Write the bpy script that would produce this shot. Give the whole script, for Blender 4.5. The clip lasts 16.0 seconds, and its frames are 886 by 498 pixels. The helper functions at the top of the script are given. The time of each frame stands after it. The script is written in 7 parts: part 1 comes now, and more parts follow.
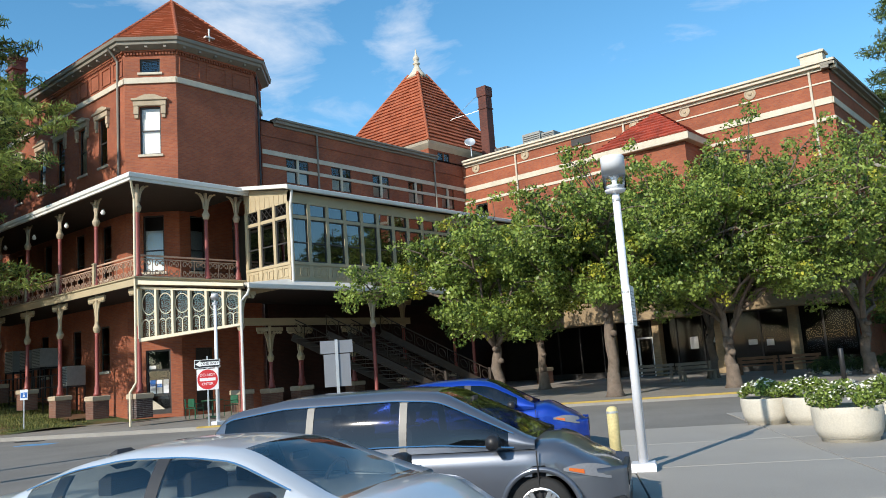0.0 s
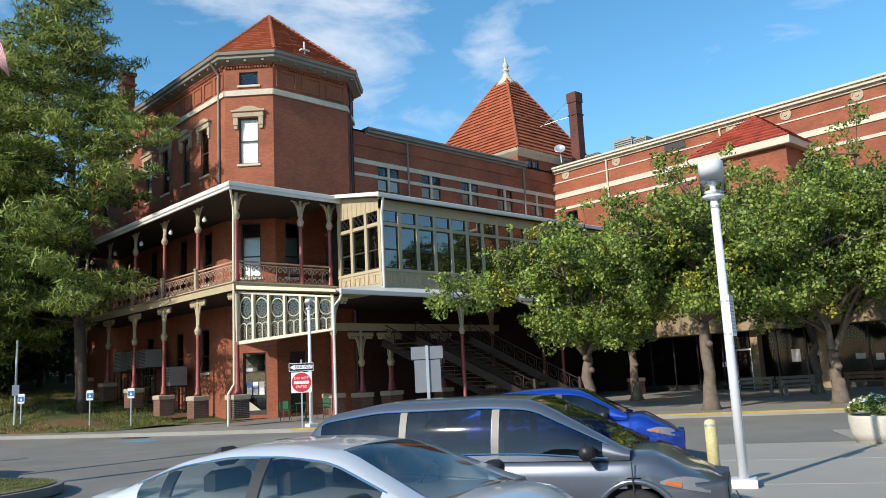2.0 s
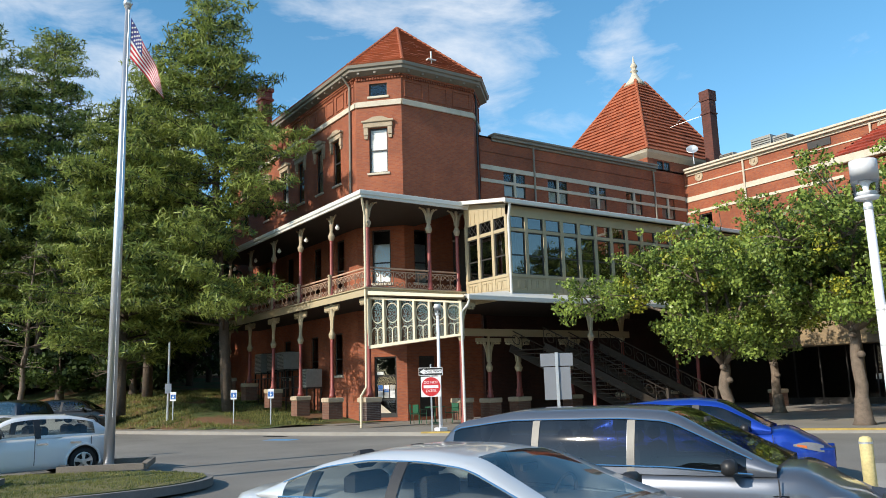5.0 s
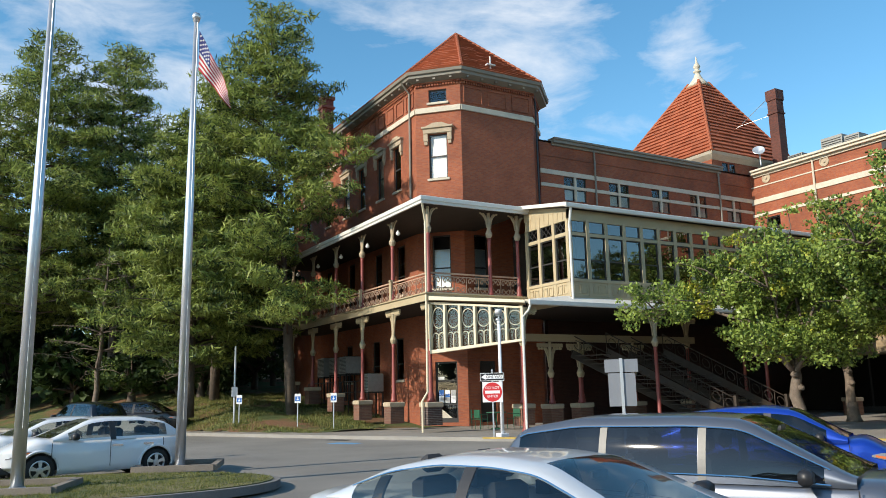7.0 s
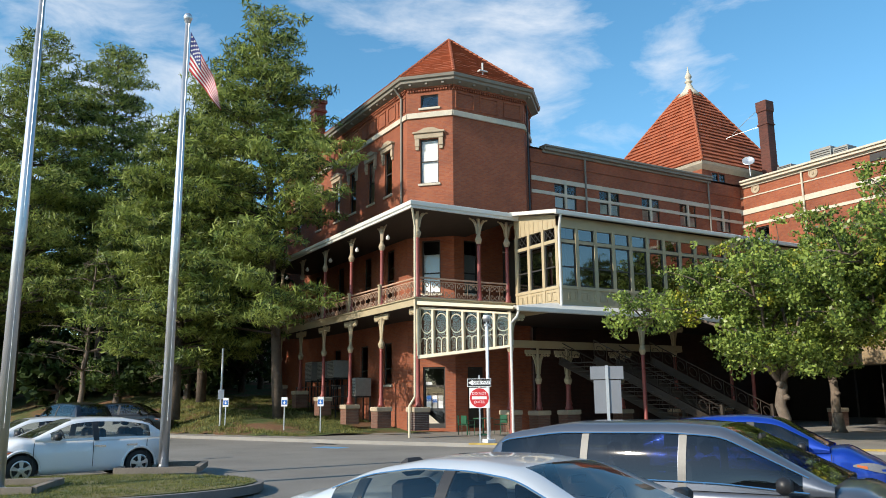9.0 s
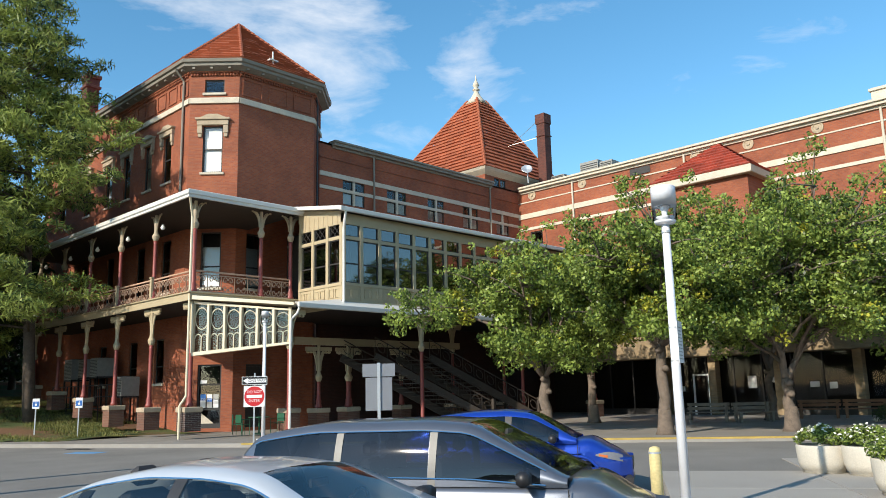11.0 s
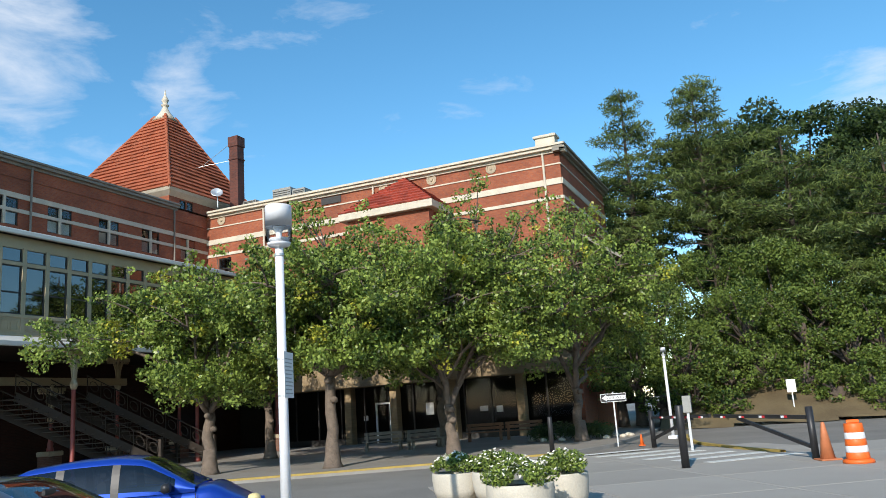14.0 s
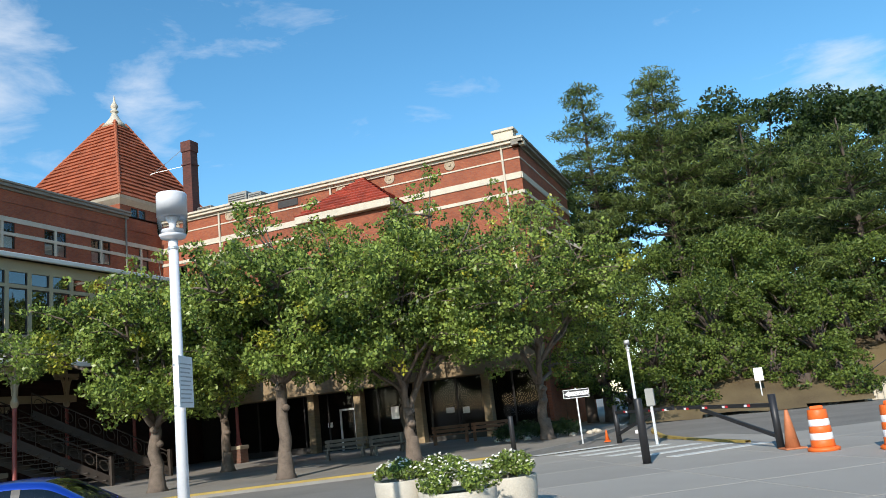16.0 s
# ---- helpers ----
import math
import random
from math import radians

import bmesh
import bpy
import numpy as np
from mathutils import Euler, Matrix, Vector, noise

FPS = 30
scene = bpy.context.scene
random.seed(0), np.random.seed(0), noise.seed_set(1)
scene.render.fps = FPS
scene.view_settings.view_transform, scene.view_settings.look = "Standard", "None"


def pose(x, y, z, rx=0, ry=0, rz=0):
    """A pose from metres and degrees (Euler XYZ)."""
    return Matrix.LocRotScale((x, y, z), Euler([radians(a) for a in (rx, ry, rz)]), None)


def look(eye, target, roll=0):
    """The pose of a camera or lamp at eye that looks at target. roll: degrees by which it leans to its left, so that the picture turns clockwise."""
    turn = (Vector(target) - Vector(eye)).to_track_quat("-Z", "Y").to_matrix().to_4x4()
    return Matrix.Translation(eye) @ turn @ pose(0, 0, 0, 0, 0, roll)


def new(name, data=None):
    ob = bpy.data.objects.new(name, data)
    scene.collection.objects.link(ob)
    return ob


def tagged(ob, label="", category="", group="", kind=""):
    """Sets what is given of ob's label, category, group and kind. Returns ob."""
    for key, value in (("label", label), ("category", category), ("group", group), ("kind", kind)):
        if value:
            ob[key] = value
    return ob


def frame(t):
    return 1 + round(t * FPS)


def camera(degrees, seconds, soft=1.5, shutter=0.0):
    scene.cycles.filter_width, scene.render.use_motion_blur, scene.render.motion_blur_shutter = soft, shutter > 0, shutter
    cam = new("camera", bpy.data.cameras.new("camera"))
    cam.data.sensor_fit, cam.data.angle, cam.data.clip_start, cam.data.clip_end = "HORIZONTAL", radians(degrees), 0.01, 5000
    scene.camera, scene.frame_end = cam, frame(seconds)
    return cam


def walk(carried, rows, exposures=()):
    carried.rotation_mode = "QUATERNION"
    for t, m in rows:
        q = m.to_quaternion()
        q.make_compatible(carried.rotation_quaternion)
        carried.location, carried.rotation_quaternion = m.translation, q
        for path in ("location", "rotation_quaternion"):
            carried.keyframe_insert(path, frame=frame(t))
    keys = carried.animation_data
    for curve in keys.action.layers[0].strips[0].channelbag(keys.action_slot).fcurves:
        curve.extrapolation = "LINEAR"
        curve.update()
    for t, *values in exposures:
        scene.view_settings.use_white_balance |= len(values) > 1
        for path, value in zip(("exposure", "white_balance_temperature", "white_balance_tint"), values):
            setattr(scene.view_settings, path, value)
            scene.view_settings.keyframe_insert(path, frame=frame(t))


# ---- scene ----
cam = camera(58.8, 16.0, soft=0.9)
PATH = [
    (0, (1.694, 0.479, 1.776), (0.422, 1.995, 2.064), -4.1),
    (0.5, (1.671, 0.483, 1.768), (0.388, 1.989, 2.064), -3.8),
    (1, (1.669, 0.464, 1.772), (0.354, 1.94, 2.075), -3.3),
    (1.5, (1.656, 0.451, 1.773), (0.269, 1.859, 2.081), -3.0),
    (2, (1.663, 0.431, 1.77), (0.232, 1.792, 2.09), -2.9),
    (2.5, (1.667, 0.405, 1.764), (0.164, 1.683, 2.092), -2.5),
    (3, (1.662, 0.394, 1.76), (0.108, 1.607, 2.096), -2.1),
    (3.5, (1.653, 0.381, 1.774), (0.069, 1.554, 2.114), -1.9),
    (6, (1.635, 0.338, 1.798), (-0.028, 1.393, 2.149), -1.7),
    (6.5, (1.627, 0.313, 1.788), (-0.061, 1.324, 2.144), -1.6),
    (7, (1.623, 0.289, 1.799), (-0.081, 1.272, 2.161), -1.3),
    (7.5, (1.604, 0.267, 1.809), (-0.111, 1.232, 2.171), -0.7),
    (8, (1.633, 0.289, 1.797), (-0.079, 1.256, 2.162), -0.6),
    (10.5, (1.692, 0.597, 1.77), (0.179, 1.851, 2.142), -1.1),
    (11, (1.723, 0.774, 1.807), (0.355, 2.188, 2.165), -1.4),
    (11.5, (1.759, 1.033, 1.87), (0.565, 2.595, 2.235), -1.7),
    (12, (1.89, 1.319, 1.843), (0.778, 2.93, 2.251), -2.3),
    (12.5, (2.009, 1.66, 1.857), (1.048, 3.368, 2.254), -3.4),
    (13, (2.038, 1.916, 1.824), (1.229, 3.702, 2.22), -3.9),
    (13.5, (2.102, 2.24, 1.839), (1.358, 4.051, 2.249), -4.1),
    (14, (2.267, 2.505, 1.852), (1.508, 4.312, 2.251), -4.0),
    (14.5, (2.296, 2.848, 1.813), (1.564, 4.667, 2.206), -4.2),
    (15, (2.328, 3.182, 1.812), (1.676, 5.029, 2.216), -4.4),
    (15.5, (2.502, 3.471, 1.803), (1.817, 5.304, 2.215), -5.7),
    (16, (2.501, 3.76, 1.778), (1.807, 5.593, 2.178), -6.4),
]
walk(cam, [(t, look(eye, target, roll)) for t, eye, target, roll in PATH], [(0.0, 0.08, 6550, 10), (3.5, 0.1, 6650, 10), (6.0, 0.16, 6850, 10), (11.0, 0.16, 6750, 10), (13.0, 0.03, 6450, 10), (16.0, 0.03, 6450, 10)])

# ---- light ----
SUN_TO = Vector((0.04, -0.88, 0.48)).normalized()
world = bpy.data.worlds.new("world")
scene.world = world
world.use_nodes = True
wn = world.node_tree.nodes
wl = world.node_tree.links
sky = wn.new("ShaderNodeTexSky")
sky.sky_type = 'NISHITA'
sky.sun_disc = False
sky.sun_elevation = math.asin(SUN_TO.z)
sky.sun_rotation = math.atan2(SUN_TO.x, SUN_TO.y)
sky.air_density = 1.0
sky.dust_density = 0.15
sky.ozone_density = 3.0
# thin clouds: wisps of noise, thicker in a few quarters of the sky
geo = wn.new("ShaderNodeTexCoord")
cmap = wn.new("ShaderNodeMapping")
cmap.inputs["Rotation"].default_value = (0.0, 0.35, 0.5)
cmap.inputs["Scale"].default_value = (1.5, 1.5, 4.2)
cn = wn.new("ShaderNodeTexNoise")
cn.inputs["Scale"].default_value = 4.6
cn.inputs["Detail"].default_value = 8.0
cn.inputs["Roughness"].default_value = 0.6
cn.inputs["Distortion"].default_value = 0.35
wl.new(geo.outputs["Generated"], cmap.inputs[0])
wl.new(cmap.outputs[0], cn.inputs["Vector"])
cover = None
for way, wide, thick in (((-0.735, 0.54, 0.435), 0.19, 0.30), ((-0.80, 0.45, 0.47), 0.15, 0.27), ((-0.617, 0.679, 0.398), 0.085, 0.26), ((-0.915, 0.07, 0.395), 0.19, 0.30),
                         ((-0.95, -0.03, 0.31), 0.17, 0.42), ((-0.918, 0.17, 0.33), 0.18, 0.30), ((-0.8, 0.36, 0.50), 0.16, 0.20), ((0.145, 0.938, 0.315), 0.12, 0.24), ((0.5, -0.6, 0.5), 0.5, 0.3), ((0.8, 0.1, 0.55), 0.4, 0.28)):
    dist = wn.new("ShaderNodeVectorMath")
    dist.operation = 'DISTANCE'
    dist.inputs[1].default_value = Vector(way).normalized()
    wl.new(geo.outputs["Generated"], dist.inputs[0])
    near = wn.new("ShaderNodeMapRange")
    near.interpolation_type = 'SMOOTHSTEP'
    near.inputs["From Min"].default_value, near.inputs["From Max"].default_value = 0.0, wide
    near.inputs["To Min"].default_value, near.inputs["To Max"].default_value = thick, 0.0
    wl.new(dist.outputs["Value"], near.inputs["Value"])
    if cover is None:
        cover = near.outputs[0]
        continue
    more = wn.new("ShaderNodeMath")
    more.operation = 'MAXIMUM'
    wl.new(cover, more.inputs[0])
    wl.new(near.outputs[0], more.inputs[1])
    cover = more.outputs[0]
csum = wn.new("ShaderNodeMath")
csum.operation = 'ADD'
wl.new(cover, csum.inputs[0])
wl.new(cn.outputs["Fac"], csum.inputs[1])
cr = wn.new("ShaderNodeValToRGB")
cr.color_ramp.elements[0].position = 0.60
cr.color_ramp.elements[1].position = 1.0
cr.color_ramp.elements[0].color = (0, 0, 0, 1)
cr.color_ramp.elements[1].color = (0.8, 0.8, 0.8, 1)
cmix = wn.new("ShaderNodeMix")
cmix.data_type = 'RGBA'
cmix.inputs[7].default_value = (6.6, 6.9, 7.4, 1)
wl.new(csum.outputs[0], cr.inputs[0])
wl.new(cr.outputs[0], cmix.inputs[0])
hs = wn.new("ShaderNodeHueSaturation")
hs.inputs["Hue"].default_value = 0.488
hs.inputs["Saturation"].default_value = 1.2
hs.inputs["Value"].default_value = 1.38
wl.new(sky.outputs[0], hs.inputs["Color"])
wl.new(hs.outputs[0], cmix.inputs[6])
wl.new(cmix.outputs[2], wn["Background"].inputs[0])
wn["Background"].inputs[1].default_value = 0.14
sun = new("sun", bpy.data.lights.new("sun", 'SUN'))
sun.data.energy, sun.data.angle, sun.data.color = 5.0, radians(0.55), (1.0, 0.93, 0.82)
sun.matrix_world = look((0, 0, 60), Vector((0, 0, 60)) - SUN_TO)
scene.view_settings.exposure = 0.0


# ---- materials ----
def material(name, col, rough=0.7, metal=0.0, var=0.25, scale=3.0, fine=40.0, bump=0.2, tint=None, per_object=0.0, spec=0.5, island=0.0):
    """Two scales of mottling and a fine bump over one base colour."""
    m = bpy.data.materials.new(name)
    m.use_nodes = True
    n, l = m.node_tree.nodes, m.node_tree.links
    b = n["Principled BSDF"]
    b.inputs["Roughness"].default_value = rough
    b.inputs["Metallic"].default_value = metal
    b.inputs["Specular IOR Level"].default_value = spec
    tc = n.new("ShaderNodeTexCoord")
    n1, n2 = n.new("ShaderNodeTexNoise"), n.new("ShaderNodeTexNoise")
    n1.inputs["Scale"].default_value, n1.inputs["Detail"].default_value = scale, 5
    n2.inputs["Scale"].default_value, n2.inputs["Detail"].default_value = fine, 3
    for k in (n1, n2):
        l.new(tc.outputs["Object"], k.inputs["Vector"])
    add = n.new("ShaderNodeMath")
    add.operation = 'MULTIPLY_ADD'
    add.inputs[1].default_value = 0.5
    l.new(n2.outputs["Fac"], add.inputs[0])
    half = n.new("ShaderNodeMath")
    half.operation = 'MULTIPLY'
    half.inputs[1].default_value = 0.5
    l.new(n1.outputs["Fac"], half.inputs[0])
    l.new(half.outputs[0], add.inputs[2])
    rnd = None
    if per_object or island:
        src = n.new("ShaderNodeObjectInfo" if per_object else "ShaderNodeNewGeometry")
        rnd = n.new("ShaderNodeMath")
        rnd.operation = 'MULTIPLY_ADD'
        rnd.inputs[1].default_value = per_object or island
        l.new(src.outputs["Random" if per_object else "Random Per Island"], rnd.inputs[0])
        l.new(add.outputs[0], rnd.inputs[2])
        off = n.new("ShaderNodeMath")
        off.operation = 'SUBTRACT'
        off.inputs[1].default_value = 0.5 * (per_object or island)
        l.new(rnd.outputs[0], off.inputs[0])
        add = off
    ramp = n.new("ShaderNodeValToRGB")
    a, z = ramp.color_ramp.elements
    a.position, z.position = 0.28, 0.72
    t = tint or col
    a.color = (*[c * (1 - var) for c in col], 1)
    z.color = (*[min(1, c * (1 + var)) for c in t], 1)
    l.new(add.outputs[0], ramp.inputs[0])
    l.new(ramp.outputs[0], b.inputs["Base Color"])
    if bump:
        bp = n.new("ShaderNodeBump")
        bp.inputs["Strength"].default_value = bump
        bp.inputs["Distance"].default_value = 0.02
        l.new(n2.outputs["Fac"], bp.inputs["Height"])
        l.new(bp.outputs[0], b.inputs["Normal"])
    return m


def brick_material(name, c1, c2, mortar, axis, bw=0.215, bh=0.075):
    """Coursed brickwork on an upright wall that runs along axis 'x', 'y' or the diagonal 'd'."""
    m = bpy.data.materials.new(name)
    m.use_nodes = True
    n, l = m.node_tree.nodes, m.node_tree.links
    b = n["Principled BSDF"]
    b.inputs["Roughness"].default_value = 0.82
    tc, sep, comb = n.new("ShaderNodeTexCoord"), n.new("ShaderNodeSeparateXYZ"), n.new("ShaderNodeCombineXYZ")
    l.new(tc.outputs["Object"], sep.inputs[0])
    s = n.new("ShaderNodeMath")
    s.operation = 'ADD'
    l.new(sep.outputs[0], s.inputs[0])
    l.new(sep.outputs[1], s.inputs[1])
    l.new(sep.outputs[0] if axis == 'x' else sep.outputs[1] if axis == 'y' else s.outputs[0], comb.inputs[0])
    l.new(sep.outputs[2], comb.inputs[1])
    br = n.new("ShaderNodeTexBrick")
    br.inputs["Scale"].default_value = 1.0
    br.inputs["Mortar Size"].default_value = 0.006
    br.inputs["Mortar Smooth"].default_value = 0.3
    br.inputs["Bias"].default_value = 0.1
    br.inputs["Brick Width"].default_value = bw
    br.inputs["Row Height"].default_value = bh
    br.inputs["Color1"].default_value = (*c1, 1)
    br.inputs["Color2"].default_value = (*c2, 1)
    br.inputs["Mortar"].default_value = (*mortar, 1)
    l.new(comb.outputs[0], br.inputs["Vector"])
    st = n.new("ShaderNodeTexNoise")
    st.inputs["Scale"].default_value, st.inputs["Detail"].default_value = 0.55, 8
    l.new(tc.outputs["Object"], st.inputs["Vector"])
    mp = n.new("ShaderNodeMapRange")
    mp.inputs["From Min"].default_value, mp.inputs["From Max"].default_value = 0.3, 0.7
    mp.inputs["To Min"].default_value, mp.inputs["To Max"].default_value = 0.72, 1.18
    l.new(st.outputs["Fac"], mp.inputs["Value"])
    mul = n.new("ShaderNodeMix")
    mul.data_type, mul.blend_type = 'RGBA', 'MULTIPLY'
    mul.inputs[0].default_value = 1.0
    l.new(br.outputs["Color"], mul.inputs[6])
    l.new(mp.outputs[0], mul.inputs[7])
    l.new(mul.outputs[2], b.inputs["Base Color"])
    bp = n.new("ShaderNodeBump")
    bp.invert = True
    bp.inputs["Strength"].default_value, bp.inputs["Distance"].default_value = 0.5, 0.012
    l.new(br.outputs["Fac"], bp.inputs["Height"])
    l.new(bp.outputs[0], b.inputs["Normal"])
    return m


def glass_material(name, tint, gloss=1.5):
    """A thin pane: tinted see-through with a mirror sheen that grows at a slant."""
    m = bpy.data.materials.new(name)
    m.use_nodes = True
    n, l = m.node_tree.nodes, m.node_tree.links
    n.remove(n["Principled BSDF"])
    tr, gl, fr, mx = n.new("ShaderNodeBsdfTransparent"), n.new("ShaderNodeBsdfGlossy"), n.new("ShaderNodeFresnel"), n.new("ShaderNodeMixShader")
    tr.inputs[0].default_value = (*tint, 1)
    gl.inputs["Roughness"].default_value = 0.02
    fr.inputs[0].default_value = gloss
    l.new(fr.outputs[0], mx.inputs[0])
    l.new(tr.outputs[0], mx.inputs[1])
    l.new(gl.outputs[0], mx.inputs[2])
    l.new(mx.outputs[0], n["Material Output"].inputs[0])
    return m


def leaf_material(name, dark, light, rough=0.5):
    m = bpy.data.materials.new(name)
    m.use_nodes = True
    n, l = m.node_tree.nodes, m.node_tree.links
    b = n["Principled BSDF"]
    b.inputs["Roughness"].default_value = rough
    b.inputs["Specular IOR Level"].default_value = 0.3
    g = n.new("ShaderNodeNewGeometry")
    tc, big = n.new("ShaderNodeTexCoord"), n.new("ShaderNodeTexNoise")
    big.inputs["Scale"].default_value = 0.55
    l.new(tc.outputs["Object"], big.inputs["Vector"])
    mm = n.new("ShaderNodeMath")
    mm.operation = 'MULTIPLY_ADD'
    mm.inputs[1].default_value = 0.6
    l.new(g.outputs["Random Per Island"], mm.inputs[0])
    l.new(big.outputs["Fac"], mm.inputs[2])
    ramp = n.new("ShaderNodeValToRGB")
    ramp.color_ramp.elements[0].position, ramp.color_ramp.elements[1].position = 0.48, 1.12
    ramp.color_ramp.elements[0].color, ramp.color_ramp.elements[1].color = (*dark, 1), (*light, 1)
    l.new(mm.outputs[0], ramp.inputs[0])
    l.new(ramp.outputs[0], b.inputs["Base Color"])
    tl, mx = n.new("ShaderNodeBsdfTranslucent"), n.new("ShaderNodeMixShader")
    l.new(ramp.outputs[0], tl.inputs[0])
    mx.inputs[0].default_value = 0.3
    l.new(b.outputs[0], mx.inputs[1])
    l.new(tl.outputs[0], mx.inputs[2])
    l.new(mx.outputs[0], n["Material Output"].inputs[0])
    return m


def patchy_material(name, a, c, scale, low, high, fine=40.0):
    """Two ground covers that meet in ragged patches."""
    m = bpy.data.materials.new(name)
    m.use_nodes = True
    n, l = m.node_tree.nodes, m.node_tree.links
    b = n["Principled BSDF"]
    b.inputs["Roughness"].default_value = 0.95
    tc = n.new("ShaderNodeTexCoord")
    big, small = n.new("ShaderNodeTexNoise"), n.new("ShaderNodeTexNoise")
    big.inputs["Scale"].default_value, big.inputs["Detail"].default_value, big.inputs["Roughness"].default_value = scale, 9, 0.65
    small.inputs["Scale"].default_value, small.inputs["Detail"].default_value = fine, 4
    for k in (big, small):
        l.new(tc.outputs["Object"], k.inputs["Vector"])
    edge = n.new("ShaderNodeMapRange")
    edge.inputs["From Min"].default_value, edge.inputs["From Max"].default_value = low, high
    l.new(big.outputs["Fac"], edge.inputs["Value"])
    mix, shade = n.new("ShaderNodeMix"), n.new("ShaderNodeMix")
    mix.data_type = shade.data_type = 'RGBA'
    shade.blend_type = 'MULTIPLY'
    shade.inputs[0].default_value = 1.0
    mix.inputs[6].default_value, mix.inputs[7].default_value = (*a, 1), (*c, 1)
    l.new(edge.outputs[0], mix.inputs[0])
    grain = n.new("ShaderNodeMapRange")
    grain.inputs["From Min"].default_value, grain.inputs["From Max"].default_value = 0.3, 0.7
    grain.inputs["To Min"].default_value, grain.inputs["To Max"].default_value = 0.55, 1.35
    l.new(small.outputs["Fac"], grain.inputs["Value"])
    l.new(mix.outputs[2], shade.inputs[6])
    l.new(grain.outputs[0], shade.inputs[7])
    l.new(shade.outputs[2], b.inputs["Base Color"])
    bp = n.new("ShaderNodeBump")
    bp.inputs["Strength"].default_value, bp.inputs["Distance"].default_value = 0.8, 0.05
    l.new(small.outputs["Fac"], bp.inputs["Height"])
    l.new(bp.outputs[0], b.inputs["Normal"])
    return m


BR1, BR2, MOR = (0.345, 0.102, 0.042), (0.27, 0.070, 0.031), (0.22, 0.11, 0.08)
M_BX = brick_material("brick_x", BR1, BR2, MOR, 'x')
M_BY = brick_material("brick_y", BR1, BR2, MOR, 'y')
M_BD = brick_material("brick_d", BR1, BR2, MOR, 'd', bw=0.304)
M_STACK = brick_material("brick_stack", (0.15, 0.045, 0.03), (0.09, 0.03, 0.022), (0.09, 0.05, 0.04), 'd')
M_PIER = brick_material("brick_pier", (0.10, 0.05, 0.04), (0.05, 0.03, 0.028), (0.3, 0.27, 0.24), 'd', bw=0.3)
M_PLINTH = brick_material("brown_plinth_brick", (0.20, 0.088, 0.055), (0.14, 0.065, 0.045), (0.2, 0.15, 0.11), 'd', bw=0.3)
M_STONE = material("limestone", (0.55, 0.49, 0.39), 0.8, var=0.22, scale=2, fine=30)
M_CREAM = material("cream_paint", (0.42, 0.34, 0.215), 0.5, var=0.10, scale=1.5, fine=25, bump=0.05)
M_SCREEN = material("pale_cream_paint", (0.64, 0.56, 0.40), 0.5, var=0.10, scale=1.5, fine=25, bump=0.05)
M_HOOD = material("tan_weathered_stone", (0.40, 0.32, 0.225), 0.85, var=0.25, scale=2.5, fine=30)
M_GREYTRIM = material("grey_cornice_paint", (0.21, 0.19, 0.155), 0.6, var=0.2, scale=1.2, fine=25, bump=0.08)
M_WHITE = material("white_gutter_paint", (0.62, 0.61, 0.57), 0.45, var=0.08, scale=1.2, fine=20, bump=0.04)
M_RED = material("red_iron_paint", (0.25, 0.055, 0.045), 0.45, var=0.2, scale=3, fine=30, bump=0.05)
M_TILE = material("clay_roof_tile", (0.34, 0.092, 0.038), 0.75, var=0.30, scale=0.9, fine=14, bump=0.5, island=0.16)
M_TILERED = material("red_roof_tile", (0.33, 0.06, 0.035), 0.7, var=0.35, scale=1.2, fine=14, bump=0.5, island=0.3)
M_DARKFRAME = material("dark_sash_paint", (0.035, 0.032, 0.03), 0.5, var=0.2, bump=0.0)
M_BLIND = material("white_blind", (0.86, 0.86, 0.84), 0.8, var=0.05, scale=2, bump=0.02)
M_BLINDGREY = material("grey_blind", (0.42, 0.42, 0.40), 0.8, var=0.12, scale=2, bump=0.02)
# near black standing in for shade inside rooms; also on hidden roof decks
M_DARK = material("near_black", (0.022, 0.02, 0.018), 0.9, var=0.3, bump=0.0)
M_GLASS = glass_material("window_glass", (0.86, 0.88, 0.88), 1.9)
M_SHOPGLASS = glass_material("shop_glass", (0.5, 0.52, 0.52), 1.35)
M_GLASSBAY = glass_material("bay_glass", (0.16, 0.19, 0.22), 2.7)
M_CARGLASS = glass_material("car_glass", (0.44, 0.50, 0.49), 1.9)
M_TINTGLASS = glass_material("tinted_car_glass", (0.15, 0.19, 0.24), 1.75)
M_IRON = material("weathered_tan_iron", (0.40, 0.32, 0.22), 0.6, var=0.25, scale=2, fine=25, bump=0.08)
M_LATGLASS = glass_material("lattice_glass", (0.72, 0.75, 0.72), 1.6)
# board colour taken down to near black to hold the underside's shade
M_SOFFIT = material("shaded_soffit_boards", (0.025, 0.018, 0.015), 0.8, var=0.3, scale=2, bump=0.1)
# stair brown darkened: the deep shade under the gallery is in the colour
M_STAIR = material("shade_dark_brown_stair", (0.045, 0.034, 0.026), 0.7, var=0.3, scale=2, bump=0.1)
# brick colour lowered to carry the shade under the gallery
M_SHADEBRICK = brick_material("shade_dark_brick", (0.065, 0.022, 0.016), (0.045, 0.016, 0.012), (0.05, 0.03, 0.025), 'y')
M_ASPH = material("asphalt", (0.205, 0.19, 0.168), 0.9, var=0.42, scale=0.3, fine=70, bump=0.35)
M_CONC = material("concrete_slab", (0.335, 0.31, 0.272), 0.85, var=0.22, scale=0.35, fine=45, bump=0.2, per_object=0.12)
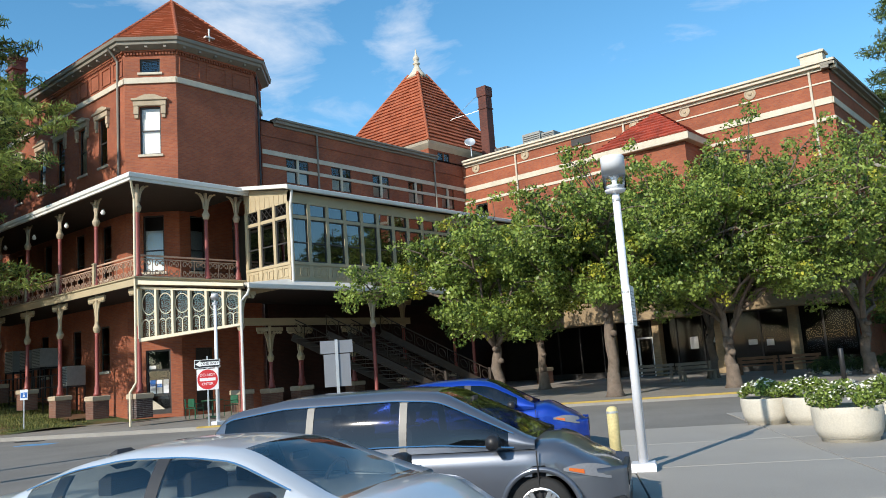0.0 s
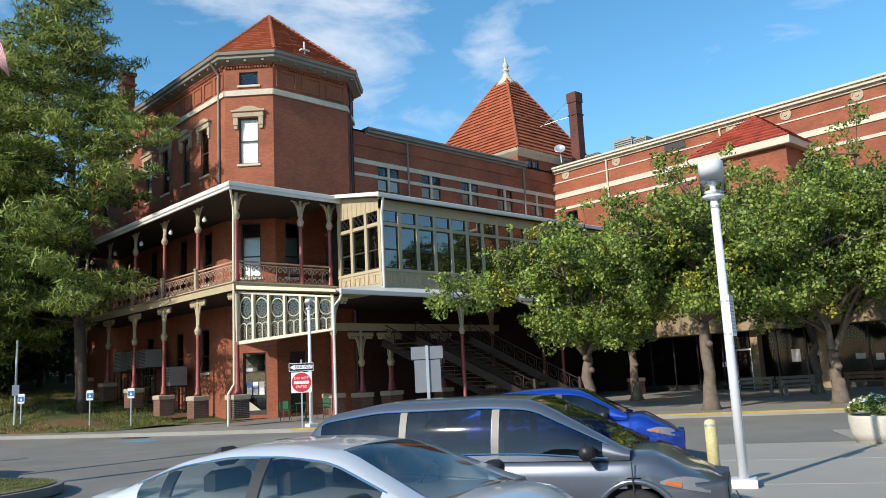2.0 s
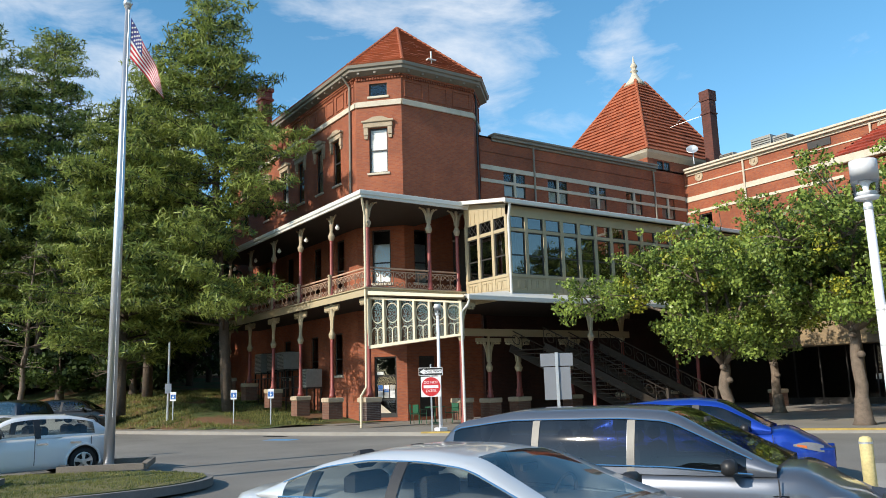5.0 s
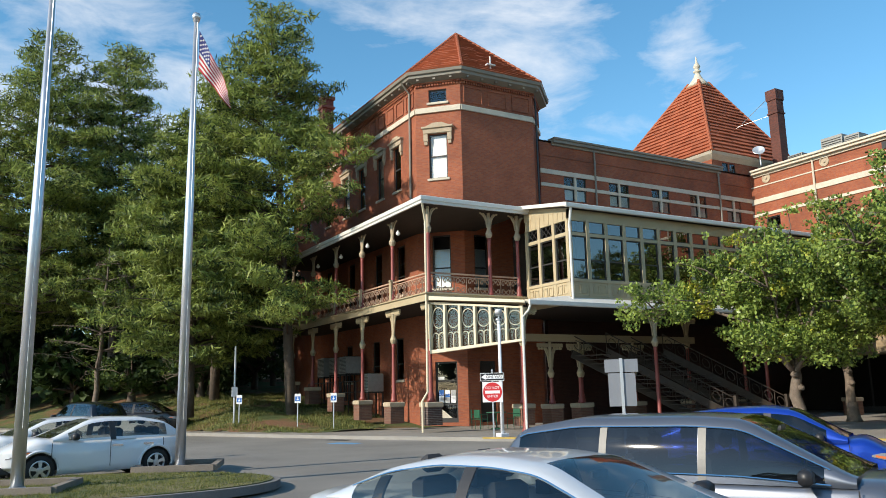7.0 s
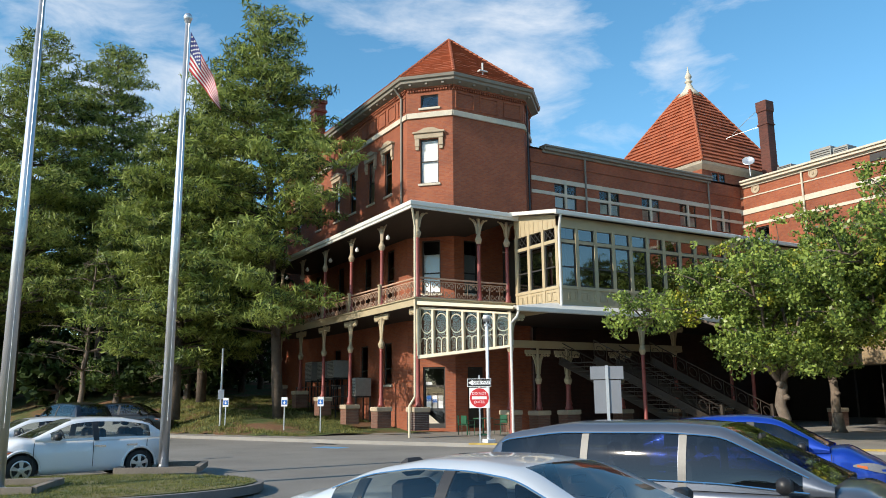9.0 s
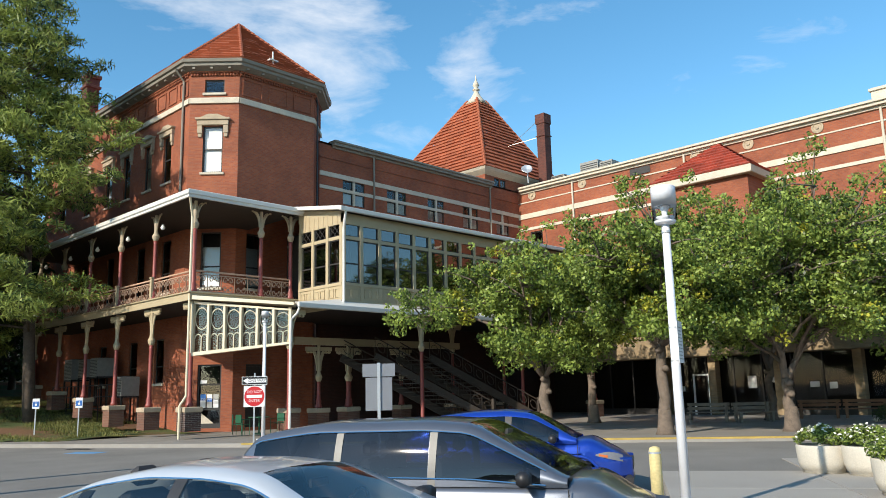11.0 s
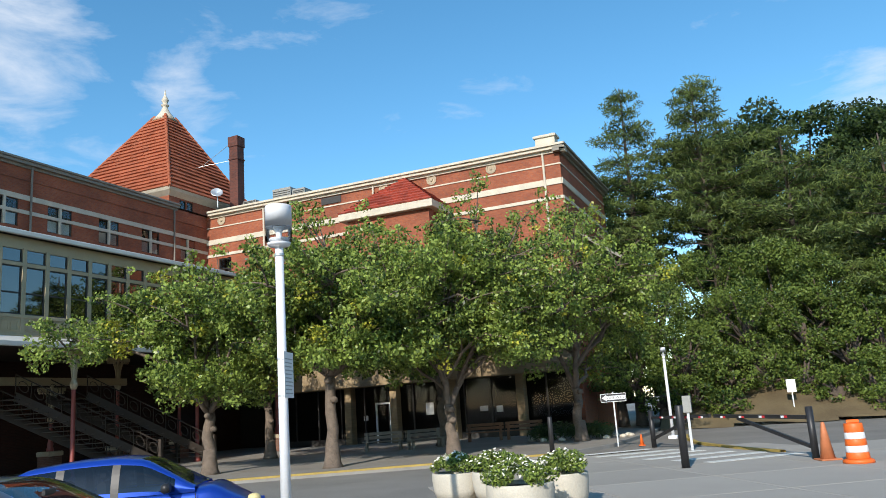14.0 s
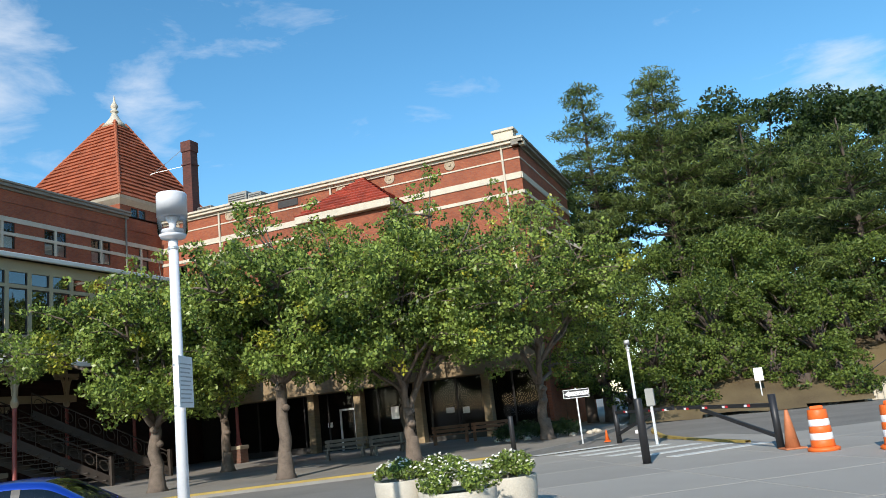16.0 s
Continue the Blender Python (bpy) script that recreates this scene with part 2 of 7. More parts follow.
M_PAVE = material("pavement_concrete", (0.25, 0.228, 0.198), 0.88, var=0.3, scale=0.5, fine=40, bump=0.25)
M_KERB = material("kerb_concrete", (0.27, 0.255, 0.23), 0.88, var=0.25, scale=1.0, fine=40)
M_YELLOW = material("yellow_kerb_paint", (0.40, 0.28, 0.07), 0.7, var=0.35, scale=3, fine=40)
M_LINE = material("white_road_paint", (0.62, 0.62, 0.58), 0.75, var=0.25, scale=2, fine=30)
M_BLUEP = material("blue_road_paint", (0.10, 0.28, 0.50), 0.8, var=0.4, scale=3, fine=30)
M_GRASS = material("grass_ground", (0.075, 0.11, 0.025), 0.95, var=0.55, scale=0.5, fine=50, bump=0.7, tint=(0.15, 0.145, 0.05))
M_BANK = patchy_material("bank_grass_and_earth", (0.075, 0.10, 0.024), (0.17, 0.085, 0.04), 0.32, 0.47, 0.58, 18)
M_ISLAND = patchy_material("dry_island_grass", (0.085, 0.105, 0.03), (0.20, 0.17, 0.075), 0.9, 0.42, 0.6, 30)
M_DIRT = material("dry_bank_soil", (0.12, 0.075, 0.035), 0.95, var=0.45, scale=0.6, fine=30, bump=0.6, tint=(0.13, 0.10, 0.05))
M_BARK = material("bark", (0.15, 0.115, 0.088), 0.95, var=0.5, scale=6, fine=35, bump=0.9)
M_PINEBARK = material("pine_bark", (0.09, 0.068, 0.052), 0.95, var=0.5, scale=5, fine=30, bump=0.9)
M_LEAF = leaf_material("pear_leaf", (0.030, 0.060, 0.014), (0.31, 0.40, 0.085), rough=0.36)
M_LEAFGOLD = leaf_material("yellowing_pear_leaf", (0.09, 0.13, 0.016), (0.55, 0.52, 0.07), rough=0.4)
M_LEAFOAK = leaf_material("oak_leaf", (0.011, 0.028, 0.008), (0.062, 0.10, 0.026))
M_LEAFBUSH = leaf_material("bush_leaf", (0.022, 0.050, 0.011), (0.17, 0.23, 0.045))
M_NEEDLE = leaf_material("pine_needle", (0.020, 0.046, 0.014), (0.31, 0.37, 0.085))
# shaded copy of pine_needle: shade put into the colour of the right-hand pines
M_NEEDLEDIM = leaf_material("dimmed_pine_needle", (0.014, 0.034, 0.011), (0.165, 0.215, 0.055))
M_GALV = material("galvanised_steel", (0.55, 0.57, 0.58), 0.4, metal=0.6, var=0.12, bump=0.03)
M_POLE = material("white_pole_paint", (0.72, 0.73, 0.76), 0.4, var=0.06, bump=0.02)
M_ALU = material("brushed_aluminium", (0.62, 0.63, 0.65), 0.35, metal=0.8, var=0.08, bump=0.02)
M_BLACK = material("black_paint", (0.02, 0.02, 0.022), 0.45, var=0.2, bump=0.03)
M_SIGNW = material("sign_white", (0.80, 0.80, 0.80), 0.45, var=0.03, bump=0.0)
M_SIGNR = material("sign_red", (0.60, 0.03, 0.035), 0.45, var=0.05, bump=0.0)
M_SIGNB = material("sign_blue", (0.03, 0.15, 0.48), 0.45, var=0.05, bump=0.0)
M_SIGNBACK = material("sign_back_aluminium", (0.24, 0.25, 0.27), 0.45, metal=0.4, var=0.1, bump=0.0)
M_ORANGE = material("orange_plastic", (0.75, 0.14, 0.02), 0.5, var=0.12, scale=3, bump=0.03)
M_TIMBER = material("weathered_timber", (0.22, 0.185, 0.15), 0.85, var=0.35, scale=3, fine=35, bump=0.4)
M_WOODB = material("brown_bench_timber", (0.20, 0.10, 0.055), 0.75, var=0.35, scale=3, fine=35, bump=0.3)
M_PLANTER = material("cast_planter", (0.52, 0.48, 0.40), 0.85, var=0.18, scale=2.5, fine=40, bump=0.3)
M_RUBBER = material("tyre_rubber", (0.018, 0.018, 0.018), 0.85, var=0.3, bump=0.1)
M_RIM = material("alloy_rim", (0.60, 0.61, 0.62), 0.3, metal=0.9, var=0.05, bump=0.0)
M_CHROME = material("chrome_trim", (0.75, 0.76, 0.78), 0.12, metal=1.0, var=0.03, bump=0.0)
M_LAMPRED = material("red_lamp_lens", (0.35, 0.01, 0.012), 0.2, var=0.1, bump=0.0)
M_LAMPCLR = material("clear_lamp_lens", (0.20, 0.20, 0.21), 0.08, var=0.15, bump=0.0)
M_AMBER = material("amber_lens", (0.55, 0.13, 0.03), 0.15, var=0.1, bump=0.0)
M_SEAT = material("car_seat_fabric", (0.03, 0.03, 0.033), 0.85, var=0.25, bump=0.1)
M_GREEN = material("green_metal_furniture", (0.015, 0.09, 0.045), 0.5, var=0.2, bump=0.03)
M_ACGREY = material("condenser_grey", (0.27, 0.27, 0.25), 0.6, var=0.2, scale=4, bump=0.05)
M_FLOWER = material("white_petal", (0.80, 0.78, 0.66), 0.6, var=0.1, bump=0.0)
M_FLAGR = material("flag_red", (0.34, 0.008, 0.018), 0.8, var=0.1, bump=0.02)
M_FLAGW = material("flag_white", (0.48, 0.48, 0.48), 0.8, var=0.06, bump=0.02)
M_BLADE = leaf_material("grass_blade", (0.055, 0.085, 0.018), (0.27, 0.26, 0.085), rough=0.7)
M_FLAGB = material("flag_blue", (0.015, 0.025, 0.14), 0.8, var=0.1, bump=0.02)
M_GOLD = material("gold_ball", (0.70, 0.52, 0.22), 0.25, metal=1.0, var=0.05, bump=0.0)
M_LAMPGLASS = glass_material("lamp_glass", (0.95, 0.96, 0.97), 1.35)


def paint(name, col, metal=0.35):
    m = material(name, col, 0.28, metal=metal, var=0.04, scale=2, fine=300, bump=0.0)
    b = m.node_tree.nodes["Principled BSDF"]
    b.inputs["Coat Weight"].default_value = 0.8
    b.inputs["Coat Roughness"].default_value = 0.04
    return m


# ---- mesh helpers ----
def mesh_of(name, verts, faces, mat, smooth=False):
    me = bpy.data.meshes.new(name)
    me.from_pydata([tuple(v) for v in verts], [], faces)
    me.update()
    if mat:
        me.materials.append(mat)
    if smooth:
        me.polygons.foreach_set("use_smooth", [True] * len(me.polygons))
    return me


class Build:
    """Gathers plain geometry for one mesh."""

    def __init__(self):
        self.v, self.f = [], []

    def add(self, verts, faces):
        o = len(self.v)
        self.v += [tuple(p) for p in verts]
        self.f += [tuple(i + o for i in fc) for fc in faces]
        return self

    def box(self, a, b, bev=0.0):
        (x0, y0, z0), (x1, y1, z1) = a, b
        x0, x1, y0, y1, z0, z1 = min(x0, x1), max(x0, x1), min(y0, y1), max(y0, y1), min(z0, z1), max(z0, z1)
        if bev <= 0:
            v = [(x, y, z) for z in (z0, z1) for x, y in ((x0, y0), (x1, y0), (x1, y1), (x0, y1))]
            return self.add(v, [(3, 2, 1, 0), (4, 5, 6, 7), (0, 1, 5, 4), (1, 2, 6, 5), (2, 3, 7, 6), (3, 0, 4, 7)])
        e = bev
        v = []
        for z, i in ((z0, e), (z0 + e, 0), (z1 - e, 0), (z1, e)):
            v += [(x0 + i, y0 + i, z), (x1 - i, y0 + i, z), (x1 - i, y1 - i, z), (x0 + i, y1 - i, z)]
        f = [(3, 2, 1, 0), (12, 13, 14, 15)]
        for k in range(3):
            for j in range(4):
                f.append((4 * k + j, 4 * k + (j + 1) % 4, 4 * k + 4 + (j + 1) % 4, 4 * k + 4 + j))
        return self.add(v, f)

    def beam(self, p, q, w, h=None, up=(0, 0, 1)):
        """A bar of section w by h from p to q."""
        h = h or w
        p, q = Vector(p), Vector(q)
        d = (q - p).normalized()
        s = d.cross(Vector(up))
        s = s.normalized() if s.length > 1e-4 else Vector((1, 0, 0))
        t = s.cross(d).normalized()
        v = [c + s * (w / 2 * i) + t * (h / 2 * j) for c in (p, q) for i, j in ((-1, -1), (1, -1), (1, 1), (-1, 1))]
        return self.add(v, [(3, 2, 1, 0), (4, 5, 6, 7), (0, 1, 5, 4), (1, 2, 6, 5), (2, 3, 7, 6), (3, 0, 4, 7)])

    def tube(self, pts, radii, n=10, cap=True):
        """A round pipe through pts with a radius at each."""
        pts = [Vector(p) for p in pts]
        if not isinstance(radii, (list, tuple)):
            radii = [radii] * len(pts)
        v, f = [], []
        side = None
        for i, p in enumerate(pts):
            d = (pts[min(i + 1, len(pts) - 1)] - pts[max(i - 1, 0)]).normalized()
            ref = Vector((0, 0, 1)) if abs(d.z) < 0.9 else Vector((1, 0, 0))
            s = d.cross(ref).normalized() if side is None else (side - d * side.dot(d)).normalized()
            side = s
            t = d.cross(s)
            for k in range(n):
                a = 2 * math.pi * k / n
                v.append(p + (s * math.cos(a) + t * math.sin(a)) * radii[i])
        for i in range(len(pts) - 1):
            for k in range(n):
                f.append((i * n + k, i * n + (k + 1) % n, (i + 1) * n + (k + 1) % n, (i + 1) * n + k))
        if cap:
            f.append(tuple(reversed(range(n))))
            f.append(tuple((len(pts) - 1) * n + k for k in range(n)))
        return self.add(v, f)

    def lathe(self, c, profile, n=16, lids=True):
        """Turned about the upright through c: profile of (radius, height)."""
        v, f = [], []
        for r, z in profile:
            for k in range(n):
                a = 2 * math.pi * k / n
                v.append((c[0] + r * math.cos(a), c[1] + r * math.sin(a), c[2] + z))
        for i in range(len(profile) - 1):
            for k in range(n):
                f.append((i * n + k, i * n + (k + 1) % n, (i + 1) * n + (k + 1) % n, (i + 1) * n + k))
        if lids:
            f.append(tuple(reversed(range(n))))
            f.append(tuple((len(profile) - 1) * n + k for k in range(n)))
        return self.add(v, f)

    def prism(self, poly, z0, z1):
        n = len(poly)
        v = [(x, y, z0) for x, y in poly] + [(x, y, z1) for x, y in poly]
        return self.add(v, [tuple(reversed(range(n))), tuple(range(n, 2 * n))] + [(i, (i + 1) % n, (i + 1) % n + n, i + n) for i in range(n)])

    def moved(self, m):
        self.v = [tuple(m @ Vector(p)) for p in self.v]
        if m.determinant() < 0:
            self.f = [tuple(reversed(fc)) for fc in self.f]
        return self


def thing(name, label, category, group="", kind="", at=(0, 0, 0), rz=0):
    ob = new(name)
    ob.empty_display_size = 0.2
    ob.matrix_world = pose(*at, 0, 0, rz)
    return tagged(ob, label, category, group, kind)


def part(name, b, mat, parent=None, label="", smooth=False):
    ob = new(name, mesh_of(name, b.v, b.f, mat, smooth))
    if parent:
        ob.parent = parent
    return tagged(ob, label)


def solid(name, b, mat, label, category, group="", kind="", smooth=False):
    return tagged(part(name, b, mat, None, "", smooth), label, category, group, kind)


class Wall:
    """A frame on an upright wall: u along it, w out of it, z up."""

    def __init__(self, origin, along):
        self.o = Vector((origin[0], origin[1], 0))
        self.u = Vector((along[0], along[1], 0)).normalized()
        self.n = Vector((self.u.y, -self.u.x, 0))

    def m(self):
        return Matrix(((self.u.x, self.n.x, 0, self.o.x), (self.u.y, self.n.y, 0, self.o.y), (0, 0, 1, 0), (0, 0, 0, 1)))


def wall_cells(length, z0, z1, thick, holes):
    """Masonry with real openings; holes are (u0, u1, z0, z1). Face at w = 0, body behind."""
    us = sorted({0, length, *[h[0] for h in holes], *[h[1] for h in holes]})
    zs = sorted({z0, z1, *[h[2] for h in holes], *[h[3] for h in holes]})
    b = Build()
    solid_cell = lambda i, j: 0 <= i < len(us) - 1 and 0 <= j < len(zs) - 1 and not any(
        h[0] - 1e-6 <= us[i] and us[i + 1] <= h[1] + 1e-6 and h[2] - 1e-6 <= zs[j] and zs[j + 1] <= h[3] + 1e-6 for h in holes)
    for i in range(len(us) - 1):
        for j in range(len(zs) - 1):
            if not solid_cell(i, j):
                continue
            a, c, d, e = us[i], us[i + 1], zs[j], zs[j + 1]
            b.add([(a, 0, d), (c, 0, d), (c, 0, e), (a, 0, e)], [(0, 1, 2, 3)])
            b.add([(a, -thick, d), (c, -thick, d), (c, -thick, e), (a, -thick, e)], [(3, 2, 1, 0)])
            for di, dj, q in ((-1, 0, ((a, d), (a, e))), (1, 0, ((c, e), (c, d))), (0, -1, ((c, d), (a, d))), (0, 1, ((a, e), (c, e)))):
                if not solid_cell(i + di, j + dj):
                    (p, s), (r, t) = q
                    b.add([(p, 0, s), (r, 0, t), (r, -thick, t), (p, -thick, s)], [(0, 1, 2, 3)])
    return b

# ---- ground ----
# kerb line along the station's forecourt
KERB = [(-75.0, -6.0), (-40.6, 9.2), (-29.9, 13.9), (-24.2, 16.8), (-19.0, 20.4), (-14.3, 23.6), (-8.4, 27.2), (-5.2, 29.3), (-4.3, 33.0), (-4.3, 44.0)]


def ribbon(line, off0, off1, z0, z1, n=1):
    """A slab that follows a line, from one sideways offset to another (to its left)."""
    left = []
    for i, p in enumerate(line):
        a, c = Vector(line[max(i - 1, 0)]), Vector(line[min(i + 1, len(line) - 1)])
        d = (c - a).normalized()
        left.append(Vector((-d.y, d.x)))
    b = Build()
    for i in range(len(line) - 1):
        q = []
        for k in (i, i + 1):
            for o in (off0, off1):
                q.append(Vector(line[k]) + left[k] * o)
        b.add([(p.x, p.y, z) for z in (z0, z1) for p in q], [(0, 1, 3, 2), (4, 6, 7, 5), (0, 2, 6, 4), (1, 5, 7, 3)])
    return b


g = Build()
def lot_z(x, y):
    """Sinks the lot under the nearest cars so that they fit the camera's view."""
    return -0.27 * math.exp(-(((x + 7.5) / 6.5) ** 2 + ((y - 8.5) / 8.0) ** 2) ** 2)


gxs = [-900, -300, -100, -50] + [-30 + 1.0 * i for i in range(51)] + [30, 60, 120, 300, 900]
gys = [-900, -300, -100, -40] + [-20 + 1.0 * i for i in range(41)] + [30, 60, 120, 300, 900]
g.add([(x, y, lot_z(x, y)) for y in gys for x in gxs], [(j * len(gxs) + i, j * len(gxs) + i + 1, (j + 1) * len(gxs) + i + 1, (j + 1) * len(gxs) + i) for j in range(len(gys) - 1) for i in range(len(gxs) - 1)])
solid("ground", g, M_ASPH, "grey worn asphalt of the parking lot and road", "ground", kind="structure")

pv = Build()
poly = KERB + [(-4.3, 80.0), (-75.0, 80.0)]
pv.prism(poly, -0.1, 0.13)
solid("pavement", pv, M_PAVE, "grey concrete station forecourt under the trees", "pavement", kind="structure")
kb = ribbon(KERB, -0.16, 0.004, -0.05, 0.145)
solid("kerb", kb, M_KERB, "worn concrete kerb along the forecourt", "kerb", kind="structure")
yk = ribbon(KERB[3:8], -0.165, 0.03, 0.09, 0.151)
solid("yellow_kerb", yk, M_YELLOW, "yellow painted kerb edge with worn paint", "kerb", kind="structure")

# concrete apron in slabs with sunk joints
ap = thing("concrete_apron", "pale concrete apron laid in large slabs with dark joints", "pavement", kind="structure")
ang = math.atan2(3.6, 5.9)
slab = Build().box((0.012, 0.012, -0.3), (2.988, 2.988, 0.022), 0.006)
slab_mesh = mesh_of("slab", slab.v, slab.f, M_CONC)
ca, sa = math.cos(ang), math.sin(ang)
for i in range(-2, 16):
    for j in range(-6, 5):
        lx, ly = 3 * i - 3.0, 3 * j - 3.4
        px, py = -8.0 + lx * ca - ly * sa, 23.6 + lx * sa + ly * ca
        cx, cy = px + 1.5 * ca - 1.5 * sa, py + 1.5 * sa + 1.5 * ca
        if cx < -5.4 or cy > 31 or cy < 5 or cx > 26:
            continue
        o = new("slab", slab_mesh)
        o.parent = ap
        o.matrix_world = pose(px, py, 0, 0, 0, math.degrees(ang))


def bank_left_z(x, y):
    """Height of the grassy bank beside the station."""
    d = max(0.0, -x - 35.5)
    h = 0.16 + 0.11 * min(d, 9) + 0.085 * max(0, min(d - 9, 30))
    return h + 0.12 * noise.noise(Vector((x * 0.35, y * 0.35, 0)))


def terrain(name, x0, x1, y0, y1, step, fz, keep, mat, label, category):
    b = Build()
    nx, ny = int((x1 - x0) / step) + 1, int((y1 - y0) / step) + 1
    v = [(x0 + i * step, y0 + j * step, fz(x0 + i * step, y0 + j * step)) for j in range(ny) for i in range(nx)]
    f = [(j * nx + i, j * nx + i + 1, (j + 1) * nx + i + 1, (j + 1) * nx + i) for j in range(ny - 1) for i in range(nx - 1)
         if keep(x0 + (i + 0.5) * step, y0 + (j + 0.5) * step)]
    b.add(v, f)
    return solid(name, b, mat, label, category, kind="structure", smooth=True)


def beyond_kerb(x, y):
    """How far a place lies behind the kerb on the left."""
    x0, y0 = -40.6, 9.2
    dx, dy = 10.7, 4.7
    return ((y - y0) * dx - (x - x0) * dy) / math.hypot(dx, dy)


terrain("grass_bank", -130, -33.4, -40, 60, 0.8,
        lambda x, y: min(bank_left_z(x, y), -0.06 + 0.28 * max(0, beyond_kerb(x, y) - 1.3) + 0.16) if beyond_kerb(x, y) > 1.2 else 0.1,
        lambda x, y: beyond_kerb(x, y) > 1.3 and x < -34.2, M_BANK, "mown grass bank with bare reddish patches", "grass bank")


def bank_right_z(x, y):
    d = max(0.0, y - 45.5 - 0.12 * (x - 2))
    return 0.03 + 0.42 * min(d, 6) + 0.22 * max(0, min(d - 6, 40)) + 0.15 * noise.noise(Vector((x * 0.4, y * 0.4, 3)))


terrain("dirt_bank", -4.2, 30.0, 45, 70, 0.6, lambda x, y: bank_right_z(x, y) if x < 7.6 else min(bank_right_z(x, y), 1.05 * (y - 50.2)),
        lambda x, y: y > 45.6 + 0.12 * (x - 2) and (x < 7.4 or y > 50.2), M_DIRT, "bare dry earth bank below the trees", "earth bank")
terrain("wooded_slope", -5.0, 90, 52, 140, 2.0, lambda x, y: bank_right_z(x, y) - 0.2, lambda x, y: y > 53, M_GRASS, "leafy ground of the wooded slope", "slope")

# ---- the station's corner pavilion ----
XF, YL, CH, YB, XE = -33.7, 20.15, 1.85, 28.75, -56.0
ZG, ZD, ZP, ZB, ZC = 0.2, 6.15, 11.9, 17.25, 19.05
station = thing("station_pavilion", "three-storey red brick railway station pavilion with clipped corner and tiled roof", "building")


def opening_fill(parent, wall, u0, u1, z0, z1, mid=0.5, blind=None, sill=True, head="", deep=0.12, frame=0.07, mats=None, drawn=1.0):
    """A sash window in an opening: frame, panes, blind, sill and head, on a wall frame."""
    fm, gm = (mats or (M_DARKFRAME, M_GLASS))
    m = wall.m()
    b = Build()
    b.box((u0, -deep - 0.05, z0), (u0 + frame, -deep + 0.03, z1)).box((u1 - frame, -deep - 0.05, z0), (u1, -deep + 0.03, z1))
    b.box((u0 + frame, -deep - 0.05, z1 - frame), (u1 - frame, -deep + 0.03, z1)).box((u0 + frame, -deep - 0.05, z0), (u1 - frame, -deep + 0.03, z0 + frame))
    zm = z0 + (z1 - z0) * mid
    if mid:
        b.box((u0 + frame, -deep - 0.04, zm - 0.035), (u1 - frame, -deep + 0.02, zm + 0.035))
    w = part("window", b.moved(m), fm, parent)
    spans = ((z0 + frame, zm - 0.035), (zm + 0.035, z1 - frame)) if mid else ((z0 + frame, z1 - frame),)
    for a, c in spans:
        p = Build().add([(u0 + frame, -deep, a), (u1 - frame, -deep, a), (u1 - frame, -deep, c), (u0 + frame, -deep, c)], [(3, 2, 1, 0)])
        po = part("pane", p.moved(m), gm, w)
        po.visible_shadow = False
    if blind:
        bl = Build().box((u0 + frame, -deep - 0.09, z0 + frame), (u1 - frame, -deep - 0.07, z0 + (z1 - z0) * drawn - frame))
        part("blind", bl.moved(m), blind, w)
    # added sheet, coloured near black as the shade of the room behind
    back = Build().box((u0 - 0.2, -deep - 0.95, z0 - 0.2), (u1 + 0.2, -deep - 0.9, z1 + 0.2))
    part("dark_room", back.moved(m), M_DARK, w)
    if sill:
        s = Build().box((u0 - 0.1, -deep, z0 - 0.13), (u1 + 0.1, 0.09, z0), 0.015)
        part("sill", s.moved(m), M_STONE, w)
    if head == "hood":
        h = Build().box((u0 - 0.30, 0.002, z1 + 0.02), (u1 + 0.30, 0.16, z1 + 0.30), 0.02)
        h.box((u0 - 0.38, 0.002, z1 + 0.30), (u1 + 0.38, 0.24, z1 + 0.42), 0.02)
        h.add([(u0 - 0.2, 0.004, z1 + 0.42), (u1 + 0.2, 0.004, z1 + 0.42), ((u0 + u1) / 2 + 0.25, 0.004, z1 + 0.62), ((u0 + u1) / 2 - 0.25, 0.004, z1 + 0.62),
               (u0 - 0.2, 0.18, z1 + 0.42), (u1 + 0.2, 0.18, z1 + 0.42), ((u0 + u1) / 2 + 0.25, 0.18, z1 + 0.62), ((u0 + u1) / 2 - 0.25, 0.18, z1 + 0.62)],
              [(4, 5, 6, 7), (0, 4, 7, 3), (7, 6, 2, 3), (5, 1, 2, 6), (0, 1, 5, 4)])
        for s0, s1 in ((u0 - 0.28, u0 - 0.04), (u1 + 0.04, u1 + 0.28)):
            h.box((s0, 0.002, z1 - 0.42), (s1, 0.13, z1 + 0.02), 0.02)
            h.box((s0 + 0.03, 0.002, z1 - 0.62), (s1 - 0.03, 0.09, z1 - 0.42), 0.02)
        part("hood_mould", h.moved(m), M_HOOD, w)
    return w


R2 = math.sqrt(0.5)
W_FRONT = Wall((XF, YL + CH), (0, 1))
W_CHAM = Wall((XF - CH, YL), (1, 1))
W_LEFT = Wall((XE, YL), (1, 0))
W_CHAM2 = Wall((XF, YB - CH), (-1, 1))
LF, LC, LL = YB - CH - YL - CH, CH / R2, XF - CH - XE
# openings: u0, u1, z0, z1, blind, head
cham_holes = [(0.75, 1.80, 13.45, 16.0, M_BLIND, "hood"), (0.78, 1.82, 17.85, 18.6, None, ""), (0.82, 1.85, 7.35, 10.25, M_BLIND, ""), (0.85, 2.05, 0.32, 3.45, None, "")]
front_holes = [(0.62, 1.50, 7.35, 10.25, M_BLINDGREY, ""), (0.75, 1.75, 0.30, 3.45, None, "")]
left_holes = []
